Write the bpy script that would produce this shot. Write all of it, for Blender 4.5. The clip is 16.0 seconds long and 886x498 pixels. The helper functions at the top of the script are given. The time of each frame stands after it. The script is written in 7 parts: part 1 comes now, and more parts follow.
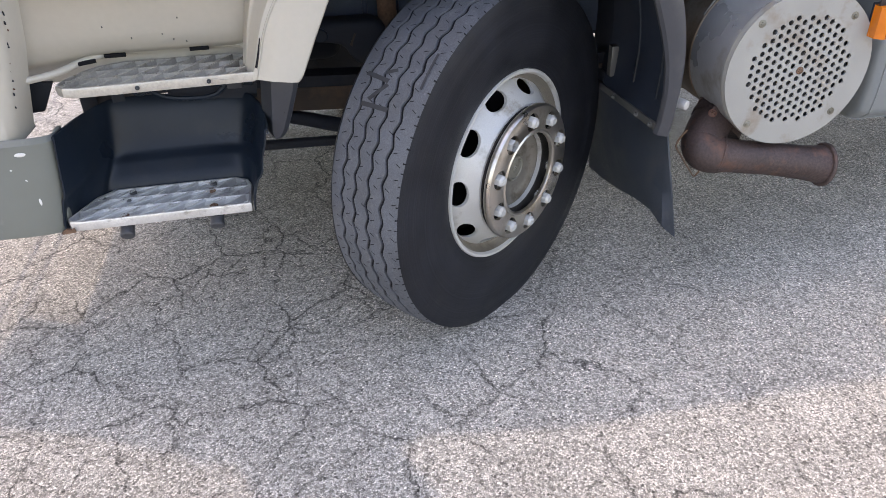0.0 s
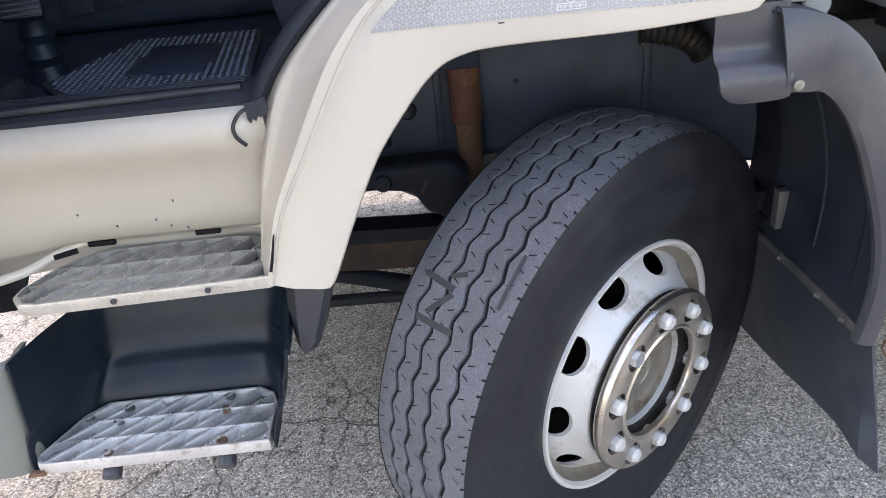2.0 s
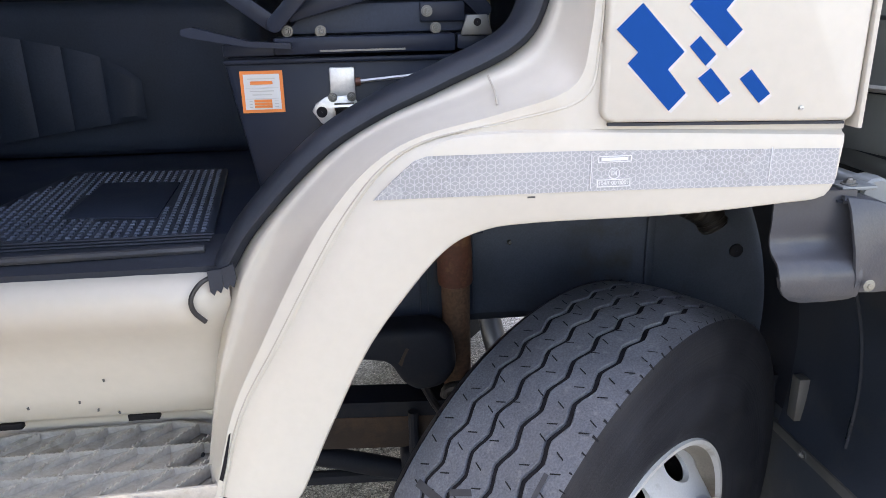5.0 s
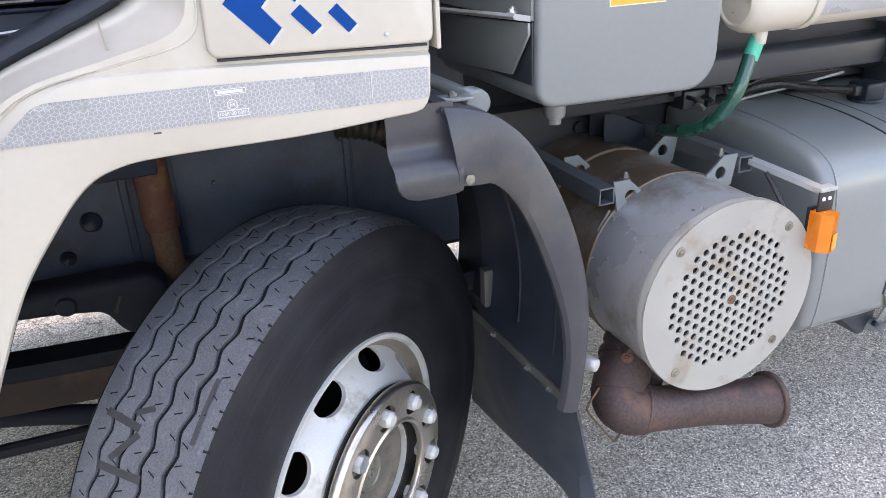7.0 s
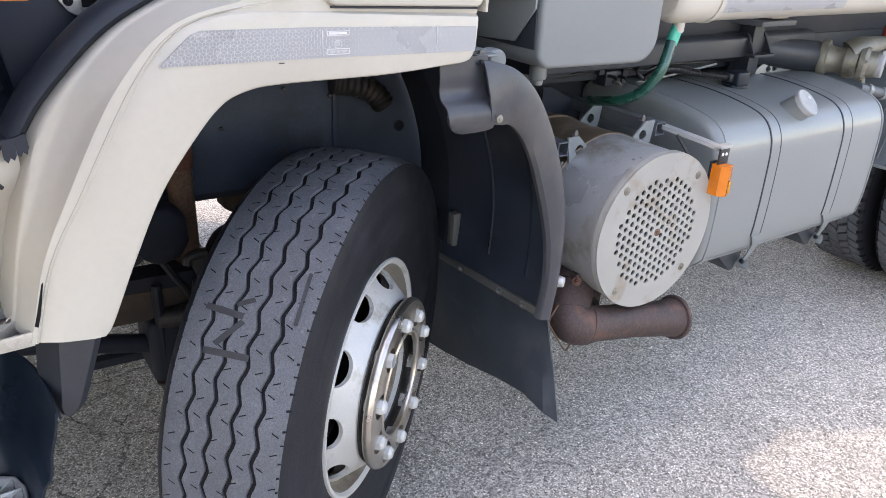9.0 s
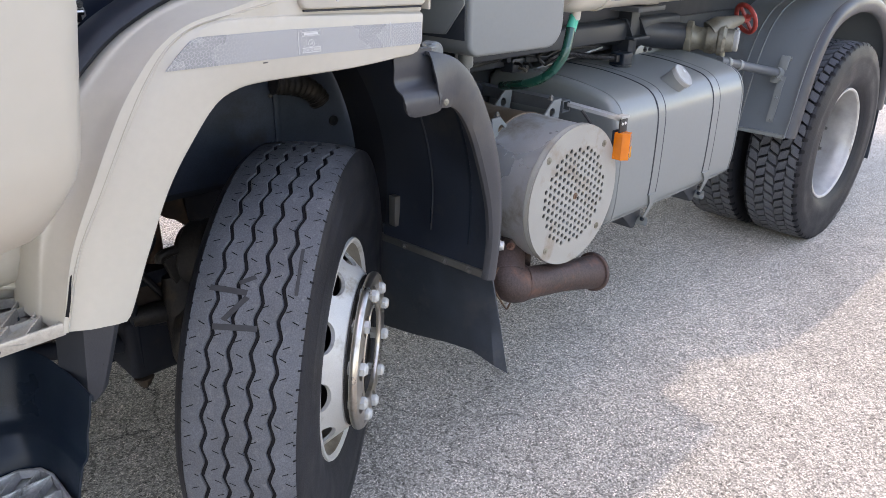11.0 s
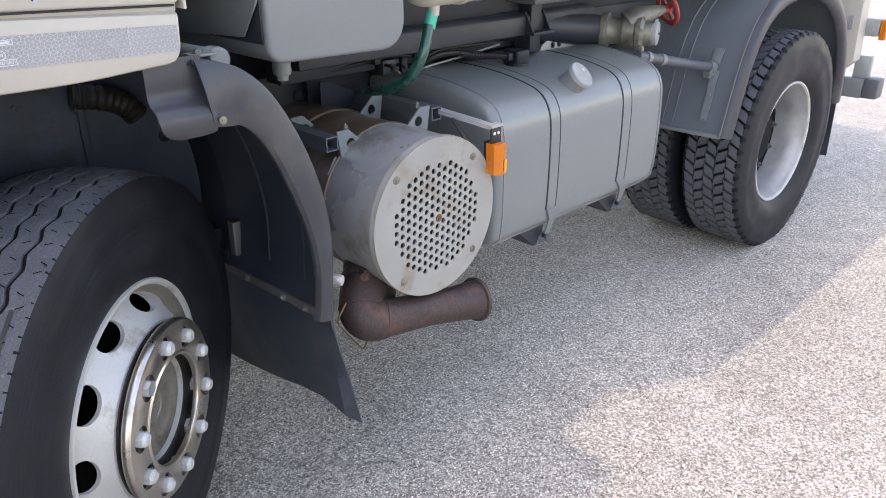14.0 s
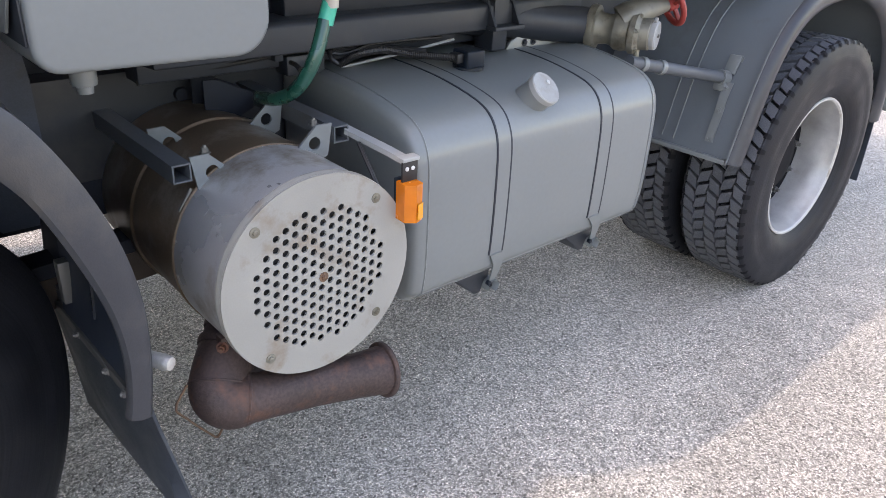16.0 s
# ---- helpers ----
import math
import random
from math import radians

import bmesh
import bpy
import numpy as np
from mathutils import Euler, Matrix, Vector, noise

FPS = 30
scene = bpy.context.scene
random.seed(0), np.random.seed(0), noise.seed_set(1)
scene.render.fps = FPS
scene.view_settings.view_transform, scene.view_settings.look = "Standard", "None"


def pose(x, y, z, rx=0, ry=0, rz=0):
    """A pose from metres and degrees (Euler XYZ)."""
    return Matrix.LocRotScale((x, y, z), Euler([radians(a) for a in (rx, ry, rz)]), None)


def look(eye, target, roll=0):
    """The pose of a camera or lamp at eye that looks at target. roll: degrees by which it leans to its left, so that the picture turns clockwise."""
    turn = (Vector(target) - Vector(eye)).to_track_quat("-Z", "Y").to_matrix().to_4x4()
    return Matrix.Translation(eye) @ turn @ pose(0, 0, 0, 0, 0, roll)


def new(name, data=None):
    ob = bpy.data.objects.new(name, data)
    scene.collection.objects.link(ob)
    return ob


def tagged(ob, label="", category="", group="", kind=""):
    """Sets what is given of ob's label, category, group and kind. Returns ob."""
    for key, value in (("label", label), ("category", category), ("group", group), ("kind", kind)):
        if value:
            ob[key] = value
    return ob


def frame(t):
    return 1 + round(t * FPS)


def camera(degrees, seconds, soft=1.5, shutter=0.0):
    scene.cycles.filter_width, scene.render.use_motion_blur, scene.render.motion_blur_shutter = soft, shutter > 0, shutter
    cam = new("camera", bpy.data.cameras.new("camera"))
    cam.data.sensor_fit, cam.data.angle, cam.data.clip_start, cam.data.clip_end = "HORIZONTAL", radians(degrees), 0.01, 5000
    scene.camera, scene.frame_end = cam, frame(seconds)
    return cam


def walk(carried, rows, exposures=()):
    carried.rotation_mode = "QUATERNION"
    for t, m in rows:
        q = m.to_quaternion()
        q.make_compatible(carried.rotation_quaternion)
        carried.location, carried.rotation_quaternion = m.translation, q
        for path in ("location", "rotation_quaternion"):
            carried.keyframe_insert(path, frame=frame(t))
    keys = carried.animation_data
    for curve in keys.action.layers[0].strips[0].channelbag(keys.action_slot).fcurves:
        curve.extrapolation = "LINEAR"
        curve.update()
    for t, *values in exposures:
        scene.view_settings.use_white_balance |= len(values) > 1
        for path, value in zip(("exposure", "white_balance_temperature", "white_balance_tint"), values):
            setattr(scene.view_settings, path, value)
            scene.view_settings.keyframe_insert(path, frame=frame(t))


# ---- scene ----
cam = camera(62.0, 16.0, soft=0.8)
PATH = [
    (0, (-0.636, -1.894, 1.488), (-0.336, -0.22, 0.436), -1.6),
    (0.5, (-0.666, -1.675, 1.485), (-0.377, 0.053, 0.52), -2.1),
    (1, (-0.655, -1.52, 1.508), (-0.367, 0.218, 0.561), -3.1),
    (1.5, (-0.556, -1.343, 1.537), (-0.372, 0.404, 0.581), -4.2),
    (2, (-0.449, -1.201, 1.556), (-0.457, 0.555, 0.598), -6.0),
    (2.5, (-0.49, -1.08, 1.567), (-0.456, 0.761, 0.786), -3.8),
    (2.7, (-0.526, -1.021, 1.576), (-0.47, 0.865, 0.912), -2.7),
    (3, (-0.55, -0.971, 1.577), (-0.509, 0.932, 0.963), -1.9),
    (3.2, (-0.562, -0.963, 1.576), (-0.6, 0.937, 0.952), -2.1),
    (5.3, (-0.505, -0.951, 1.559), (-0.217, 0.911, 0.889), -0.9),
    (5.5, (-0.48, -0.949, 1.562), (-0.097, 0.889, 0.873), -0.9),
    (6, (-0.405, -1.012, 1.568), (0.146, 0.782, 0.877), -1.5),
    (6.5, (-0.313, -1.094, 1.575), (0.377, 0.632, 0.837), -1.8),
    (7, (-0.327, -1.144, 1.563), (0.322, 0.565, 0.751), -2.9),
    (7.5, (-0.46, -1.186, 1.558), (0.221, 0.517, 0.759), -2.6),
    (8, (-0.633, -1.221, 1.54), (0.153, 0.423, 0.717), -1.1),
    (8.2, (-0.668, -1.219, 1.539), (0.204, 0.378, 0.71), 0.2),
    (10.3, (-1.057, -1.335, 1.561), (0.11, 0.079, 0.761), 1.6),
    (10.5, (-1.077, -1.318, 1.561), (0.122, 0.069, 0.762), 0.8),
    (11, (-1.092, -1.316, 1.554), (0.201, -0.017, 0.754), 0.9),
    (11.5, (-1.081, -1.353, 1.55), (0.232, -0.073, 0.752), 1.1),
    (12, (-0.999, -1.446, 1.579), (0.3, -0.144, 0.794), 1.2),
    (12.5, (-0.916, -1.518, 1.568), (0.307, -0.147, 0.777), 0.5),
    (13, (-0.806, -1.549, 1.558), (0.418, -0.185, 0.758), -0.1),
    (13.5, (-0.705, -1.502, 1.552), (0.52, -0.146, 0.738), -0.2),
    (14, (-0.56, -1.402, 1.533), (0.719, -0.099, 0.716), -0.3),
    (14.5, (-0.401, -1.366, 1.545), (0.887, -0.093, 0.695), 0.3),
    (15, (-0.21, -1.399, 1.564), (0.962, -0.036, 0.687), 2.9),
    (15.5, (-0.079, -1.345, 1.559), (1.066, 0.028, 0.663), 2.7),
    (16, (0.023, -1.202, 1.546), (1.232, 0.108, 0.639), 3.0),
]
EXPOSURES = [(0.0, 2.32, 8600, 20.5), (0.5, 2.52, 8600, 20.5), (1.0, 2.70, 8600, 20.5), (2.0, 2.79, 8600, 20.5), (3.0, 2.82, 8600, 20.5), (5.5, 2.90, 8600, 20.5), (6.0, 2.93, 8600, 20.5), (7.0, 2.86, 8600, 20.5), (8.0, 2.74, 8600, 20.5), (10.5, 2.50, 8600, 20.5), (11.5, 2.35, 8600, 20.5), (12.5, 2.47, 8600, 20.5), (13.0, 2.48, 8600, 20.5), (14.0, 2.42, 8600, 20.5), (14.5, 2.24, 8600, 20.5), (15.0, 2.43, 8600, 20.5), (15.5, 2.57, 8600, 20.5), (16.0, 2.40, 8600, 20.5)]
walk(cam, [(t, look(eye, target, roll)) for t, eye, target, roll in PATH], EXPOSURES)

# ---- world, sun, exposure ----
world = bpy.data.worlds.new("world")
scene.world = world
world.use_nodes = True
wn, wl = world.node_tree.nodes, world.node_tree.links
sky = wn.new("ShaderNodeTexSky")
sky.sky_type, sky.sun_disc = "NISHITA", False
SUN_TO = Vector((-0.36, 0.17, 1.0)).normalized()
sky.sun_elevation = math.asin(SUN_TO.z)
sky.sun_rotation = math.atan2(SUN_TO.x, SUN_TO.y)
wn["Background"].inputs["Strength"].default_value = 0.15
wl.new(sky.outputs[0], wn["Background"].inputs["Color"])
sun_data = bpy.data.lights.new("sun", "SUN")
sun_data.energy, sun_data.angle, sun_data.color = 0.26, radians(0.6), (1.0, 0.965, 0.92)
sun = new("sun", sun_data)
sun.matrix_world = look(SUN_TO * 50, (0, 0, 0))

# ---- materials ----
def mat(name, color, rough=0.5, metal=0.0, var=0.12, scale=6.0, grain=0.0, grain_scale=300.0, stain=None, stain_amt=0.0,
        stain_scale=4.0, bump=0.0, spec=0.5, coat=0.0, rough_var=0.1, per_object=0.0):
    """Painted, moulded or cast surface: base colour, broad variation, fine grain, stains and relief."""
    m = bpy.data.materials.new(name)
    m.use_nodes = True
    n, l = m.node_tree.nodes, m.node_tree.links
    b = n["Principled BSDF"]
    tc = n.new("ShaderNodeTexCoord")
    big = n.new("ShaderNodeTexNoise")
    big.inputs["Scale"].default_value, big.inputs["Detail"].default_value = scale, 6
    l.new(tc.outputs["Object"], big.inputs["Vector"])
    fine = n.new("ShaderNodeTexNoise")
    fine.inputs["Scale"].default_value, fine.inputs["Detail"].default_value = grain_scale, 3
    l.new(tc.outputs["Object"], fine.inputs["Vector"])
    def ramp(src, lo, hi, a, b_):
        r = n.new("ShaderNodeMapRange")
        for key, v in zip(("From Min", "From Max", "To Min", "To Max"), (lo, hi, a, b_)):
            r.inputs[key].default_value = v
        l.new(src, r.inputs["Value"])
        return r.outputs[0]
    val = ramp(big.outputs["Fac"], 0.3, 0.7, 1 - var, 1 + var)
    if grain:
        mul = n.new("ShaderNodeMath")
        mul.operation = "MULTIPLY"
        l.new(val, mul.inputs[0])
        l.new(ramp(fine.outputs["Fac"], 0.3, 0.7, 1 - grain, 1 + grain), mul.inputs[1])
        val = mul.outputs[0]
    if per_object:
        info = n.new("ShaderNodeObjectInfo")
        mul = n.new("ShaderNodeMath")
        mul.operation = "MULTIPLY"
        l.new(val, mul.inputs[0])
        l.new(ramp(info.outputs["Random"], 0, 1, 1 - per_object, 1 + per_object), mul.inputs[1])
        val = mul.outputs[0]
    mix = n.new("ShaderNodeMix")
    mix.data_type, mix.blend_type = "RGBA", "MULTIPLY"
    mix.inputs["Factor"].default_value = 1.0
    mix.inputs["A"].default_value = (*color, 1)
    l.new(val, mix.inputs["B"])
    out = mix.outputs["Result"]
    if stain:
        st = n.new("ShaderNodeTexNoise")
        st.inputs["Scale"].default_value, st.inputs["Detail"].default_value, st.inputs["Roughness"].default_value = stain_scale, 8, 0.65
        l.new(tc.outputs["Object"], st.inputs["Vector"])
        mx = n.new("ShaderNodeMix")
        mx.data_type = "RGBA"
        l.new(ramp(st.outputs["Fac"], 0.62 - 0.28 * stain_amt, 0.78 - 0.25 * stain_amt, 0, 1), mx.inputs["Factor"])
        l.new(out, mx.inputs["A"])
        mx.inputs["B"].default_value = (*stain, 1)
        out = mx.outputs["Result"]
    l.new(out, b.inputs["Base Color"])
    l.new(ramp(big.outputs["Fac"], 0.3, 0.7, max(rough - rough_var, 0.03), min(rough + rough_var, 1)), b.inputs["Roughness"])
    b.inputs["Metallic"].default_value = metal
    b.inputs["Specular IOR Level"].default_value = spec
    b.inputs["Coat Weight"].default_value = coat
    if bump:
        bp = n.new("ShaderNodeBump")
        bp.inputs["Strength"].default_value, bp.inputs["Distance"].default_value = 0.6, bump
        l.new(fine.outputs["Fac"], bp.inputs["Height"])
        l.new(bp.outputs[0], b.inputs["Normal"])
    return m


CREAM = mat("cream_paint", (0.456, 0.424, 0.366), 0.42, var=0.05, scale=3, grain=0.02, grain_scale=60, stain=(0.4048, 0.3481, 0.2672), stain_amt=0.12, stain_scale=2.2, coat=0.1)
GREY = mat("grey_paint", (0.164, 0.180, 0.181), 0.30, var=0.03, scale=2.5, grain=0.02, grain_scale=80, coat=0.2, rough_var=0.02)
GREYPALE = mat("pale_grey_paint", (0.306, 0.3145, 0.3102), 0.42, var=0.06, scale=5, grain=0.03, stain=(0.2295, 0.2125, 0.187), stain_amt=0.25, stain_scale=7)
GREYDARK = mat("dark_grey_chassis_paint", (0.018, 0.0230, 0.0300), 0.5, var=0.2, scale=5, grain=0.08, stain=(0.038, 0.039, 0.042), stain_amt=0.25)
# bluish darker copy of the grey paint, shade on the rear mudguard mixed in
GUARDSHADE = mat("shaded_grey_paint", (0.118, 0.138, 0.152), 0.38, var=0.05, scale=3, grain=0.03, stain=(0.10, 0.105, 0.105), stain_amt=0.2, stain_scale=5)
# darker copy of the grey paint, shade on the support rod is in its tone
GREYMID = mat("dim_frame_grey", (0.082, 0.092, 0.103), 0.48, var=0.12, scale=5, grain=0.05, stain=(0.07, 0.066, 0.06), stain_amt=0.15)
BUMPER = mat("bumper_grey_green", (0.138, 0.146, 0.128), 0.45, var=0.08, stain=(0.205, 0.212, 0.19), stain_amt=0.15, stain_scale=9)
CHIP = mat("chipped_paint_primer", (0.62, 0.61, 0.58), 0.55, var=0.1, scale=30)
GRIME = mat("brown_rim_grime", (0.21, 0.185, 0.15), 0.55, 0.1, var=0.2, scale=8, grain=0.12, stain=(0.09, 0.068, 0.048), stain_amt=0.42, stain_scale=6)
RUBBER = mat("tyre_rubber", (0.077, 0.0830, 0.0955), 0.66, var=0.18, scale=9, grain=0.26, grain_scale=330, stain=(0.135, 0.136, 0.145), stain_amt=0.16, stain_scale=60, bump=0.0016)
SIDEWALL = mat("tyre_sidewall", (0.0135, 0.0148, 0.0188), 0.50, var=0.25, scale=9, grain=0.16, grain_scale=260, stain=(0.0195, 0.0200, 0.0225), stain_amt=0.3, stain_scale=7, bump=0.0006, spec=0.20)


def add_rings(m, scale=170.0, depth=0.0005, tone=0.22):
    """Fine moulded rings about the y axis, for tyre walls."""
    n, l = m.node_tree.nodes, m.node_tree.links
    b = n["Principled BSDF"]
    tc, flat, ln, ns, mr, mx, bp = (n.new("ShaderNode" + k) for k in ("TexCoord", "VectorMath", "VectorMath", "TexNoise", "MapRange", "Mix", "Bump"))
    flat.operation, ln.operation = "MULTIPLY", "LENGTH"
    flat.inputs[1].default_value = (1, 0, 1)
    l.new(tc.outputs["Object"], flat.inputs[0])
    l.new(flat.outputs[0], ln.inputs[0])
    ns.noise_dimensions = "1D"
    ns.inputs["Scale"].default_value, ns.inputs["Detail"].default_value = scale, 4
    l.new(ln.outputs["Value"], ns.inputs["W"])
    for key, v in zip(("From Min", "From Max", "To Min", "To Max"), (0.3, 0.7, 1 - tone, 1 + tone)):
        mr.inputs[key].default_value = v
    l.new(ns.outputs["Fac"], mr.inputs["Value"])
    mx.data_type, mx.blend_type = "RGBA", "MULTIPLY"
    mx.inputs["Factor"].default_value = 1.0
    l.new(b.inputs["Base Color"].links[0].from_socket, mx.inputs["A"])
    l.new(mr.outputs[0], mx.inputs["B"])
    l.new(mx.outputs["Result"], b.inputs["Base Color"])
    bp.inputs["Strength"].default_value, bp.inputs["Distance"].default_value = 0.7, depth
    l.new(ns.outputs["Fac"], bp.inputs["Height"])
    if b.inputs["Normal"].links:
        l.new(b.inputs["Normal"].links[0].from_socket, bp.inputs["Normal"])
    l.new(bp.outputs[0], b.inputs["Normal"])
    return m


add_rings(SIDEWALL)
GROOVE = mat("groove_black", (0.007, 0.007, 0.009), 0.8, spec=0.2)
PLASTIC = mat("black_plastic", (0.0075, 0.0132, 0.0215), 0.34, var=0.2, scale=6, grain=0.1, grain_scale=500, stain=(0.018, 0.022, 0.027), stain_amt=0.3, stain_scale=5, bump=0.0006, spec=0.24)
FENDER = mat("worn_fender_plastic", (0.037, 0.0400, 0.0470), 0.36, var=0.2, scale=5, grain=0.06, grain_scale=300, stain=(0.066, 0.063, 0.061), stain_amt=0.4, stain_scale=5, bump=0.0004, spec=0.42)
FLAP = mat("rubber_flap", (0.034, 0.042, 0.054), 0.42, var=0.3, scale=7, grain=0.10, stain=(0.060, 0.063, 0.067), stain_amt=0.28, stain_scale=11, bump=0.0010, spec=0.36)
SEAL = mat("rubber_seal", (0.021, 0.026, 0.036), 0.5, var=0.2, grain=0.1, spec=0.3)
STEEL = mat("silver_wheel_paint", (0.47, 0.465, 0.445), 0.40, 0.15, var=0.08, scale=9, grain=0.05, stain=(0.20, 0.165, 0.12), stain_amt=0.26, stain_scale=9)
RIM = mat("silver_rim_paint", (0.37, 0.37, 0.365), 0.38, 0.25, var=0.2, scale=11, grain=0.06, stain=(0.30, 0.285, 0.26), stain_amt=0.12, stain_scale=14)
CHROME = mat("stainless_ring", (0.54, 0.505, 0.455), 0.33, 1.0, var=0.06, stain=(0.38, 0.32, 0.24), stain_amt=0.32, stain_scale=12)
NUT = mat("nut_cap", (0.43, 0.43, 0.415), 0.48, 0.15, var=0.14, scale=40, stain=(0.30, 0.27, 0.22), stain_amt=0.2, stain_scale=40, per_object=0.12)
HUB = mat("greasy_hub", (0.150, 0.138, 0.118), 0.45, 0.3, var=0.25, scale=14, stain=(0.06, 0.045, 0.03), stain_amt=0.4, stain_scale=16)
ALU = mat("cast_aluminium", (0.56, 0.555, 0.54), 0.38, 0.65, var=0.1, scale=16, grain=0.08, grain_scale=200, stain=(0.20, 0.185, 0.16), stain_amt=0.2, stain_scale=22, bump=0.0006)
ALUWORN = mat("dirty_cast_aluminium", (0.43, 0.405, 0.365), 0.42, 0.55, var=0.12, scale=20, grain=0.1, grain_scale=160, stain=(0.19, 0.165, 0.125), stain_amt=0.22, stain_scale=20, bump=0.0008)
DRUM = mat("stained_steel_drum", (0.52, 0.525, 0.530), 0.32, 0.55, var=0.12, scale=5, grain=0.04, stain=(0.24, 0.185, 0.125), stain_amt=0.42, stain_scale=5)
RUSTDRUM = mat("browned_steel_drum", (0.155, 0.108, 0.072), 0.42, 0.35, var=0.4, scale=6, grain=0.14, stain=(0.33, 0.31, 0.28), stain_amt=0.38, stain_scale=4)
DISC = mat("disc_grey_paint", (0.285, 0.280, 0.258), 0.42, var=0.06, scale=7, grain=0.03, stain=(0.205, 0.160, 0.12), stain_amt=0.20, stain_scale=9)
RUST = mat("rusty_pipe", (0.056, 0.037, 0.034), 0.62, 0.25, var=0.3, scale=9, grain=0.25, grain_scale=150, stain=(0.13, 0.062, 0.042), stain_amt=0.3, stain_scale=13, bump=0.002)
RUSTPOST = mat("rusted_steel", (0.115, 0.062, 0.037), 0.75, var=0.4, scale=14, grain=0.25, grain_scale=120, stain=(0.20, 0.13, 0.08), stain_amt=0.3, stain_scale=18, bump=0.003)
SPRING = mat("leaf_spring_steel", (0.050, 0.036, 0.027), 0.7, 0.2, var=0.3, scale=10, stain=(0.12, 0.07, 0.04), stain_amt=0.3, bump=0.002)
# iron darkened to hold the shade behind the front wheel in its colour
SHADEIRON = mat("shaded_black_iron", (0.020, 0.0185, 0.0175), 0.5, var=0.4, scale=14, grain=0.2, grain_scale=120, stain=(0.045, 0.033, 0.024), stain_amt=0.3, stain_scale=12, bump=0.002, spec=0.3)
GUARDIN = mat("guard_inner_shade", (0.0190, 0.0250, 0.0365), 0.5, var=0.25, scale=6, grain=0.1, stain=(0.030, 0.032, 0.036), stain_amt=0.25, stain_scale=8, spec=0.25)
BLUE = mat("blue_decal", (0.0006, 0.050, 0.205), 0.7, var=0.04, spec=0.02)
WHITE = mat("white_decal", (0.58, 0.58, 0.58), 0.45, var=0.03)
BORDER = mat("pale_decal_border", (0.47, 0.475, 0.48), 0.5, var=0.04)
AMBER = mat("amber_lens", (0.62, 0.155, 0.004), 0.20, var=0.10, scale=30, coat=0.6)
AMBERPALE = mat("pale_amber_lens", (0.80, 0.30, 0.010), 0.20, var=0.08, scale=40, coat=0.6)
ORANGE = mat("orange_print", (0.80, 0.20, 0.035), 0.45, var=0.03)
YELLOW = mat("yellow_label", (0.52, 0.315, 0.028), 0.45, var=0.05, scale=20)
INK = mat("label_ink", (0.05, 0.05, 0.055), 0.5)
GREENHOSE = mat("dark_green_hose", (0.005, 0.072, 0.052), 0.3, var=0.2, scale=9, coat=0.4)
GREENCLIP = mat("green_plastic", (0.010, 0.40, 0.28), 0.35, var=0.06)
BRASS = mat("weathered_bronze", (0.21, 0.20, 0.165), 0.5, 0.5, var=0.25, scale=14, stain=(0.11, 0.10, 0.075), stain_amt=0.35, stain_scale=15)
RED = mat("red_handwheel", (0.30, 0.035, 0.028), 0.45, var=0.25, scale=18, stain=(0.14, 0.04, 0.03), stain_amt=0.3)
ZINC = mat("zinc_bolt", (0.46, 0.46, 0.45), 0.35, 0.7, var=0.15, per_object=0.15)
# near-black, also colours sheets that stand in for shade under the truck
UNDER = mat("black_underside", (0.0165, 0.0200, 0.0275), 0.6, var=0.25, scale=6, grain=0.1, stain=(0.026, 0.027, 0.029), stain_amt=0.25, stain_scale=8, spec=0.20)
WELL = mat("dark_wheel_well", (0.050, 0.064, 0.088), 0.48, var=0.3, scale=5, grain=0.1, stain=(0.038, 0.036, 0.033), stain_amt=0.25, stain_scale=6, spec=0.3)
CHALK = mat("dark_crayon", (0.026, 0.027, 0.031), 0.75, var=0.35, scale=60)
REDRUST = mat("red_primer_rust", (0.105, 0.036, 0.022), 0.6, var=0.3, scale=14, grain=0.15, grain_scale=150, stain=(0.22, 0.12, 0.055), stain_amt=0.3, stain_scale=16)
DULLBOLT = mat("dull_bolt", (0.13, 0.13, 0.125), 0.45, 0.5, var=0.2, per_object=0.2)
CABLE = mat("black_cable", (0.012, 0.012, 0.013), 0.45)
TRIM = mat("dark_interior", (0.0245, 0.0335, 0.0515), 0.6, var=0.2, grain=0.1, grain_scale=200, bump=0.0006, spec=0.28)
MATBASE = mat("mat_rubber_base", (0.032, 0.043, 0.060), 0.5, var=0.2, scale=8)
MATRUB = mat("rubber_mat", (0.082, 0.104, 0.140), 0.55, var=0.2, scale=9)
SEATSTEEL = mat("black_painted_steel", (0.0120, 0.0175, 0.0310), 0.42, 0.0, var=0.2, spec=0.2)
GLASS = bpy.data.materials.new("door_glass")
GLASS.use_nodes = True
_g = GLASS.node_tree.nodes["Principled BSDF"]
_g.inputs["Transmission Weight"].default_value, _g.inputs["Roughness"].default_value, _g.inputs["IOR"].default_value = 1.0, 0.0, 1.45


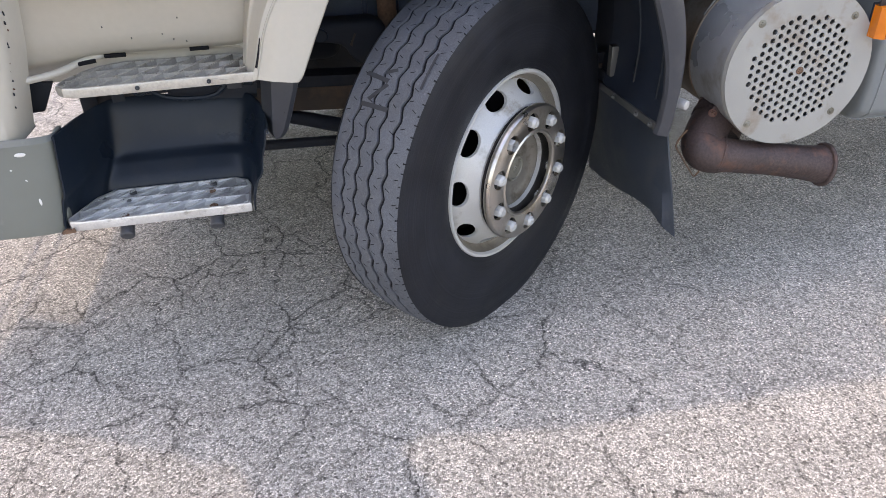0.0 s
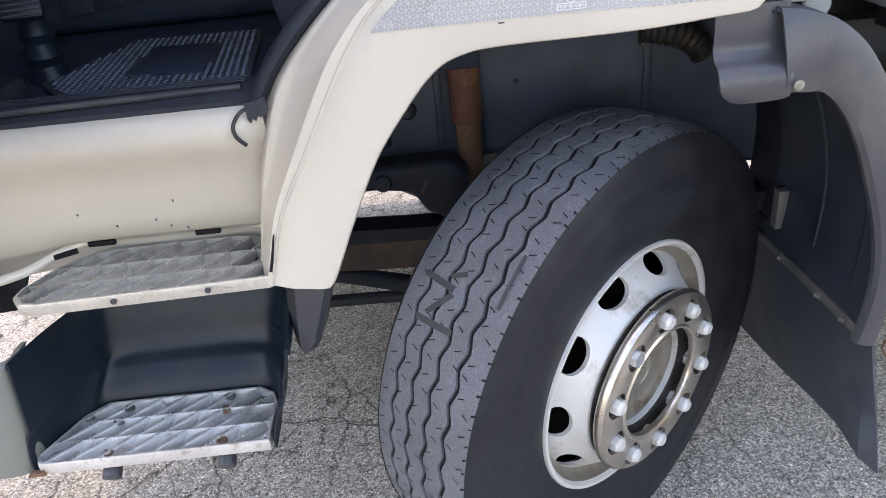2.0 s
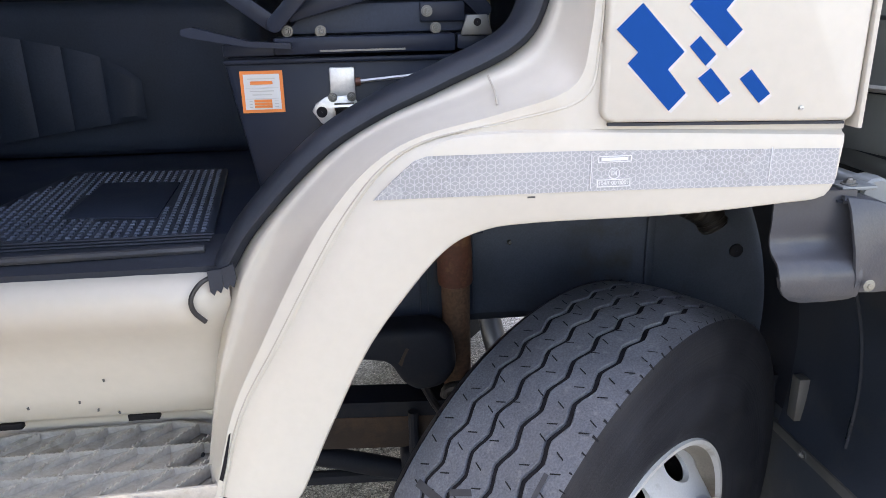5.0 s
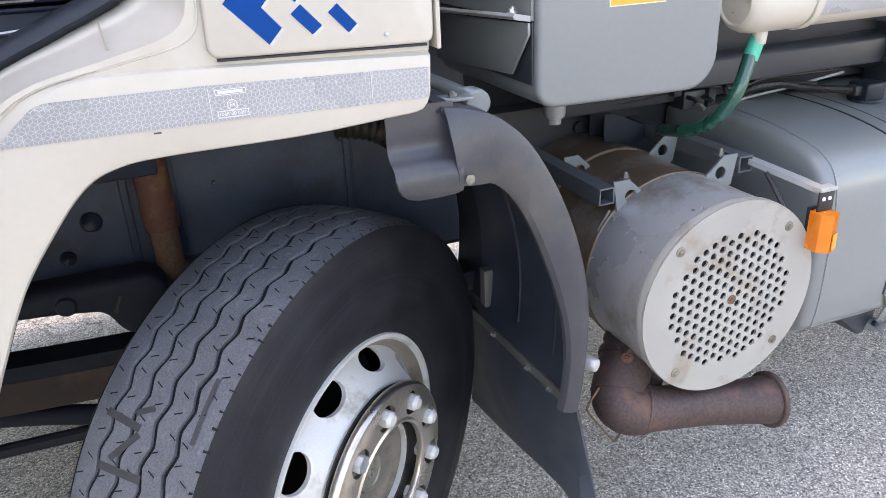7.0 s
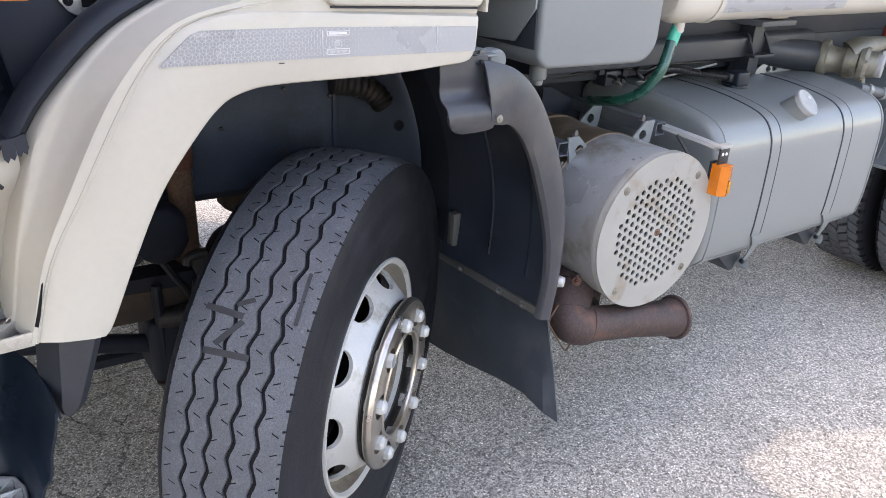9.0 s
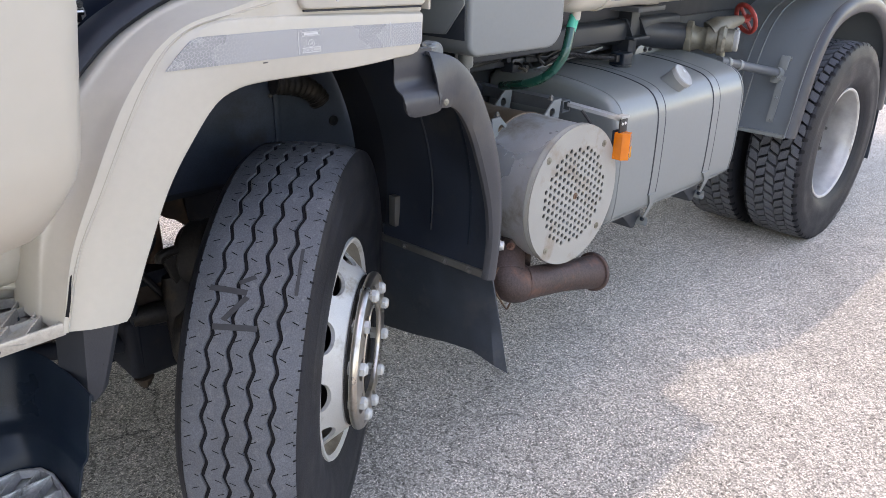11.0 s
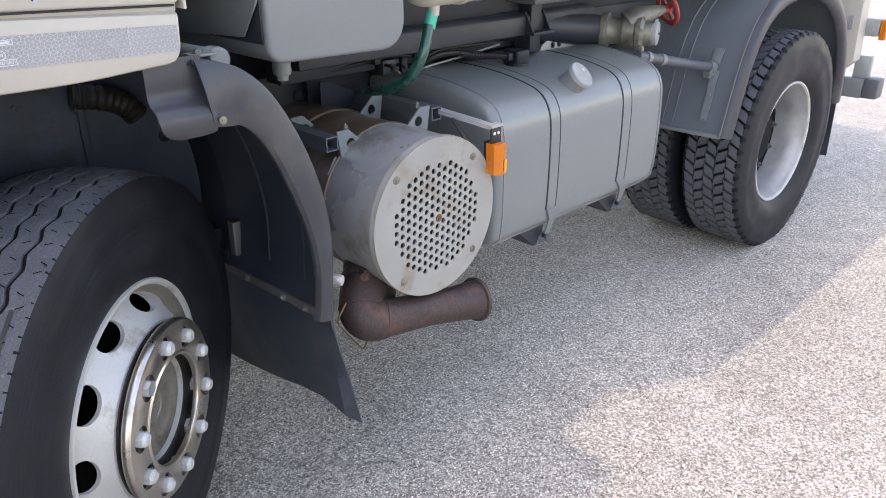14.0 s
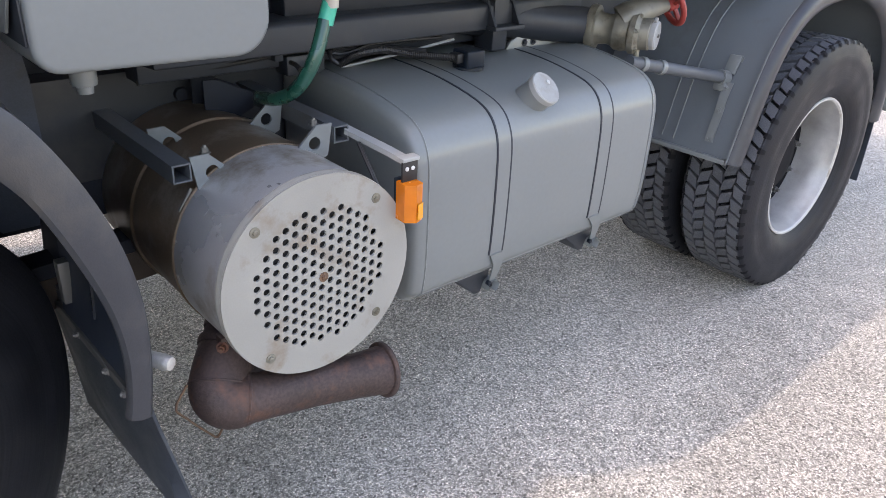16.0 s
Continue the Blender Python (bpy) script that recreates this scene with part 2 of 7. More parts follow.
def asphalt_material():
    m = bpy.data.materials.new("worn_asphalt")
    m.use_nodes = True
    n, l = m.node_tree.nodes, m.node_tree.links
    b = n["Principled BSDF"]
    tc = n.new("ShaderNodeTexCoord")
    def noise_node(scale, detail=4, rough=0.5):
        t = n.new("ShaderNodeTexNoise")
        t.inputs["Scale"].default_value, t.inputs["Detail"].default_value, t.inputs["Roughness"].default_value = scale, detail, rough
        l.new(tc.outputs["Object"], t.inputs["Vector"])
        return t
    def rng(src, a, b_, c, d):
        r = n.new("ShaderNodeMapRange")
        for key, v in zip(("From Min", "From Max", "To Min", "To Max"), (a, b_, c, d)):
            r.inputs[key].default_value = v
        l.new(src, r.inputs["Value"])
        return r.outputs[0]
    def op(kind, a, b_):
        q = n.new("ShaderNodeMath")
        q.operation = kind
        for k, v in ((0, a), (1, b_)):
            if isinstance(v, (int, float)):
                q.inputs[k].default_value = v
            else:
                l.new(v, q.inputs[k])
        return q.outputs[0]
    # stones of the surface dressing, in two sizes
    def stones(scale):
        v = n.new("ShaderNodeTexVoronoi")
        v.inputs["Scale"].default_value = scale
        l.new(tc.outputs["Object"], v.inputs["Vector"])
        e = n.new("ShaderNodeTexVoronoi")
        e.feature = "DISTANCE_TO_EDGE"
        e.inputs["Scale"].default_value = scale
        l.new(tc.outputs["Object"], e.inputs["Vector"])
        c = n.new("ShaderNodeSeparateColor")
        l.new(v.outputs["Color"], c.inputs[0])
        return c.outputs, e.outputs["Distance"]
    tint, edge = stones(180)
    tint2 = stones(330)[0]
    tone = op("MULTIPLY", rng(tint[0], 0, 1, 0.44, 1.52), rng(tint2[0], 0, 1, 0.68, 1.32))
    tone = op("MULTIPLY", tone, rng(tint[1], 0.90, 0.96, 1.0, 1.42))
    tone = op("MULTIPLY", tone, rng(tint[2], 0.93, 0.97, 1.0, 0.42))
    gap = rng(edge, 0.0, 0.16, 0.50, 1.0)
    broad = rng(noise_node(0.9, 6).outputs["Fac"], 0.3, 0.7, 0.90, 1.10)
    patch = rng(noise_node(6, 6, 0.6).outputs["Fac"], 0.35, 0.7, 0.88, 1.08)
    speck = rng(noise_node(140, 4, 0.7).outputs["Fac"], 0.3, 0.7, 0.78, 1.22)
    # ground colour darker towards the cab, shade under the truck put into the tone
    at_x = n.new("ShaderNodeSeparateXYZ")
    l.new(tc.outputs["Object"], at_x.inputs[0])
    front_shade = rng(op("ADD", at_x.outputs["X"], rng(noise_node(1.3, 3).outputs["Fac"], 0.3, 0.7, -0.4, 0.4)), -0.9, 1.1, 0.85, 1.04)
    val = op("MULTIPLY", op("MULTIPLY", op("MULTIPLY", tone, gap), front_shade), op("MULTIPLY", op("MULTIPLY", broad, patch), speck))
    # crazed cracks in the front part of the yard, wandering at two scales
    def wander(src, scale, amount):
        w = noise_node(scale, 4, 0.6)
        mid = n.new("ShaderNodeVectorMath")
        mid.operation = "SUBTRACT"
        mid.inputs[1].default_value = (0.5, 0.5, 0.5)
        l.new(w.outputs["Color"], mid.inputs[0])
        sc = n.new("ShaderNodeVectorMath")
        sc.operation = "SCALE"
        sc.inputs["Scale"].default_value = amount
        l.new(mid.outputs[0], sc.inputs[0])
        add = n.new("ShaderNodeVectorMath")
        add.operation = "ADD"
        l.new(src, add.inputs[0])
        l.new(sc.outputs[0], add.inputs[1])
        return add.outputs[0]
    bent = wander(wander(tc.outputs["Object"], 3.2, 0.20), 17, 0.075)
    def crack(scale, width):
        c = n.new("ShaderNodeTexVoronoi")
        c.feature, c.voronoi_dimensions = "DISTANCE_TO_EDGE", "2D"
        c.inputs["Scale"].default_value = scale
        l.new(bent, c.inputs["Vector"])
        return op("ADD", op("MULTIPLY", rng(c.outputs["Distance"], width * 0.2, width * 0.7, 1.0, 0.0), 0.62), op("MULTIPLY", rng(c.outputs["Distance"], width * 0.4, width * 2.0, 1.0, 0.0), 0.38))
    big, small = crack(3.5, 0.022), crack(8.0, 0.034)
    xyz = n.new("ShaderNodeSeparateXYZ")
    l.new(tc.outputs["Object"], xyz.inputs[0])
    zone = rng(xyz.outputs["X"], 0.15, 0.9, 1.0, 0.0)
    keep_big = rng(noise_node(2.6, 4).outputs["Fac"], 0.38, 0.56, 0.1, 1.0)
    keep_small = op("MULTIPLY", rng(noise_node(2.9, 3).outputs["Fac"], 0.46, 0.60, 0.0, 1.0), rng(xyz.outputs["X"], -0.7, 0.0, 1.0, 0.3))
    cr = op("MULTIPLY", op("MAXIMUM", op("MULTIPLY", big, keep_big), op("MULTIPLY", small, keep_small)), zone)
    val = op("MULTIPLY", val, op("SUBTRACT", 1.0, op("MULTIPLY", cr, 0.72)))
    # grey, buff and bluish chippings
    warm = n.new("ShaderNodeMix")
    warm.data_type = "RGBA"
    warm.inputs["A"].default_value, warm.inputs["B"].default_value = (0.524, 0.478, 0.412, 1), (0.502, 0.470, 0.428, 1)
    l.new(tint2[1], warm.inputs["Factor"])
    mix = n.new("ShaderNodeMix")
    mix.data_type, mix.blend_type = "RGBA", "MULTIPLY"
    mix.inputs["Factor"].default_value = 1.0
    l.new(warm.outputs["Result"], mix.inputs["A"])
    l.new(val, mix.inputs["B"])
    l.new(mix.outputs["Result"], b.inputs["Base Color"])
    b.inputs["Roughness"].default_value = 0.9
    b.inputs["Specular IOR Level"].default_value = 0.25
    h = op("SUBTRACT", op("ADD", rng(edge, 0, 0.3, 0, 1), op("MULTIPLY", tint[1], 0.4)), op("MULTIPLY", cr, 2.5))
    bp = n.new("ShaderNodeBump")
    bp.inputs["Strength"].default_value, bp.inputs["Distance"].default_value = 0.7, 0.0018
    l.new(h, bp.inputs["Height"])
    l.new(bp.outputs[0], b.inputs["Normal"])
    return m


ASPHALT = asphalt_material()


def reflective_material():
    """Prismatic tape: a grey film with a pattern of cubes drawn in thin pale lines."""
    m = mat("reflective_tape", (0.27, 0.28, 0.29), 0.3, 0.15, var=0.06, scale=9)
    n, l = m.node_tree.nodes, m.node_tree.links
    b = n["Principled BSDF"]
    tc = n.new("ShaderNodeTexCoord")
    xyz = n.new("ShaderNodeSeparateXYZ")
    l.new(tc.outputs["Object"], xyz.inputs[0])
    def op(kind, a, c=0.0):
        q = n.new("ShaderNodeMath")
        q.operation = kind
        for k, w in ((0, a), (1, c)):
            if isinstance(w, (int, float)):
                q.inputs[k].default_value = w
            else:
                l.new(w, q.inputs[k])
        return q.outputs[0]
    # coordinates on a triangular lattice of 6.5 mm, turned so that one family of lines stands upright
    size = 1 / 0.0065
    j = op("MULTIPLY", xyz.outputs["X"], size / 0.866)
    i = op("SUBTRACT", op("MULTIPLY", xyz.outputs["Z"], size), op("MULTIPLY", j, 0.5))
    s = op("ADD", i, j)
    def line(across, along):
        near = op("ROUND", across)
        d = op("ABSOLUTE", op("SUBTRACT", across, near))
        f = op("FRACT", op("ADD", op("DIVIDE", along(near), 3.0), 100.0))
        keep = op("GREATER_THAN", op("ABSOLUTE", op("SUBTRACT", f, 0.5)), 0.1667)
        return op("MULTIPLY", op("LESS_THAN", d, 0.075), keep)
    lines = op("MAXIMUM", line(j, lambda r: op("SUBTRACT", i, r)), op("MAXIMUM", line(i, lambda r: op("SUBTRACT", r, j)), line(s, lambda r: op("ADD", r, j))))
    old = b.inputs["Base Color"].links[0].from_socket
    mx = n.new("ShaderNodeMix")
    mx.data_type = "RGBA"
    l.new(lines, mx.inputs["Factor"])
    l.new(old, mx.inputs["A"])
    mx.inputs["B"].default_value = (0.42, 0.42, 0.43, 1)
    l.new(mx.outputs["Result"], b.inputs["Base Color"])
    return m


TAPE = reflective_material()

# ---- building helpers ----
def part(name, bm, material, parent=None, label="", sharp=0.6, kind=""):
    """Links a bmesh as one mesh object under a thing or a part."""
    bmesh.ops.recalc_face_normals(bm, faces=bm.faces[:])
    for f in bm.faces:
        f.smooth = True
    for e in bm.edges:
        e.smooth = not (len(e.link_faces) == 2 and e.calc_face_angle(0) > sharp)
    me = bpy.data.meshes.new(name)
    bm.to_mesh(me)
    bm.free()
    me.materials.append(material)
    ob = new(name, me)
    ob.parent = parent
    return tagged(ob, label=label, kind=kind)


def box(x0, x1, y0, y1, z0, z1, bevel=0.0, bm=None, seg=2, m=None):
    """A box, bevelled, in its own bmesh or added to one."""
    b = bmesh.new()
    mm = Matrix.Translation(((x0 + x1) / 2, (y0 + y1) / 2, (z0 + z1) / 2)) @ Matrix.Diagonal((x1 - x0, y1 - y0, z1 - z0, 1))
    bmesh.ops.create_cube(b, size=1, matrix=mm)
    if bevel:
        bmesh.ops.bevel(b, geom=b.edges[:], offset=bevel, segments=seg, profile=0.5, affect="EDGES")
    if m is not None:
        bmesh.ops.transform(b, matrix=m, verts=b.verts[:])
    return merge(bm, b)


def merge(bm, b):
    """Adds bmesh b to bm and returns the sum."""
    if bm is None:
        return b
    me = bpy.data.meshes.new("tmp")
    b.to_mesh(me)
    b.free()
    bm.from_mesh(me)
    bpy.data.meshes.remove(me)
    return bm


def prism(pts, axis, a, b_, bevel=0.0, bm=None, seg=2):
    """A flat outline pushed along an axis from a to b_. The outline's two numbers are the other two axes in order."""
    b = bmesh.new()
    order = {"x": lambda p, h: (h, p[0], p[1]), "y": lambda p, h: (p[0], h, p[1]), "z": lambda p, h: (p[0], p[1], h)}[axis]
    lo = [b.verts.new(order(p, a)) for p in pts]
    hi = [b.verts.new(order(p, b_)) for p in pts]
    b.faces.new(lo)
    b.faces.new(hi[::-1])
    for i in range(len(pts)):
        j = (i + 1) % len(pts)
        b.faces.new((lo[i], hi[i], hi[j], lo[j]))
    bmesh.ops.recalc_face_normals(b, faces=b.faces[:])
    if bevel:
        edges = [e for e in b.edges if len(e.link_faces) == 2 and e.calc_face_angle(0) > 0.5]
        bmesh.ops.bevel(b, geom=edges, offset=bevel, segments=seg, profile=0.5, affect="EDGES", clamp_overlap=True)
    return merge(bm, b)


def smooth_line(pts, n):
    """n points along a Catmull-Rom curve through pts (tuples of any length)."""
    p = [Vector(q) for q in pts]
    p = [2 * p[0] - p[1], *p, 2 * p[-1] - p[-2]]
    out = []
    for k in range(n):
        u = k / (n - 1) * (len(p) - 3)
        i = min(int(u), len(p) - 4)
        t = u - i
        a, b, c, d = p[i:i + 4]
        out.append(0.5 * ((2 * b) + (c - a) * t + (2 * a - 5 * b + 4 * c - d) * t * t + (3 * b - a - 3 * c + d) * t ** 3))
    return out


def loft(rows, closed=False, thick=0.0, bm=None, caps=False):
    """A skin over rows of points (each row as long as the next); thick gives it depth."""
    b = bmesh.new()
    vs = [[b.verts.new(p) for p in r] for r in rows]
    n = len(rows[0])
    for r0, r1 in zip(vs, vs[1:]):
        for i in range(n if closed else n - 1):
            j = (i + 1) % n
            b.faces.new((r0[i], r0[j], r1[j], r1[i]))
    if caps:
        b.faces.new(vs[0][::-1])
        b.faces.new(vs[-1])
    bmesh.ops.recalc_face_normals(b, faces=b.faces[:])
    if thick:
        bmesh.ops.solidify(b, geom=b.faces[:], thickness=thick)
    return merge(bm, b)


def tube(path, r, seg=12, bm=None, n=None, caps=True):
    """A round bar along a path; r is one radius or one for each point."""
    pts = smooth_line(path, n) if n else [Vector(p) for p in path]
    rad = r if isinstance(r, (list, tuple)) else [r] * len(pts)
    if len(rad) != len(pts):
        rad = [float(np.interp(i / (len(pts) - 1), np.linspace(0, 1, len(rad)), rad)) for i in range(len(pts))]
    rows, up = [], None
    for i, p in enumerate(pts):
        d = (pts[min(i + 1, len(pts) - 1)] - pts[max(i - 1, 0)]).normalized()
        up = (up if up else (Vector((0, 0, 1)) if abs(d.z) < 0.9 else Vector((1, 0, 0))))
        side = d.cross(up).normalized()
        up = side.cross(d).normalized()
        rows.append([p + rad[i] * (math.cos(a) * side + math.sin(a) * up) for a in (2 * math.pi * k / seg for k in range(seg))])
    return loft(rows, closed=True, bm=bm, caps=caps)


def lathe(profile, seg=64, bm=None, m=None, close=False):
    """Turns a profile of (radius, depth) about the y axis."""
    rows = [[(r * math.cos(a), h, r * math.sin(a)) for a in (2 * math.pi * k / seg for k in range(seg))] for r, h in profile]
    b = loft(rows, closed=True)
    if close:
        for row in (0, len(profile) - 1):
            b.verts.ensure_lookup_table()
            b.faces.new([b.verts[row * seg + k] for k in range(seg)])
    if m is not None:
        bmesh.ops.transform(b, matrix=m, verts=b.verts[:])
    return merge(bm, b)


def hexbolt(at, direction, r=0.012, h=0.012, dome=True):
    """A hexagon head with a washer, standing out along direction."""
    b = bmesh.new()
    bmesh.ops.create_cone(b, cap_ends=True, segments=16, radius1=r * 1.45, radius2=r * 1.45, depth=h * 0.25, matrix=Matrix.Translation((0, 0, h * 0.12)))
    bmesh.ops.create_cone(b, cap_ends=True, segments=6, radius1=r, radius2=r * 0.95, depth=h, matrix=Matrix.Translation((0, 0, h * 0.6)))
    if dome:
        bmesh.ops.create_cone(b, cap_ends=True, segments=10, radius1=r * 0.6, radius2=r * 0.45, depth=h * 0.5, matrix=Matrix.Translation((0, 0, h * 1.3)))
    q = Vector(direction).to_track_quat("Z", "Y").to_matrix().to_4x4()
    bmesh.ops.transform(b, matrix=Matrix.Translation(at) @ q, verts=b.verts[:])
    return b


def holed_ring(n, prof, s0, s1, hole_s, rs, ra, bm=None, k=9, rings=3):
    """A turned band with n oval holes. prof(s) gives (radius, depth) for s from s0 to s1; rs and ra are the hole's half sizes in s and in turns of one sector."""
    b = bmesh.new()
    def at(u, s):
        r, h = prof(s)
        a = 2 * math.pi * u / n
        return (r * math.cos(a), h, r * math.sin(a))
    for sec in range(n):
        per = [(i / k - 0.5, s0) for i in range(k)] + [(0.5, s0 + (s1 - s0) * i / k) for i in range(k)]
        per += [(0.5 - i / k, s1) for i in range(k)] + [(-0.5, s1 - (s1 - s0) * i / k) for i in range(k)]
        rows = []
        for t in range(rings + 1):
            row = []
            for u, s in per:
                g = math.atan2((s - hole_s) / (s1 - s0), u)
                eu, es = ra * math.cos(g), hole_s + rs * math.sin(g)
                f = t / rings
                row.append(at(sec + eu + (u - eu) * f, es + (s - es) * f))
            rows.append(row)
        inner = []
        for p in rows[0]:
            q = Vector(p)
            inner.append((q.x * 0.99, q.y + 0.010, q.z * 0.99))
        b = loft([inner] + rows, closed=True, bm=b)
    bmesh.ops.remove_doubles(b, verts=b.verts[:], dist=0.0002)
    return merge(bm, b)

# ---- ground ----
def ground_sheet():
    b = bmesh.new()
    bmesh.ops.create_grid(b, x_segments=8, y_segments=8, size=300)
    return tagged(part("ground", b, ASPHALT), label="cracked pale grey asphalt yard, part shaded and part sunlit", category="ground", kind="structure")


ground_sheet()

# ---- the truck ----
truck = new("truck")
tagged(truck, label="cream and grey tanker truck parked on asphalt with cab door open", category="truck")

FRONT = pose(-0.1397, 0.1582, 0.5205, 2.31, 0, 40.4)
REAR = pose(3.125, 0.060, 0.517)
REAR_IN = pose(3.125, 0.400, 0.517)
TYRE_R = 0.533


def tread_r(y):
    """Radius of the crowned front tread at the offset y."""
    return 0.5395 - 0.0095 * (y / 0.118) ** 2


def tyre_carcass(half=0.149, tread=0.118):
    """Sidewalls and shoulders; the tread is left open between the shoulders."""
    side = [(0.286, -0.098), (0.294, -0.111), (0.308, -0.119), (0.325, -0.132), (0.36, -half + 0.002), (0.385, -half), (0.41, -half), (0.445, -half + 0.001),
            (0.456, -half - 0.001), (0.468, -half + 0.001), (0.495, -0.144), (0.510, -0.138), (0.521, -tread - 0.009), (TYRE_R - 0.004, -tread)]
    return side


def ribbed_tread(seg=500, waves=50):
    """A steer tread: five ribs parted by four wavy grooves."""
    half, w, deep, amp = 0.118, 0.0046, 0.012, 0.0052
    cols = [(-half, 0, 0.003)]
    for c in (-0.069, -0.023, 0.023, 0.069):
        cols += [(c - w - 0.0012, 1, 0.0), (c - w, 1, 0.0008), (c - w * 0.7, 1, deep), (c + w * 0.7, 1, deep), (c + w, 1, 0.0008), (c + w + 0.0012, 1, 0.0)]
    cols += [(half, 0, 0.003)]
    rows = []
    for y, wavy, d in cols:
        row = []
        for k in range(seg):
            a = 2 * math.pi * k / seg
            ph = (k * waves / seg) % 1.0
            tri = (abs(ph - 0.5) * 4 - 1)
            tri = math.copysign(abs(tri) ** 0.8, tri)
            row.append(((tread_r(y) - d) * math.cos(a), y + wavy * amp * tri, (tread_r(y) - d) * math.sin(a)))
        rows.append(row)
    b = loft(rows, closed=True)
    return b


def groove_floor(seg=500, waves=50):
    """Black strips in each groove, the shade of its bottom put into the colour."""
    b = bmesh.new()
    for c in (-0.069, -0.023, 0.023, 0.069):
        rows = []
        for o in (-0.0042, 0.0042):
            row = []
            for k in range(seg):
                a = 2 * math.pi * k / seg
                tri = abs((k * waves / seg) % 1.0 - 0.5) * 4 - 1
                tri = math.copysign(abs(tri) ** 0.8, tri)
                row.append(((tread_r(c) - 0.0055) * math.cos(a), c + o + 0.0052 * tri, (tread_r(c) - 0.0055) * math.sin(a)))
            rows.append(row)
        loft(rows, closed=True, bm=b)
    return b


def tread_slits(waves=50):
    """Short slits cut across the ribs, standing as fine dark strips."""
    b = bmesh.new()
    rnd = random.Random(4)
    for rib in (-0.094, -0.046, 0.0, 0.046, 0.094):
        for k in range(waves * 2):
            a = 2 * math.pi * (k + 0.5 * rnd.random()) / (waves * 2)
            y, skew, ln = rib + rnd.uniform(-0.013, 0.013), (1 if k % 2 else -1) * 0.006, 0.007
            r = tread_r(y) + 0.0005
            vs = []
            for sy, sa in ((-ln, -0.0011), (-ln, 0.0011), (ln, 0.0011), (ln, -0.0011)):
                ang = a + (sa + (skew if sy > 0 else -skew) * 0.5) / r
                vs.append(b.verts.new((r * math.cos(ang), y + sy, r * math.sin(ang))))
            b.faces.new(vs)
    return b


def shoulder_notches(count=110):
    b = bmesh.new()
    rnd = random.Random(8)
    for k in range(count):
        a = 2 * math.pi * (k + 0.3 * rnd.random()) / count
        for s in (-1, 1):
            vs = []
            w, reach = rnd.uniform(0.0018, 0.0050), rnd.uniform(0.30, 0.75)
            for r, y, da in ((tread_r(0.1125), 0.1125, -1), (tread_r(0.1125), 0.1125, 1), (tread_r(0.1125) - 0.011 * reach, 0.1130 + 0.0095 * reach, 0.7), (tread_r(0.1125) - 0.011 * reach, 0.1130 + 0.0095 * reach, -0.7)):
                ang = a + da * w
                vs.append(b.verts.new(((r + 0.0012) * math.cos(ang), s * (y + 0.0012), (r + 0.0012) * math.sin(ang))))
            b.faces.new(vs)
    return b


def crayon_stroke(a0, y0, a1, y1, w=0.006):
    """One dark stroke drawn over the tread, from angle a0 to a1 and across from y0 to y1."""
    a0, a1 = math.radians(a0), math.radians(a1)
    d = Vector((a1 - a0, y1 - y0)).normalized()
    rows = []
    for k in range(9):
        f = k / 8
        a, y = a0 + (a1 - a0) * f, y0 + (y1 - y0) * f
        row = []
        for s in (-1, 1):
            aa, yy = a - s * w / TYRE_R * d.y, y + s * w * d.x
            r = tread_r(yy) + 0.0009
            row.append((r * math.cos(aa), yy, r * math.sin(aa)))
        rows.append(row)
    return loft(rows)


CRAYON = ((137.8, 0.085, 138.5, 0.006, 0.006), (146.2, 0.066, 145.9, -0.026, 0.006), (144.7, 0.046, 139.4, 0.004, 0.006), (136.5, 0.026, 134.8, -0.006, 0.005), (127.0, -0.088, 138.0, -0.092, 0.0035))


def wheel_nuts(parent, ycap, skip=None, r=0.1675, phase=4.0):
    for k in range(10):
        a = math.radians(36 * k + 90 + phase)
        at = (r * math.cos(a), ycap, r * math.sin(a))
        bare = k == skip
        b = bmesh.new()
        bmesh.ops.create_cone(b, cap_ends=not bare, segments=6, radius1=0.0186, radius2=0.0178, depth=0.042, matrix=Matrix.Translation((0, 0, 0.002)))
        if bare:
            ring = lathe([(0.0192, -0.0195), (0.0180, -0.0245), (0.0125, -0.0245), (0.0118, -0.020), (0.0118, -0.006), (0.0005, -0.006)], 6, m=Matrix.Rotation(radians(90), 4, "X"))
            merge(b, ring)
        else:
            bmesh.ops.create_cone(b, cap_ends=True, segments=12, radius1=0.0166, radius2=0.0112, depth=0.007, matrix=Matrix.Translation((0, 0, 0.0265)))
        bmesh.ops.transform(b, matrix=Matrix.Translation(at) @ Vector((0, -1, 0)).to_track_quat("Z", "Y").to_matrix().to_4x4(), verts=b.verts[:])
        part("wheel_nut", b, NUT, parent, "bare hexagonal nut without its cap" if bare else "")


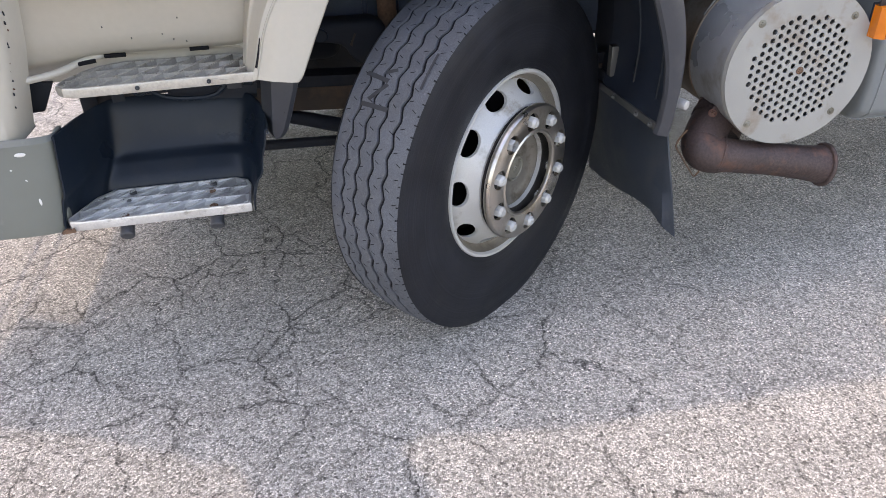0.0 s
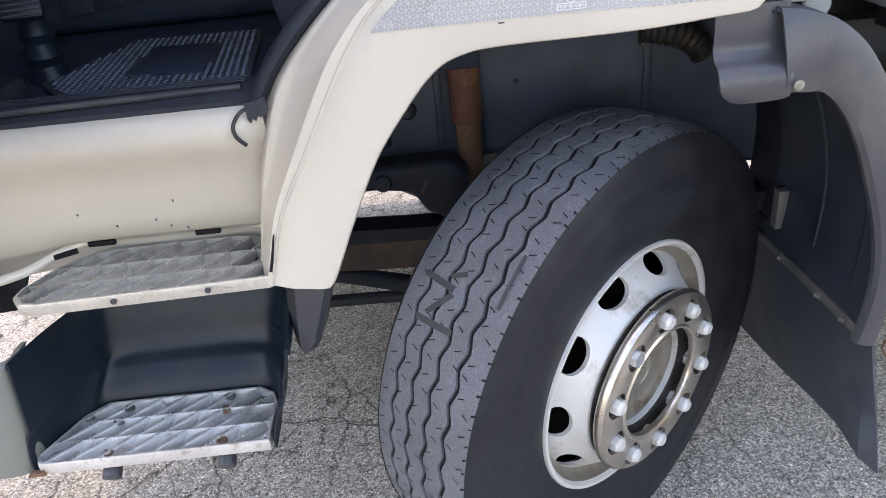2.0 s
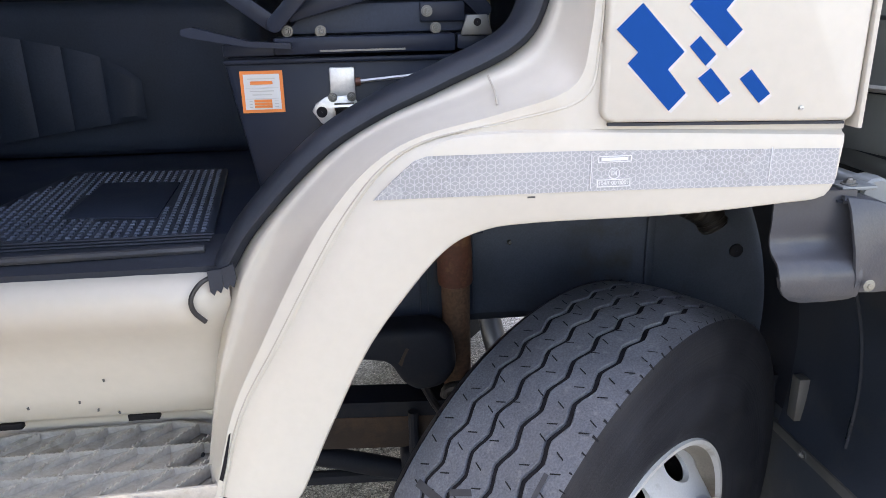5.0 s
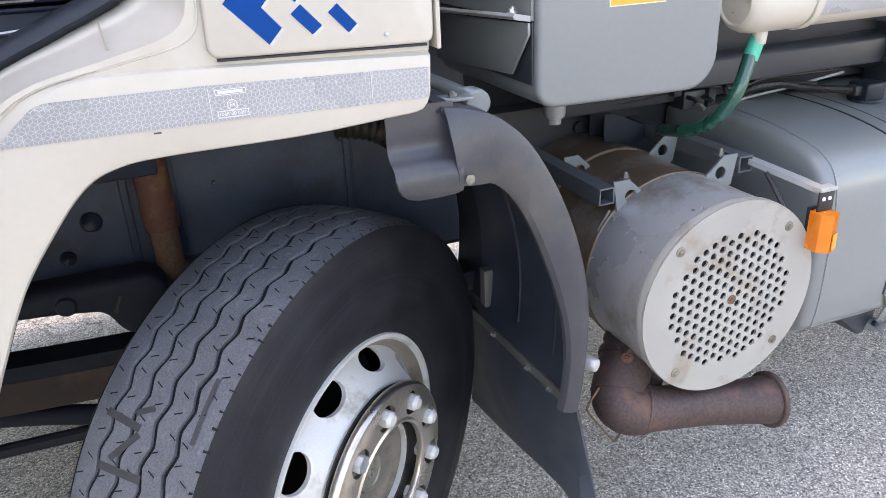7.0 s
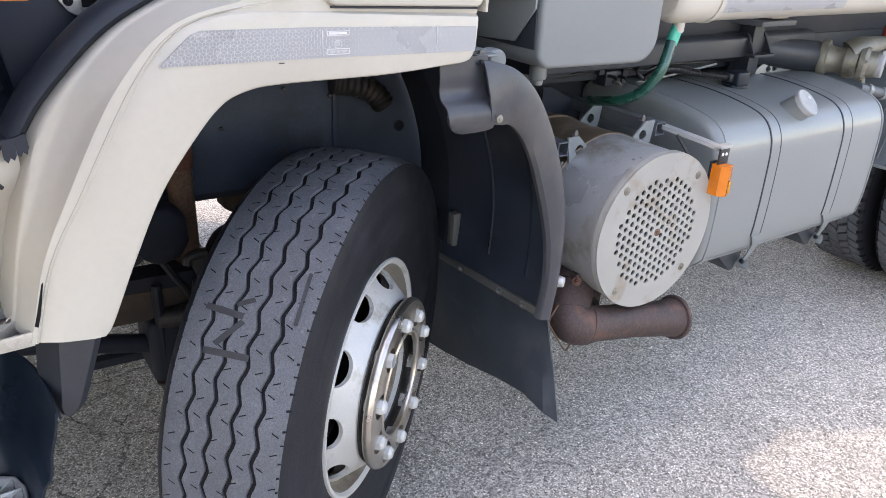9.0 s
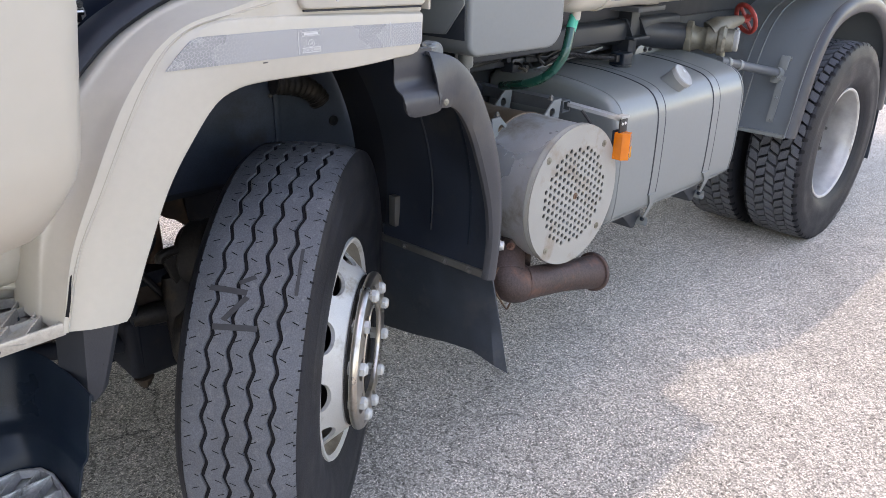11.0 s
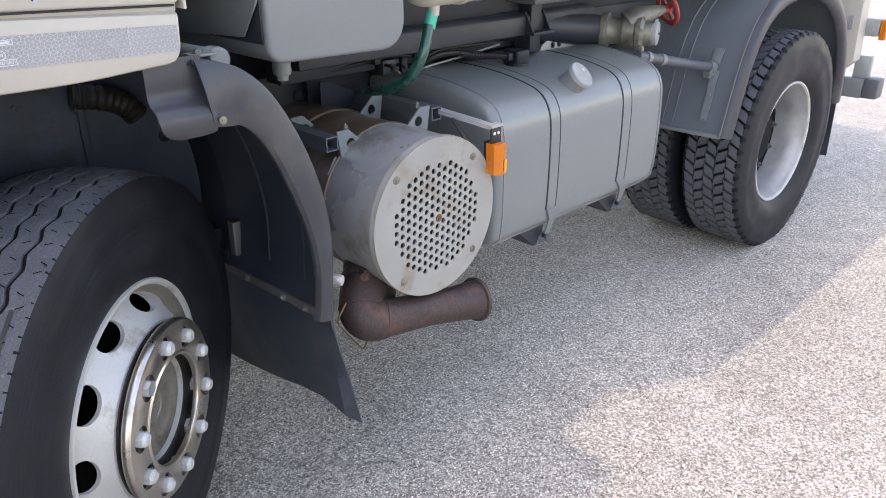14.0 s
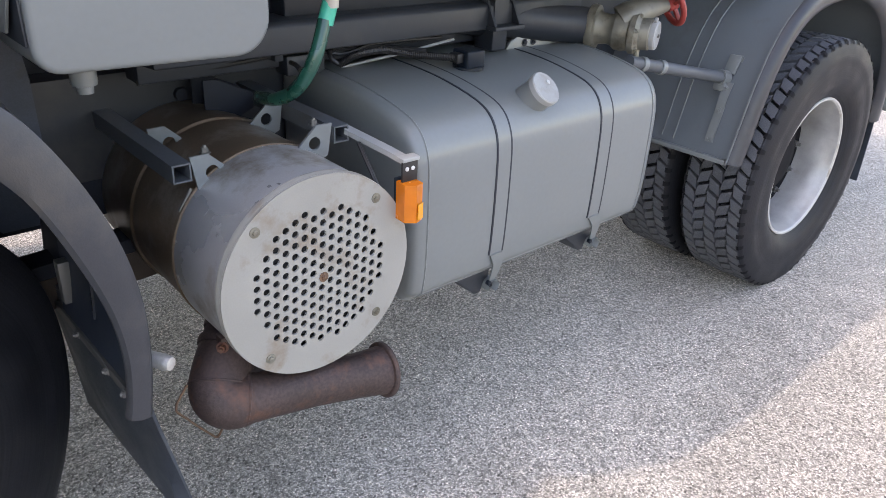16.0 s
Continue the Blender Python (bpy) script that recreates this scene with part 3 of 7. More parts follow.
def front_wheel():
    def cone(s):
        return (0.262 - 0.058 * s, -0.076 - 0.066 * s)
    lip = [(0.280, -0.03), (0.282, -0.088), (0.292, -0.096), (0.2972, -0.1045), (0.295, -0.110), (0.287, -0.110), (0.281, -0.102)]
    b = lathe(lip, 90)
    b = holed_ring(10, cone, 0.0, 1.0, 0.34, 0.335, 0.27, bm=b)
    b = lathe([(0.204, -0.142), (0.199, -0.1435), (0.194, -0.1445), (0.188, -0.1450), (0.178, -0.1450), (0.120, -0.1450), (0.118, -0.110)], 90, bm=b)
    bmesh.ops.remove_doubles(b, verts=b.verts[:], dist=0.0004)
    wheel = part("front_wheel", b, STEEL, truck, "silver-painted steel front wheel turned to full lock")
    wheel.matrix_basis = FRONT
    part("rim_barrel", lathe([(0.281, -0.102), (0.276, -0.090), (0.271, -0.081), (0.267, -0.077), (0.262, -0.076)], 90), GRIME, wheel, "brown road grime inside the rim")
    # dark brake drum behind the holes
    part("brake_drum", lathe([(0.25, 0.02), (0.19, 0.01), (0.10, 0.01), (0.001, 0.01)], 40), GROOVE, wheel, "black brake drum")
    part("brake_plate", lathe([(0.230, 0.06), (0.232, 0.150), (0.222, 0.168), (0.190, 0.182), (0.150, 0.190), (0.125, 0.215), (0.115, 0.30), (0.085, 0.335), (0.001, 0.340)], 40), SHADEIRON, wheel, "black brake backing plate")
    for a in (200, 245, 150):
        part("plate_lug", box(-0.026, 0.026, 0.165, 0.215, 0.165, 0.222, 0.008, m=Matrix.Rotation(radians(a - 90), 4, "Y")), SHADEIRON, wheel)
    front_flank = [(0.286, -0.090), (0.294, -0.103), (0.308, -0.109), (0.325, -0.117), (0.36, -0.126), (0.385, -0.128), (0.41, -0.128), (0.445, -0.127), (0.456, -0.129), (0.468, -0.127), (0.495, -0.1255), (0.510, -0.1235), (0.520, -0.1205), (0.5270, -0.1178)]
    part("tyre", lathe(front_flank, 120), SIDEWALL, wheel, "black tyre sidewall")
    part("inner_sidewall", lathe([(r, -h) for r, h in tyre_carcass()], 90), SIDEWALL, wheel)
    part("tread", ribbed_tread(), RUBBER, wheel, "worn grey ribbed tread with wavy grooves", sharp=0.5)
    part("groove_floor", groove_floor(), GROOVE, wheel, "black strips for the shade in the grooves", kind="stuff")
    # flat black slits and notches, the shade of the cuts drawn as colour
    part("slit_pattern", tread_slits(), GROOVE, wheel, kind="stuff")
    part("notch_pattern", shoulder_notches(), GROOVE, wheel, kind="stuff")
    for q in CRAYON:
        part("crayon_stroke", crayon_stroke(*q), CHALK, wheel, "dark hand-drawn stroke on the tread")
    # polished trim ring over the nuts
    def face(s):
        return (0.198 - 0.062 * s, -0.180 - 0.004 * math.sin(math.pi * s))
    r = lathe([(0.206, -0.158), (0.2095, -0.162), (0.2105, -0.168), (0.209, -0.174), (0.205, -0.179), (0.198, -0.180)], 90)
    r = holed_ring(10, face, 0.0, 1.0, 0.50, 0.430, 0.272, bm=r, rings=3)
    r = lathe([(0.136, -0.180), (0.131, -0.183), (0.126, -0.181), (0.124, -0.175), (0.125, -0.169)], 90, bm=r)
    bmesh.ops.transform(r, matrix=Matrix.Rotation(radians(-21.3), 4, "Y"), verts=r.verts[:])
    part("trim_ring", r, CHROME, wheel, "polished stainless trim ring with nut holes")
    # dark ring paints the shade seen through the nut holes
    part("nut_bed", lathe([(0.1995, -0.1445), (0.1990, -0.1480), (0.122, -0.1480), (0.1215, -0.1445)], 60), SHADEIRON, wheel, "dark ring for the shade behind the trim ring")
    wheel_nuts(wheel, -0.168, skip=1, phase=3.3)
    part("hub", lathe([(0.1195, -0.110), (0.1190, -0.130), (0.116, -0.134), (0.104, -0.133), (0.094, -0.127), (0.082, -0.1225), (0.064, -0.1205), (0.048, -0.1205), (0.001, -0.121)], 60), HUB, wheel, "grimy brown dished hub")
    part("hub_cap", lathe([(0.043, -0.119), (0.042, -0.127), (0.0385, -0.131), (0.034, -0.1315), (0.031, -0.129), (0.011, -0.129), (0.0095, -0.132), (0.004, -0.132), (0.0035, -0.128), (0.001, -0.128)], 48), BRASS, wheel, "dull bronze round hub cap")
    return wheel


front_wheel()


BLOCK_COLS, BLOCK_ROWS, BLOCK_WIDTH = 5, 60, 0.250


def tread_block(c, base, b):
    """One slanted block of a drive tread, in column c, at the angle base."""
    y0 = -BLOCK_WIDTH / 2 + c * BLOCK_WIDTH / BLOCK_COLS
    y1 = y0 + BLOCK_WIDTH / BLOCK_COLS
    pitch = 2 * math.pi / BLOCK_ROWS
    sl, saw = 0.20 * pitch * (1 if c % 2 else -1), 0.004 * (1 if c % 2 else -1)
    foot, head = [], []
    for y, k, a in ((y0, -saw, -0.42 * pitch - sl), (y0, saw, 0.42 * pitch - sl), (y1, saw, 0.42 * pitch + sl), (y1, -saw, -0.42 * pitch + sl)):
        edge = -1 if y == y0 else 1
        k = 0.0 if (c == 0 and edge < 0) or (c == BLOCK_COLS - 1 and edge > 0) else k
        yy = y + k - edge * 0.0028
        crown = 0.004 * (yy / 0.125) ** 2
        foot.append(b.verts.new((0.508 * math.cos(base + a), yy, 0.508 * math.sin(base + a))))
        head.append(b.verts.new(((TYRE_R - crown) * math.cos(base + a * 0.96), yy * 0.995, (TYRE_R - crown) * math.sin(base + a * 0.96))))
    b.faces.new(head)
    for i in range(4):
        j = (i + 1) % 4
        b.faces.new((foot[i], foot[j], head[j], head[i]))
    return b


def block_tread():
    b = bmesh.new()
    for c in range(BLOCK_COLS):
        for k in range(BLOCK_ROWS):
            tread_block(c, 2 * math.pi * (k + 0.5 * (c % 2)) / BLOCK_ROWS, b)
    return b


def lug_notches():
    """Black strips for the shade in the notches between the shoulder lugs, running down onto the wall."""
    b = bmesh.new()
    for k in range(56):
        a = 2 * math.pi * k / 56
        for s in (-1, 1):
            strip = []
            for r, y, w in ((TYRE_R - 0.001, 0.118, 1.0), (0.5315, 0.1275, 1.0), (0.5235, 0.1372, 0.9), (0.5135, 0.1402, 0.7)):
                strip.append([(r * math.cos(a + da * 0.020 * w), s * y, r * math.sin(a + da * 0.020 * w)) for da in (-1, 1)])
            loft(strip, bm=b)
    return b


def rear_wheel(at, inner=False):
    b = lathe([(0.282, -0.098), (0.293, -0.104), (0.2985, -0.112), (0.296, -0.118), (0.289, -0.118), (0.2845, -0.112), (0.2820, -0.100), (0.2790, -0.085), (0.2700, -0.070), (0.2675, -0.02), (0.2660, 0.045)], 90)
    wheel = part("rear_wheel", b, RIM, truck, "silver-painted steel twin rear wheel")
    wheel.matrix_basis = at
    part("rim_lip", lathe([(0.2925, -0.1045), (0.2990, -0.112), (0.2965, -0.1190), (0.2885, -0.1190), (0.2835, -0.1125)], 90), STEEL, wheel, "bright worn rim edge")
    part("tyre", lathe(tyre_carcass(tread=0.126), 110), SIDEWALL, wheel, "black tyre sidewall")
    part("inner_sidewall", lathe([(r, -h) for r, h in tyre_carcass(tread=0.126)], 90), SIDEWALL, wheel)
    # black band under the blocks, shade between them put into its colour
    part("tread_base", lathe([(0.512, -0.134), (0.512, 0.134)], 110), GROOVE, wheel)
    if inner:
        part("block_pattern", block_tread(), RUBBER, wheel, "blocky off-road tread", kind="stuff")
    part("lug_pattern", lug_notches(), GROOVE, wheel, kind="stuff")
    if not inner:
        part("hub", lathe([(0.2670, 0.046), (0.250, 0.056), (0.205, 0.050), (0.156, 0.048), (0.148, 0.030), (0.142, 0.010), (0.128, 0.0), (0.08, -0.006), (0.001, -0.006)], 48), GROOVE, wheel, "black rear hub")
        for k in range(10):
            a = math.radians(36 * k + 10)
            part("wheel_nut", hexbolt((0.185 * math.cos(a), 0.048, 0.185 * math.sin(a)), (0, -1, 0), 0.016, 0.03), DULLBOLT, wheel)
        for c in range(BLOCK_COLS):
            first = part("tread_block", tread_block(c, 0.0, bmesh.new()), RUBBER, wheel)
            for k in range(BLOCK_ROWS):
                ob = first if k == 0 else new("tread_block", first.data)
                ob.parent = wheel
                ob.matrix_basis = Matrix.Rotation(-2 * math.pi * (k + 0.5 * (c % 2)) / BLOCK_ROWS, 4, "Y")
    return wheel


rear_wheel(REAR)
rear_wheel(REAR_IN, True)

# ---- cab: wheel-arch panel ----
ARCH_OUT = [(-0.764, 0.893), (-0.744, 0.96), (-0.723, 1.025), (-0.665, 1.129), (-0.601, 1.242), (-0.560, 1.306), (-0.515, 1.358), (-0.47, 1.388), (-0.40, 1.402), (-0.25, 1.400), (0.078, 1.386)]
ARCH_IN = [(0.074, 1.312), (0.060, 1.292), (0.0, 1.286), (-0.13, 1.278), (-0.328, 1.276), (-0.395, 1.268), (-0.440, 1.245), (-0.491, 1.188), (-0.548, 1.108), (-0.604, 0.994), (-0.650, 0.892), (-0.666, 0.879), (-0.740, 0.884)]


def even(pts, n):
    """n points at equal steps of length along the smooth curve through pts."""
    fine = smooth_line(pts, 400)
    run = [0.0]
    for p, q in zip(fine, fine[1:]):
        run.append(run[-1] + (q - p).length)
    return [Vector((float(np.interp(run[-1] * k / (n - 1), run, [p.x for p in fine])), float(np.interp(run[-1] * k / (n - 1), run, [p.y for p in fine])))) for k in range(n)]


def arch_panel():
    """An outer band that slopes back, a flat face, and rounded edges."""
    outer = even(ARCH_OUT, 90)
    inner = even([(-0.672, 0.8795), (-0.652, 0.889)] + ARCH_IN[::-1][3:], 90)
    rows = []
    for k, (o, i_) in enumerate(zip(outer, inner)):
        d = i_ - o
        w = d.length
        d = d / w
        band = 0.034 if k < 34 else 0.034 + (0.012 - 0.034) * min(1.0, (k - 34) / 14)
        rows.append([(o.x + d.x * s, y, o.y + d.y * s) for s, y in ((0, -0.030), (0, -0.052), (0.0015, -0.0555), (0.005, -0.0575), (band - 0.003, -0.0645), (band + 0.003, -0.066), (w - 0.009, -0.066), (w - 0.003, -0.0635), (w, -0.057), (w, -0.030))])
    return part("arch_panel", loft(rows, closed=True, caps=True), CREAM, truck, "cream wheel-arch panel with reflective tape", sharp=0.5)


arch = arch_panel()

# tape, with its bevelled front end
tape_pts = [(-0.530, 1.319), (-0.505, 1.343), (-0.478, 1.366), (-0.462, 1.3715), (-0.268, 1.3705), (0.072, 1.3605), (0.072, 1.3135), (-0.266, 1.3185)]
b = prism([(x, z - 0.0005) for x, z in tape_pts], "y", -0.0675, -0.0650)
part("reflective_tape", b, TAPE, arch, "silver honeycomb reflective tape")


def bar(x0, x1, z0, z1, y, material, parent, name="printed_bar", thick=0.0012):
    return part(name, box(x0, x1, y - thick, y, z0, z1), material, parent)


def outline(x0, x1, z0, z1, y, w, material, parent, name="printed_frame"):
    b = None
    for q in ((x0, x1, z0, z0 + w), (x0, x1, z1 - w, z1), (x0, x0 + w, z0 + w, z1 - w), (x1 - w, x1, z0 + w, z1 - w)):
        b = box(q[0], q[1], y - 0.001, y, q[2], q[3], bm=b)
    return part(name, b, material, parent)


def lettering(body, size, at, material, parent, rx=90, ry=0, rz=0, name="lettering", align="CENTER"):
    c = bpy.data.curves.new(name, "FONT")
    c.body, c.size, c.align_x, c.align_y, c.extrude = body, size, align, "CENTER", 0.0004
    tmp = bpy.data.objects.new("tmp", c)
    scene.collection.objects.link(tmp)
    me = bpy.data.meshes.new_from_object(tmp.evaluated_get(bpy.context.evaluated_depsgraph_get()))
    bpy.data.objects.remove(tmp)
    bpy.data.curves.remove(c)
    me.materials.clear()
    me.materials.append(material)
    ob = new(name, me)
    ob.parent = parent
    ob.matrix_basis = pose(*at, rx, ry, rz)
    return ob


TY = -0.0676
outline(-0.247, -0.204, 1.3545, 1.3625, TY, 0.001, WHITE, arch)
bar(-0.243, -0.209, 1.3565, 1.3605, TY, WHITE, arch)
outline(-0.247, -0.204, 1.3225, 1.3325, TY, 0.001, WHITE, arch)
lettering("104R 00 0001", 0.0072, (-0.2255, TY, 1.3275), WHITE, arch)
lettering("E4", 0.008, (-0.2255, TY, 1.3400), WHITE, arch)
part("printed_ring", lathe([(0.0075, 0), (0.0066, 0), (0.0066, 0.0008), (0.0075, 0.0008), (0.0075, 0)], 24, m=Matrix.Translation((-0.2255, TY - 0.0008, 1.3400))), WHITE, arch)
for x in (-0.256, -0.02):
    bar(x, x + 0.0008, 1.3215, 1.3655, TY, WHITE, arch, "tape_seam")
part("scratch", box(-0.336, -0.326, -0.0672, -0.0660, 1.3122, 1.3142), INK, arch, "small dark chip")
# dark tail piece under the arch leg
rows = []
for z, xb, xl, xr, xe in ((0.884, -0.764, -0.732, -0.664, -0.660), (0.856, -0.763, -0.735, -0.668, -0.664), (0.776, -0.771, -0.743, -0.695, -0.690), (0.742, -0.769, -0.747, -0.707, -0.702), (0.728, -0.764, -0.744, -0.718, -0.714), (0.721, -0.750, -0.738, -0.728, -0.726)):
    rows.append([(xe, 0.02, z), (xb, 0.03, z), (xl - 0.004, -0.028, z), (xl, -0.034, z), (xr - 0.012, -0.035, z), (xr, -0.026, z)])
b = loft(rows, closed=True, caps=True)
part("arch_tail", b, FENDER, truck, "dark grey tapered plastic tail of the wheel arch", sharp=0.35)
# inner lip that closes the arch behind the panel
rows = []
lip = smooth_line([(-0.66, 0.88), (-0.604, 0.994), (-0.548, 1.108), (-0.491, 1.188), (-0.44, 1.245), (-0.395, 1.268), (-0.328, 1.276), (-0.13, 1.278), (0.06, 1.290)], 40)
rows = [[(p[0] - 0.004, -0.034, p[1] + 0.004) for p in lip], [(p[0] - 0.012, 0.06, p[1] + 0.015) for p in lip], [(p[0] - 0.014, 0.30, p[1] + 0.02) for p in lip]]
part("arch_liner", loft(rows, thick=0.006), UNDER, truck, "dark inner wheel-arch lining")

# ---- cab: pillar skin between the arch panel and the door seal ----
A_LINE = [(-0.766, 0.893), (-0.725, 1.025), (-0.667, 1.129), (-0.603, 1.242), (-0.562, 1.306), (-0.517, 1.358), (-0.46, 1.390), (-0.36, 1.410), (-0.268, 1.436), (-0.250, 1.50), (-0.246, 1.62), (-0.240, 1.90), (-0.235, 2.25)]
B_LINE = [(-0.800, 0.905), (-0.775, 1.04), (-0.748, 1.15), (-0.733, 1.205), (-0.690, 1.268), (-0.600, 1.358), (-0.520, 1.408), (-0.430, 1.448), (-0.338, 1.492), (-0.303, 1.540), (-0.292, 1.62), (-0.286, 1.90), (-0.28, 2.25)]
a_pts, b_pts = smooth_line(A_LINE, 60), smooth_line(B_LINE, 60)
prof_f = [-0.20, -0.03, 0.0, 0.03, 0.14, 0.3, 0.55, 0.8, 0.93, 1.02, 1.04]
prof_y = [-0.050, -0.0605, -0.0597, -0.0605, -0.059, -0.048, -0.022, 0.008, 0.030, 0.060, 0.10]
rows = []
for f in [-0.20, -0.03, 0.0, 0.03, 0.08, 0.14] + [0.20 + 0.035 * k for k in range(21)] + [0.935, 0.965, 1.0, 1.02, 1.04]:
    row = []
    for k, (p, q) in enumerate(zip(a_pts, b_pts)):
        y = float(np.interp(f, prof_f, prof_y))
        # teardrop hollow low on the pillar, and a soft bead that follows the seal
        y += 0.016 * math.exp(-((f - 0.46) / 0.22) ** 4) * math.exp(-((k - 12) / 6.5) ** 4)
        y -= 0.007 * math.exp(-((f - 0.80) / 0.07) ** 2)
        y -= 0.005 * math.exp(-((f - 0.20) / 0.05) ** 2)
        row.append((p[0] * (1 - f) + q[0] * f, y, p[1] * (1 - f) + q[1] * f))
    rows.append(row)
part("pillar_skin", loft(rows, thick=0.004), CREAM, truck, "cream rounded door pillar")
# seam lines in the pillar
for a_, b_ in (((-0.372, 1.428), (-0.378, 1.460)), ):
    part("panel_seam", tube([(a_[0], -0.049, a_[1]), (a_[0] - 0.002, -0.040, (a_[1] + b_[1]) / 2), (b_[0], -0.012, b_[1])], 0.0016, 6), mat("seam_shadow", (0.38, 0.34, 0.28), 0.5), truck)

# thin bead in the colour of the panel gap's shadow
part("panel_gap", tube([(p[0] - 0.0015, -0.0600, p[1]) for p in a_pts[1:34]], 0.0010, 6), mat("gap_shadow", (0.35, 0.325, 0.28), 0.6), truck, "thin bead for the shadow in the panel gap")
# black strip laid on the skin as shade in the corner gap
part("corner_gap", loft([[(-0.7435, -0.0615, 0.995), (-0.7405, -0.0615, 0.998)], [(-0.7575, -0.0615, 0.945), (-0.7520, -0.0615, 0.945)], [(-0.7640, -0.0615, 0.925), (-0.7590, -0.0615, 0.922)]], thick=0.002), GROOVE, truck, "black strip for the shade in the gap beside the step")
# side wall behind the locker door
part("cab_side_wall", prism([(-0.262, 1.455), (-0.20, 1.425), (-0.10, 1.408), (0.080, 1.398), (0.080, 2.30), (-0.245, 2.30)], "y", -0.048, -0.030), CREAM, truck, "cream cab side wall")
rail_top = [(p[0], p[1]) for p in smooth_line([(-0.47, 1.383), (-0.41, 1.399), (-0.36, 1.4075), (-0.30, 1.4215), (-0.268, 1.437), (-0.254, 1.465), (-0.250, 1.50)], 24)]
part("side_rail", prism(rail_top + [(-0.236, 1.50), (-0.225, 1.432), (0.080, 1.412), (0.078, 1.384), (-0.25, 1.395), (-0.40, 1.393)], "y", -0.0592, -0.034), CREAM, truck)

# ---- locker door with blue squares ----
locker = part("locker_door", prism([(-0.247, 1.418), (-0.242, 1.4075), (-0.230, 1.4040), (0.072, 1.3960), (0.081, 1.400), (0.084, 1.410), (0.086, 2.02), (-0.236, 2.02)], "y", -0.072, -0.048, 0.006, seg=3), CREAM, truck, "cream locker door with blue squares on it")
part("rear_edge_strip", box(0.087, 0.094, -0.074, -0.03, 1.386, 2.02, 0.002), CREAM, truck)
# dark strip drawn as the shadow line below the locker door
part("locker_gap", prism([(-0.236, 1.4030), (0.074, 1.3950), (0.074, 1.3915), (-0.236, 1.3995)], "y", -0.0655, -0.050), SEAL, locker, "dark strip for the shade under the locker door")
part("locker_button", lathe([(0.003, 0), (0.003, -0.004), (0.0005, -0.005)], 10, m=Matrix.Translation((0.008, -0.072, 1.4150))), ZINC, locker)


def squares(pts, name):
    c = Vector((sum(p[0] for p in pts) / len(pts), sum(p[1] for p in pts) / len(pts)))
    grow = [(p[0] + 0.0020 * (1 if p[0] > c.x else -1) + 0.0012, p[1] + 0.0020 * (1 if p[1] > c.y else -1) - 0.0012) for p in pts]
    part("white_border", prism(grow, "y", -0.0728, -0.0715), BORDER, locker)
    part(name, prism(pts, "y", -0.0734, -0.0722), BLUE, locker, "blue square emblem")


for name, pts in (("blue_emblem", ((-0.204, 1.544), (-0.149, 1.487), (-0.168, 1.467), (-0.143, 1.438), (-0.163, 1.417), (-0.218, 1.475), (-0.206, 1.488), (-0.234, 1.515))),
                  ("blue_square", ((-0.131, 1.505), (-0.109, 1.483), (-0.121, 1.470), (-0.143, 1.493))),
                  ("blue_square", ((-0.114, 1.467), (-0.086, 1.436), (-0.101, 1.425), (-0.129, 1.455))),
                  ("blue_square", ((-0.062, 1.464), (-0.035, 1.434), (-0.048, 1.423), (-0.076, 1.453))),
                  ("blue_emblem", ((-0.130, 1.600), (-0.087, 1.553), (-0.102, 1.534), (-0.079, 1.511), (-0.097, 1.492), (-0.147, 1.541), (-0.137, 1.552), (-0.163, 1.580))),
                  ("blue_square", ((-0.209, 1.602), (-0.183, 1.572), (-0.200, 1.553), (-0.226, 1.584)))):
    squares(pts, name)

# ---- cab: sill, step recess and door seal ----
prof = [(0.30, 1.168), (0.16, 1.172), (0.12, 1.196), (0.046, 1.206), (0.016, 1.200), (-0.003, 1.186), (-0.007, 1.168), (-0.004, 1.150), (0.010, 1.128), (0.034, 1.100), (0.053, 1.055), (0.064, 1.00), (0.080, 0.958), (0.106, 0.940), (0.122, 0.934), (0.134, 0.920), (0.136, 0.885)]
rows = []
for x, out, bot in ((-1.335, -0.035, 0), (-1.31, -0.022, 0), (-1.27, -0.010, 0), (-1.225, -0.002, 0), (-1.17, 0, 0), (-1.10, 0, 0), (-1.0, 0, 0), (-0.9, 0, 0), (-0.85, 0, 0), (-0.815, -0.002, 0), (-0.790, 0.0, 0), (-0.768, 0.006, 0), (-0.735, 0.03, 0)):
    row = []
    for i, (y, z) in enumerate(prof):
        f = max(0.0, min(1.0, (1.20 - z) / 0.27))
        w = 0.0 if i < 4 else (0.35 + 0.65 * min(1, (i - 3) / 4))
        row.append((x, y + out * w + (0.0 if i < 4 else bot * f * 0.6), z - (0.012 * min(1, max(0, -1.15 - x) / 0.1) if z < 0.96 else 0)))
    rows.append(row)
fine = []
for k in range(len(prof)):
    fine.append(smooth_line([r[k] for r in rows], 44))
sill = part("sill_panel", loft(fine, thick=0.004), CREAM, truck, "cream sill panel recessed above the steps", sharp=0.9)
part("sill_bead", tube([(-1.335, 0.0, 0.915), (-1.25, 0.040, 0.920), (-1.195, 0.092, 0.930), (-1.12, 0.124, 0.938), (-1.0, 0.127, 0.939), (-0.86, 0.127, 0.939), (-0.805, 0.112, 0.938), (-0.780, 0.080, 0.936), (-0.766, 0.03, 0.93)], 0.009, 10, n=40), CREAM, sill, "rounded bead along the sill foot")
for x, z, dx in ((-1.118, 0.934, 0.026), (-0.908, 0.936, 0.024)):
    part("drain_slot", box(x - dx, x + dx, 0.098, 0.110, z - 0.003, z + 0.007, 0.001), GROOVE, sill)
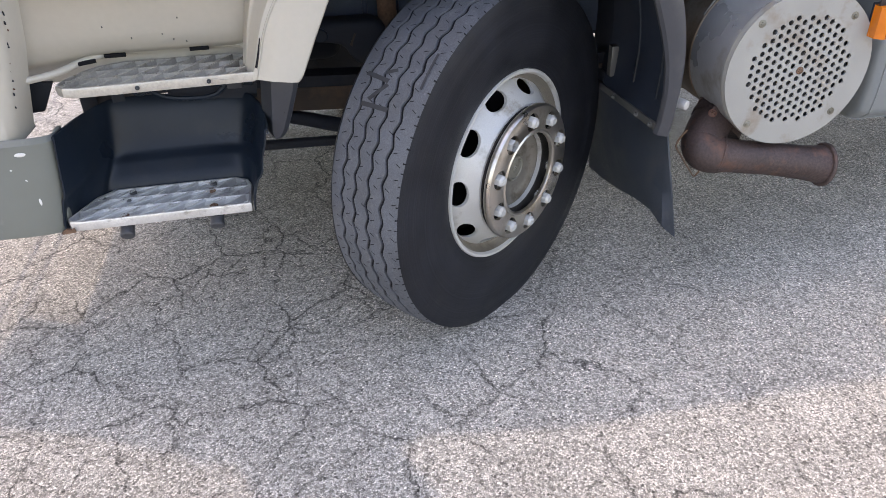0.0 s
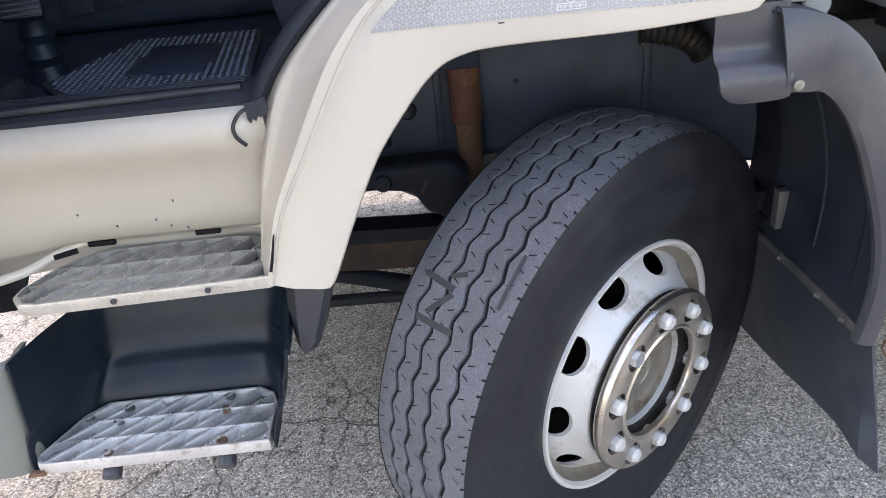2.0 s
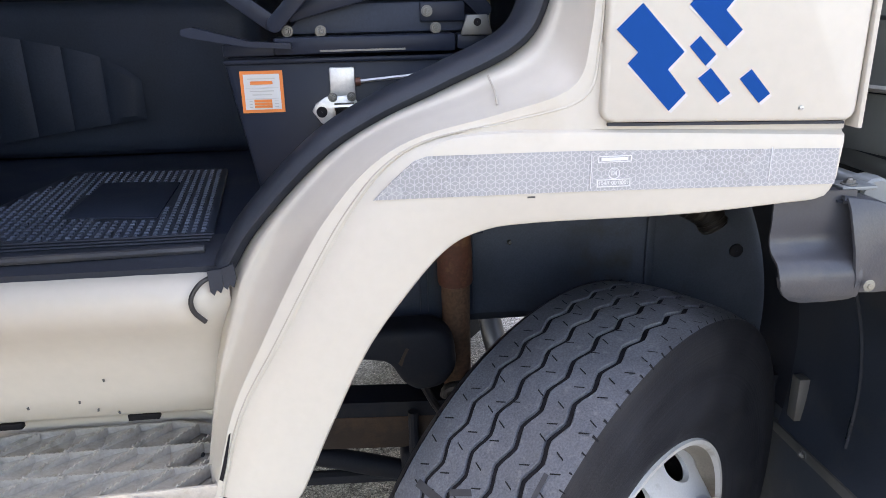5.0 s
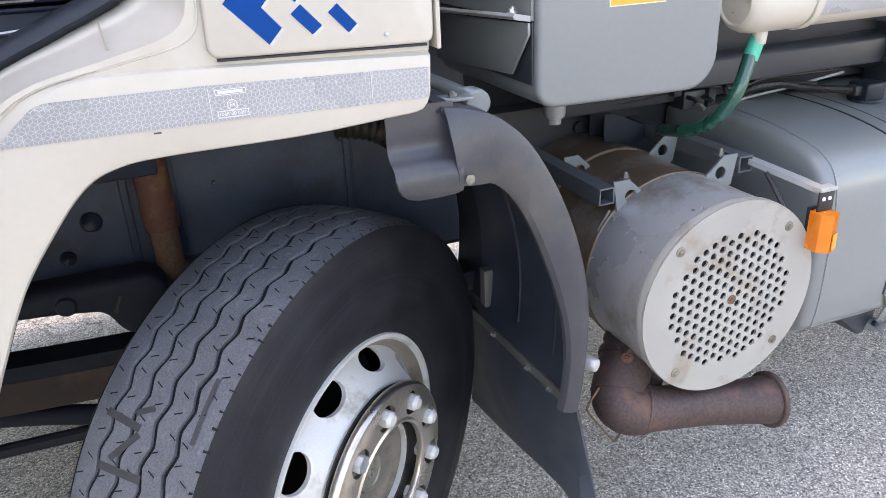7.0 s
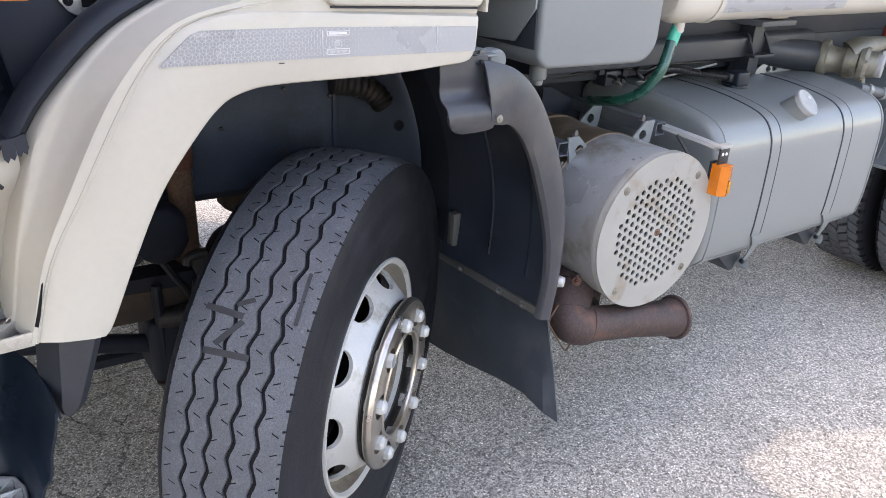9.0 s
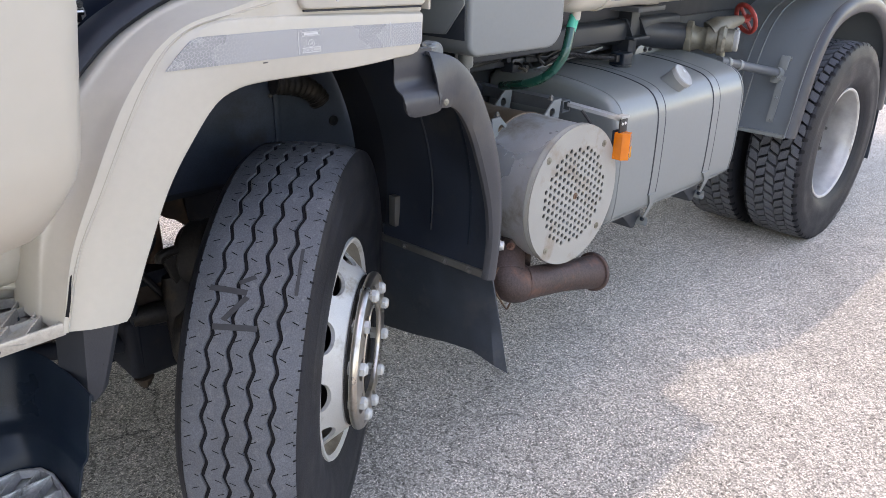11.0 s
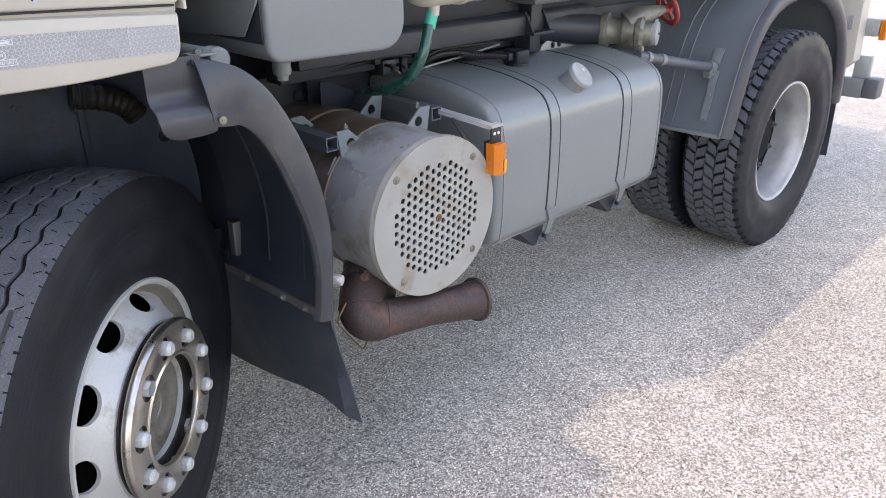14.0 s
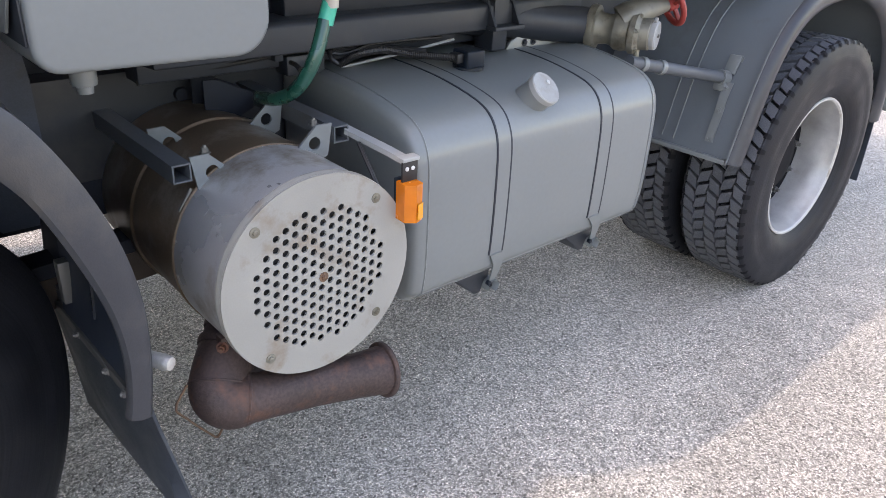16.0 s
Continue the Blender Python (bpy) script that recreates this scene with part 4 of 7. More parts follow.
part("drain_slot", box(-0.022, 0.022, -0.004, 0.004, -0.005, 0.005, 0.001, m=pose(-1.185, 0.086, 0.928, 0, 0, 28)), GROOVE, sill)
rnd = random.Random(3)
for x, z in ((-1.06, 0.985), (-0.985, 0.99), (-0.94, 1.03), (-0.96, 0.975), (-0.86, 1.09), (-0.93, 0.968), (-1.12, 1.02), (-0.80, 1.06)):
    part("paint_chip", box(-0.0012, 0.0012, -0.001, 0.001, -0.0022, 0.0022, m=pose(x, 0.066 if z < 1.01 else 0.055, z, -10, rnd.uniform(-40, 40), 0)), INK, sill)

part("threshold_strip", loft([[(x, y, z + (0.009 * math.sin(31 * x) * math.sin(47 * x + 1) if k == 0 else 0)) for x in np.linspace(-1.42, -0.745, 60)] for k, (y, z) in enumerate(((0.028, 1.190), (0.024, 1.211), (0.060, 1.224), (0.13, 1.224), (0.16, 1.205), (0.17, 1.172)))], thick=0.004), SEAL, truck, "black rubber threshold strip")
part("threshold_bead", tube([(-1.42, 0.040, 1.222), (-1.10, 0.044, 1.225), (-0.77, 0.056, 1.226)], 0.006, 8, n=20), FENDER, truck, "rounded bead of the threshold")
for dy in (0.085, 0.10, 0.115):
    part("threshold_rib", tube([(-1.42, dy, 1.2255), (-0.77, dy + 0.008, 1.2265)], 0.0022, 6), SEAL, truck)
for pts in ([(-0.757, 1.214), (-0.738, 1.216), (-0.738, 1.190), (-0.742, 1.181), (-0.747, 1.186), (-0.751, 1.178), (-0.756, 1.184)], [(-0.738, 1.216), (-0.722, 1.222), (-0.720, 1.200), (-0.724, 1.188), (-0.729, 1.193), (-0.733, 1.186), (-0.737, 1.190)]):
    part("torn_tongue", prism(pts, "y", -0.004, 0.002), SEAL, truck, "torn end of the rubber seal")
rows_o = []
sp = smooth_line(B_LINE[3:], 56)
for i, p in enumerate(sp):
    q0, q1 = sp[max(i - 1, 0)], sp[min(i + 1, 55)]
    d = Vector((q1[0] - q0[0], q1[1] - q0[1])).normalized()
    nrm = Vector((-d.y, d.x))
    row = []
    for off, y in ((-0.004, 0.045), (-0.006, 0.018), (0.004, 0.005), (0.014, 0.007), (0.022, 0.022), (0.025, 0.055), (0.020, 0.10), (-0.002, 0.10)):
        row.append((p[0] + nrm.x * off, y, p[1] + nrm.y * off))
    rows_o.append(row)
part("door_seal", loft(rows_o, closed=True, caps=True), SEAL, truck, "black rubber door seal", sharp=0.9)
part("loose_cord", tube([(-0.740, 0.015, 1.204), (-0.765, -0.004, 1.199), (-0.780, -0.012, 1.180), (-0.779, -0.012, 1.160), (-0.766, -0.008, 1.142)], 0.0035, 8, n=20), CABLE, truck, "short black cord hanging from the seal")

# ---- steps ----
def step_plate(outline_pts, top, thick, name, material, label, parent):
    """A cast tread plate: a rim, a floor and ribs raised in rows."""
    b = prism(outline_pts, "z", top - thick, top - 0.0215, 0.001)
    obj = part(name, b, material, parent, label)
    cx, cy = sum(p[0] for p in outline_pts) / len(outline_pts), sum(p[1] for p in outline_pts) / len(outline_pts)
    def ring(inset, z):
        return [(x - inset * (1 if x > cx else -1) * min(1, abs(x - cx) / 0.1), y - inset * (1 if y > cy else -1) * min(1, abs(y - cy) / 0.04), z) for x, y in outline_pts]
    rows = [ring(0.0, top - thick + 0.002), ring(-0.001, top - 0.006), ring(0.0005, top - 0.001), ring(0.003, top), ring(0.0055, top - 0.001), ring(0.006, top - 0.018)]
    part("step_rim", loft(rows, closed=True), material, obj, sharp=0.5)
    xs, ys = [p[0] for p in outline_pts], [p[1] for p in outline_pts]
    def inside(x, y):
        hit, n = False, len(outline_pts)
        for i in range(n):
            (xa, ya), (xb, yb) = outline_pts[i], outline_pts[(i + 1) % n]
            if (ya > y) != (yb > y) and x < (xb - xa) * (y - ya) / (yb - ya) + xa:
                hit = not hit
        return hit
    return obj, inside, (min(xs), max(xs), min(ys), max(ys))


UP = [(-0.768, -0.058), (-1.185, -0.074), (-1.215, -0.066), (-1.236, -0.040), (-1.234, -0.012), (-1.200, 0.060), (-1.165, 0.098), (-1.110, 0.120), (-0.860, 0.124), (-0.790, 0.105), (-0.772, 0.080)]
upper, inside_up, ext = step_plate(UP, 0.914, 0.0245, "upper_step", ALUWORN, "worn cast-aluminium upper step with slanted ribs", truck)


def lattice(inside, ext, top, y_lines, lean, pitch, rib_w, tooth_h, deep):
    """Slanted serrated ribs between long ribs, over pockets with a facetted floor."""
    ribs, floor = bmesh.new(), bmesh.new()
    def clip(p, q, n):
        pts = [(p[0] + (q[0] - p[0]) * i / n, p[1] + (q[1] - p[1]) * i / n) for i in range(n + 1)]
        return [w for w in pts if inside(w[0] - 0.006, w[1]) and inside(w[0] + 0.006, w[1]) and inside(w[0], w[1] + 0.005) and inside(w[0], w[1] - 0.004)]
    def rib(pts, w, tooth):
        if len(pts) < 3:
            return
        d = Vector((pts[-1][0] - pts[0][0], pts[-1][1] - pts[0][1])).normalized()
        nx, ny = -d.y, d.x
        rows = []
        for i, (x, y) in enumerate(pts):
            h = top + (tooth if i % 2 else 0.0)
            rows.append([(x + nx * k, y + ny * k, z) for k, z in ((-w, top - 0.018), (-w * 0.6, h), (w * 0.6, h), (w, top - 0.018))])
        loft(rows, bm=ribs)
    for y in y_lines[1:-1]:
        rib(clip((ext[0], y), (ext[1], y), 130), 0.0022, 0.0012)
    for ya, yb in zip(y_lines, y_lines[1:]):
        for k in range(-6, int((ext[1] - ext[0]) / pitch) + 9):
            x = ext[0] + k * pitch + 3.1 * ya
            rib(clip((x, ya), (x + lean, yb), 18), rib_w, tooth_h)
            corner = ((x, ya, -0.2 * deep), (x + pitch, ya, -deep), (x + pitch + lean, yb, -0.1 * deep), (x + lean, yb, -0.95 * deep))
            mid = (x + pitch * 0.5 + lean * 0.5, (ya + yb) / 2)
            if all(inside(mid[0] + (c[0] - mid[0]) * 0.8, mid[1] + (c[1] - mid[1]) * 0.8) for c in corner):
                v = [floor.verts.new((c[0], c[1], top + c[2] + 0.0015)) for c in corner]
                floor.faces.new((v[0], v[1], v[3]))
                floor.faces.new((v[1], v[2], v[3]))
    return ribs, floor


ribs, floor = lattice(inside_up, ext, 0.9125, (-0.064, -0.006, 0.054, 0.116), 0.044, 0.050, 0.0022, 0.0034, 0.014)
part("tread_rib", ribs, ALUWORN, upper, "serrated slanted ribs", sharp=0.3)
part("tread_pocket", floor, ALUWORN, upper, sharp=0.1)
for x in (-0.878, -1.045):
    part("rivet", lathe([(0.0055, 0), (0.0055, -0.002), (0.002, -0.003), (0.0005, -0.003)], 12, m=Matrix.Translation((x, -0.066 + (x + 0.9) * 0.035, 0.902))), GREYDARK, upper)

LOW = [(-0.826, -0.113), (-1.250, -0.118), (-1.276, -0.112), (-1.286, -0.094), (-1.276, -0.072), (-1.236, 0.018), (-1.195, 0.056), (-0.872, 0.058), (-0.838, 0.036), (-0.826, 0.0)]
lower, inside_lo, ext = step_plate(LOW, 0.584, 0.0255, "lower_step", ALU, "cast-aluminium lower step with pyramid grip pattern", truck)
ribs, floor = lattice(inside_lo, ext, 0.5825, (-0.110, -0.056, -0.002, 0.052), 0.056, 0.052, 0.0026, 0.0026, 0.010)
part("tread_rib", ribs, ALU, lower, "serrated slanted ribs", sharp=0.3)
part("tread_pocket", floor, ALU, lower, sharp=0.1)
for x, y, rusty in ((-1.148, 0.036, 0), (-1.156, -0.005, 0), (-1.223, 0.012, 0), (-0.935, 0.041, 0), (-0.934, 0.0, 1), (-1.146, -0.098, 1), (-0.923, -0.095, 1)):
    part("step_bolt", lathe([(0.0115, 0.010), (0.0110, -0.001), (0.0075, -0.003), (0.0065, -0.0005), (0.001, -0.0005)], 16, m=Matrix.Translation((x, y, 0.579)) @ Matrix.Rotation(radians(-90), 4, "X")), RUSTPOST if rusty else DULLBOLT, lower)
for x in (-1.150, -0.922):
    part("rubber_knob", lathe([(0.0005, -0.028), (0.016, -0.027), (0.0185, -0.024), (0.0185, 0.016)], 20, m=Matrix.Translation((x, -0.090, 0.540)) @ Matrix.Rotation(radians(35), 4, "X")), FENDER, lower, "round grey rubber stop under the step")

# step well: a black tub around the lower step
foot = [(-1.290, -0.108), (-1.272, -0.04), (-1.228, 0.030), (-1.190, 0.060), (-1.0, 0.064), (-0.872, 0.060), (-0.834, 0.03), (-0.824, -0.02), (-0.820, -0.105)]
fold = [(-1.276, -0.107), (-1.248, 0.0), (-1.208, 0.068), (-1.168, 0.104), (-1.0, 0.110), (-0.878, 0.104), (-0.832, 0.066), (-0.808, 0.0), (-0.800, -0.098)]
head = [(-1.252, -0.104), (-1.232, 0.01), (-1.198, 0.105), (-1.152, 0.160), (-1.0, 0.172), (-0.842, 0.162), (-0.788, 0.10), (-0.768, 0.0), (-0.762, -0.092)]
crest = [0.812, 0.806, 0.803, 0.801, 0.797, 0.791, 0.786, 0.780, 0.775]
def well_row(a, b_, f, z, grow=0.0):
    out = []
    for k, (p, q) in enumerate(zip(a, b_)):
        x, y = p[0] + (q[0] - p[0]) * f, p[1] + (q[1] - p[1]) * f
        d = Vector((x + 1.02, y + 0.10)).normalized() * grow
        out.append((x + d.x, y + d.y, z if not callable(z) else z(k)))
    return smooth_line(out, 60)
rows = [well_row(foot, fold, 0, 0.556), well_row(foot, fold, 0.0, 0.580), well_row(foot, fold, 0.45, 0.612), well_row(foot, fold, 0.85, 0.634), well_row(foot, fold, 1.0, 0.643), well_row(fold, head, 0.22, 0.650), well_row(fold, head, 0.36, 0.662),
        well_row(fold, head, 0.5, 0.70), well_row(fold, head, 0.8, lambda k: crest[k] - 0.04), well_row(fold, head, 1.0, lambda k: crest[k]), well_row(head, head, 0, lambda k: crest[k] + 0.003, 0.003), well_row(head, head, 0, lambda k: crest[k] - 0.002, 0.007), well_row(head, head, 0, lambda k: crest[k] - 0.012, 0.008)]
part("step_well", loft(rows, thick=0.004), PLASTIC, truck, "black plastic step well", sharp=0.8)
for x, y in ((-1.06, 0.10), (-0.83, 0.06)):
    part("step_strut", box(x - 0.02, x + 0.02, y - 0.015, y + 0.02, 0.84, 0.90, 0.004), GREYDARK, truck)

part("sill_bracket", prism([(-1.40, 0.885), (-1.285, 0.880), (-1.325, 0.805), (-1.40, 0.80)], "y", 0.10, 0.115, 0.002), UNDER, truck, "dark bracket under the sill")
# bumper corner and cab front corner
cs = smooth_line([(-1.262, -0.05, 0), (-1.268, -0.095, 0), (-1.30, -0.118, 0), (-1.40, -0.122, 0), (-1.62, -0.11, 0), (-1.84, -0.06, 0), (-1.95, 0.05, 0), (-1.985, 0.22, 0)], 60)
rows = [[(p[0] * s + (1 - s) * -1.4 + 0.13 * (z - 0.72), p[1] + dy, z) for p in cs] for s, dy, z in ((0.985, 0.03, 0.548), (1.0, 0.006, 0.556), (1.004, 0, 0.60), (1.0, 0, 0.70), (0.99, 0.004, 0.800), (0.985, 0.020, 0.812))]
part("front_bumper", loft(rows, thick=0.01), BUMPER, truck, "scuffed grey-green front bumper corner")
for x, z, w, h in ((-1.334, 0.779, 0.013, 0.005), (-1.339, 0.711, 0.004, 0.006), (-1.324, 0.652, 0.003, 0.010), (-1.401, 0.694, 0.006, 0.003), (-1.365, 0.742, 0.003, 0.002), (-1.375, 0.632, 0.004, 0.003)):
    part("paint_chip", lathe([(1.0, 0.012), (1.0, -0.0005), (0.6, -0.0012), (0.02, -0.0012)], 9, m=Matrix.Translation((x, -0.1205, z)) @ Matrix.Diagonal((w, 1.0, h, 1.0))), CHIP, truck, "pale chip in the bumper paint")
part("rust_patch", prism([(-1.300, 0.560), (-1.288, 0.566), (-1.276, 0.563), (-1.270, 0.569), (-1.267, 0.556), (-1.30, 0.554)], "y", -0.1195, -0.110), RUSTPOST, truck, "rusted bumper corner")
part("step_backing", prism([(-1.172, 0.862), (-1.165, 0.795), (-1.134, 0.798), (-1.130, 0.838), (-1.113, 0.838), (-1.110, 0.814), (-1.02, 0.811), (-1.016, 0.790), (-0.785, 0.776), (-0.780, 0.856)], "y", 0.150, 0.158), UNDER, truck, "black panel behind the upper step")
part("step_rail", tube([(-1.16, 0.126, 0.838), (-1.05, 0.128, 0.845), (-0.90, 0.128, 0.832), (-0.79, 0.122, 0.830)], 0.008, 10, n=20), PLASTIC, truck, "black rail under the upper step")
part("sagging_hose", tube([(-1.075, 0.112, 0.852), (-1.03, 0.108, 0.818), (-0.96, 0.104, 0.806), (-0.89, 0.100, 0.812), (-0.845, 0.092, 0.850)], 0.0065, 8, n=24), PLASTIC, truck, "black hose sagging under the step")
part("hose_tie", tube([(-1.115, 0.118, 0.850), (-1.09, 0.116, 0.822), (-1.06, 0.116, 0.832)], 0.004, 8, n=10), PLASTIC, truck)
rows = [[(x - 0.022 - 0.22 * max(0.0, 1.06 - z), y, z) for x, y in ((-1.255, 0.02), (-1.262, -0.045), (-1.278, -0.085), (-1.33, -0.102), (-1.50, -0.095), (-1.75, -0.07), (-1.92, 0.04), (-1.96, 0.24))] for z in (0.81, 0.82, 0.90, 1.0, 1.1, 1.2, 1.7, 2.3)]
rows[:2] = [[(x, y + dy, z - 0.55 * min(0.09, max(0.0, -1.30 - x))) for x, y, z in r] for r, dy in zip(rows, (0.012, 0.0))]
part("front_corner_panel", loft([smooth_line(r, 30) for r in rows], thick=0.006), CREAM, truck, "cream cab front corner panel")
rnd_seam = random.Random(12)
for k in range(17):
    z = 0.865 + 0.021 * k + rnd_seam.uniform(-0.008, 0.008)
    w, h = rnd_seam.uniform(0.0010, 0.0028), rnd_seam.uniform(0.0015, 0.007)
    part("seam_chip", lathe([(1.0, 0.004), (0.9, -0.0015), (0.02, -0.0025)], 7, m=pose(-1.289 - 0.22 * max(0, 1.06 - z) + rnd_seam.uniform(-0.003, 0.004), -0.068, z, 0, 0, 45) @ Matrix.Diagonal((w * 0.8, 1.0, h, 1.0))), UNDER if k % 3 else REDRUST, truck, "dark chip in the seam of the corner panel")

# ---- cab shell ----
part("cab_roof", prism([(-1.98, 0.10), (-1.90, 0.01), (-1.36, -0.030), (-0.98, -0.088), (0.12, -0.092), (0.165, 0.165), (0.365, 0.160), (0.385, 0.30), (0.385, 2.0), (0.12, 2.39), (-1.90, 2.3), (-1.98, 2.2)], "z", 2.50, 2.56, 0.02), CREAM, truck, "cream cab roof")
part("cab_back_wall", box(0.02, 0.07, -0.028, 2.30, 1.40, 2.50, 0.004), CREAM, truck)
part("cab_back_lower", box(0.02, 0.07, 0.34, 1.96, 1.30, 1.399), UNDER, truck)
part("cab_front_wall", box(-2.0, -1.95, 0.10, 2.24, 1.42, 2.50, 0.01), CREAM, truck)
# unseen front panel added to cut off the sun patch under the cab
part("headlamp_panel", box(-1.998, -1.955, 0.235, 0.50, 0.835, 1.415, 0.01), CREAM, truck)
for z in (0.60, 0.80):
    part("grille_slat", box(-1.995, -1.980, 0.25, 2.0, z - 0.006, z + 0.006, 0.003), GREYDARK, truck, "dark front grille slat")
part("far_lining", box(-1.90, -0.03, 2.235, 2.248, 1.17, 2.48), TRIM, truck)
part("cab_far_wall", box(-1.95, 0.015, 2.25, 2.30, 1.0, 2.50, 0.01), CREAM, truck)
part("cab_upper_side", box(-0.28, 0.018, -0.03, 0.02, 2.02, 2.50), CREAM, truck)
part("door_header", box(-1.94, -0.285, -0.02, 0.03, 2.40, 2.50, 0.006), CREAM, truck)
part("front_pillar", box(-1.60, -1.42, -0.03, 0.06, 1.21, 2.40, 0.02), CREAM, truck)
part("cab_floor", prism([(-1.60, 0.172), (-0.74, 0.172), (-0.66, 0.44), (-0.36, 0.60), (-0.36, 2.24), (-1.60, 2.24)], "z", 1.12, 1.166), TRIM, truck, "dark cab floor")
part("engine_hump", box(-1.58, -0.80, 1.02, 1.9, 1.168, 1.56, 0.05, seg=3), TRIM, truck, "dark engine tunnel")
part("dash_panel", box(-1.90, -1.50, 0.07, 2.2, 1.461, 2.0, 0.03), TRIM, truck, "dark dashboard front")
part("fire_wall", box(-1.60, -1.56, 0.03, 2.2, 1.10, 1.46, 0.006), TRIM, truck)
part("sleeper_wall", box(-0.02, 0.012, 0.03, 2.2, 1.30, 2.45), TRIM, truck)


def cushion():
    """A padded side cushion with upright pleats."""
    rows = []
    for i in range(41):
        u = i / 40
        x = -1.46 + 0.362 * u
        pleat = 0.014 * abs(math.sin(math.pi * u * 4)) ** 0.5
        z0, z1 = 1.222 + 0.05 * u, 1.492 - 0.075 * u - 0.05 * u ** 6
        rows.append([(x, 1.0 - pleat * s, z0 + (z1 - z0) * f) for f, s in ((0, 0.1), (0.1, 0.9), (0.5, 1), (0.9, 0.9), (1, 0.1))])
    return loft(rows)


part("side_cushion", cushion(), TRIM, truck, "black pleated padded panel")
MAT = [(-1.290, 0.430), (-1.225, 0.340), (-1.165, 0.290), (-1.108, 0.257), (-0.988, 0.238), (-0.800, 0.225), (-0.872, 0.800), (-1.225, 0.830), (-1.264, 0.600), (-1.282, 0.470)]
mat_base = part("floor_mat", prism(MAT, "z", 1.168, 1.178, 0.003), MATBASE, truck, "black rubber floor mat with studs and a plain heel patch")
PATCH = [(-1.106, 0.417), (-0.928, 0.390), (-0.950, 0.665), (-1.118, 0.690)]


def within(x, y, poly, grow=0.0):
    """Whether a point lies inside a convex outline given counter-clockwise, drawn in by grow."""
    for (xa, ya), (xb, yb) in zip(poly, poly[1:] + poly[:1]):
        if (xb - xa) * (y - ya) - (yb - ya) * (x - xa) < grow * math.hypot(xb - xa, yb - ya):
            return False
    return True


b = bmesh.new()
for i in range(40):
    for j in range(38):
        u, v = -1.32 + i * 0.0162, 0.225 + j * 0.0178
        x, y = u - 0.125 * (v - 0.225), v - 0.07 * (u + 0.80)
        if within(x, y, MAT, 0.012) and not within(x, y, PATCH, -0.006):
            low, high = [(x + dx * 0.0044, y + dy * 0.0040) for dx, dy in ((-1, -1), (1, -1), (1, 1), (-1, 1))], [(x + dx * 0.0032, y + dy * 0.0028) for dx, dy in ((-1, -1), (1, -1), (1, 1), (-1, 1))]
            vs = [b.verts.new((*p, 1.178)) for p in low] + [b.verts.new((*p, 1.1808)) for p in high]
            b.faces.new(vs[4:])
            for p, q in ((0, 1), (1, 2), (2, 3), (3, 0)):
                b.faces.new((vs[p], vs[q], vs[q + 4], vs[p + 4]))
part("mat_studs", b, MATRUB, mat_base, "small raised rubber studs", kind="stuff")
part("mat_edge", tube([(x, y, 1.1785) for x, y in smooth_line(MAT[:6], 30)], 0.005, 8), FENDER, mat_base, "rounded front edge of the mat")
part("mat_patch", prism(PATCH, "z", 1.1785, 1.1812, 0.001), TRIM, mat_base, "plain worn heel patch")

# seat base with its label and belt anchor
seat = part("seat_base", prism([(-0.748, 1.462), (-0.742, 1.475), (-0.36, 1.468), (-0.345, 1.168), (-0.70, 1.168), (-0.712, 1.26)], "y", 0.232, 0.72, 0.006), SEATSTEEL, truck, "black steel seat base with orange label")
part("base_flange", box(-0.748, -0.36, 0.224, 0.26, 1.462, 1.470, 0.003), SEATSTEEL, seat, "folded top edge of the seat base")
part("base_rail", box(-0.746, -0.668, 0.222, 0.26, 1.474, 1.492, 0.003), SEATSTEEL, seat)
part("seat_runner", box(-0.669, -0.392, 0.215, 0.27, 1.475, 1.501, 0.004), SEATSTEEL, seat, "black sliding seat runner")
part("runner_end", box(-0.390, -0.335, 0.212, 0.26, 1.478, 1.500, 0.004), SEATSTEEL, seat)
part("runner_slot", box(-0.60, -0.47, 0.2135, 0.2155, 1.4785, 1.4815), DULLBOLT, seat)
part("seat_plate", prism([(-0.655, 1.503), (-0.612, 1.548), (-0.435, 1.548), (-0.34, 1.520), (-0.34, 1.503)], "y", 0.245, 0.60, 0.004), TRIM, seat, "dark seat carrier plate")
part("carrier_strip", box(-0.445, -0.375, 0.236, 0.244, 1.518, 1.548, 0.003), SEATSTEEL, seat)
part("seat_cushion", box(-0.78, -0.10, 0.24, 0.75, 1.66, 1.84, 0.05, seg=4), TRIM, seat, "dark seat cushion")


def flat_arm(a, b_, w=0.014, t=0.008, y=0.235):
    """A flat bar with round ends between two points of the seat's side."""
    d = Vector((b_[0] - a[0], b_[1] - a[1])).normalized()
    ang = math.atan2(d.y, d.x)
    pts = [(b_[0] + w * math.cos(ang + q), b_[1] + w * math.sin(ang + q)) for q in np.linspace(-math.pi / 2, math.pi / 2, 8)]
    pts += [(a[0] + w * math.cos(ang + q), a[1] + w * math.sin(ang + q)) for q in np.linspace(math.pi / 2, 3 * math.pi / 2, 8)]
    return prism(pts, "y", y - t, y, 0.0015)


for a_, b_, y_ in (((-0.745, 1.578), (-0.670, 1.522), 0.228), ((-0.664, 1.520), (-0.585, 1.602), 0.219), ((-0.640, 1.535), (-0.495, 1.572), 0.236), ((-0.50, 1.575), (-0.37, 1.60), 0.236), ((-0.43, 1.61), (-0.345, 1.535), 0.243)):
    part("scissor_arm", flat_arm(a_, b_, w=0.012, y=y_), SEATSTEEL, seat, "dark flat scissor arm")
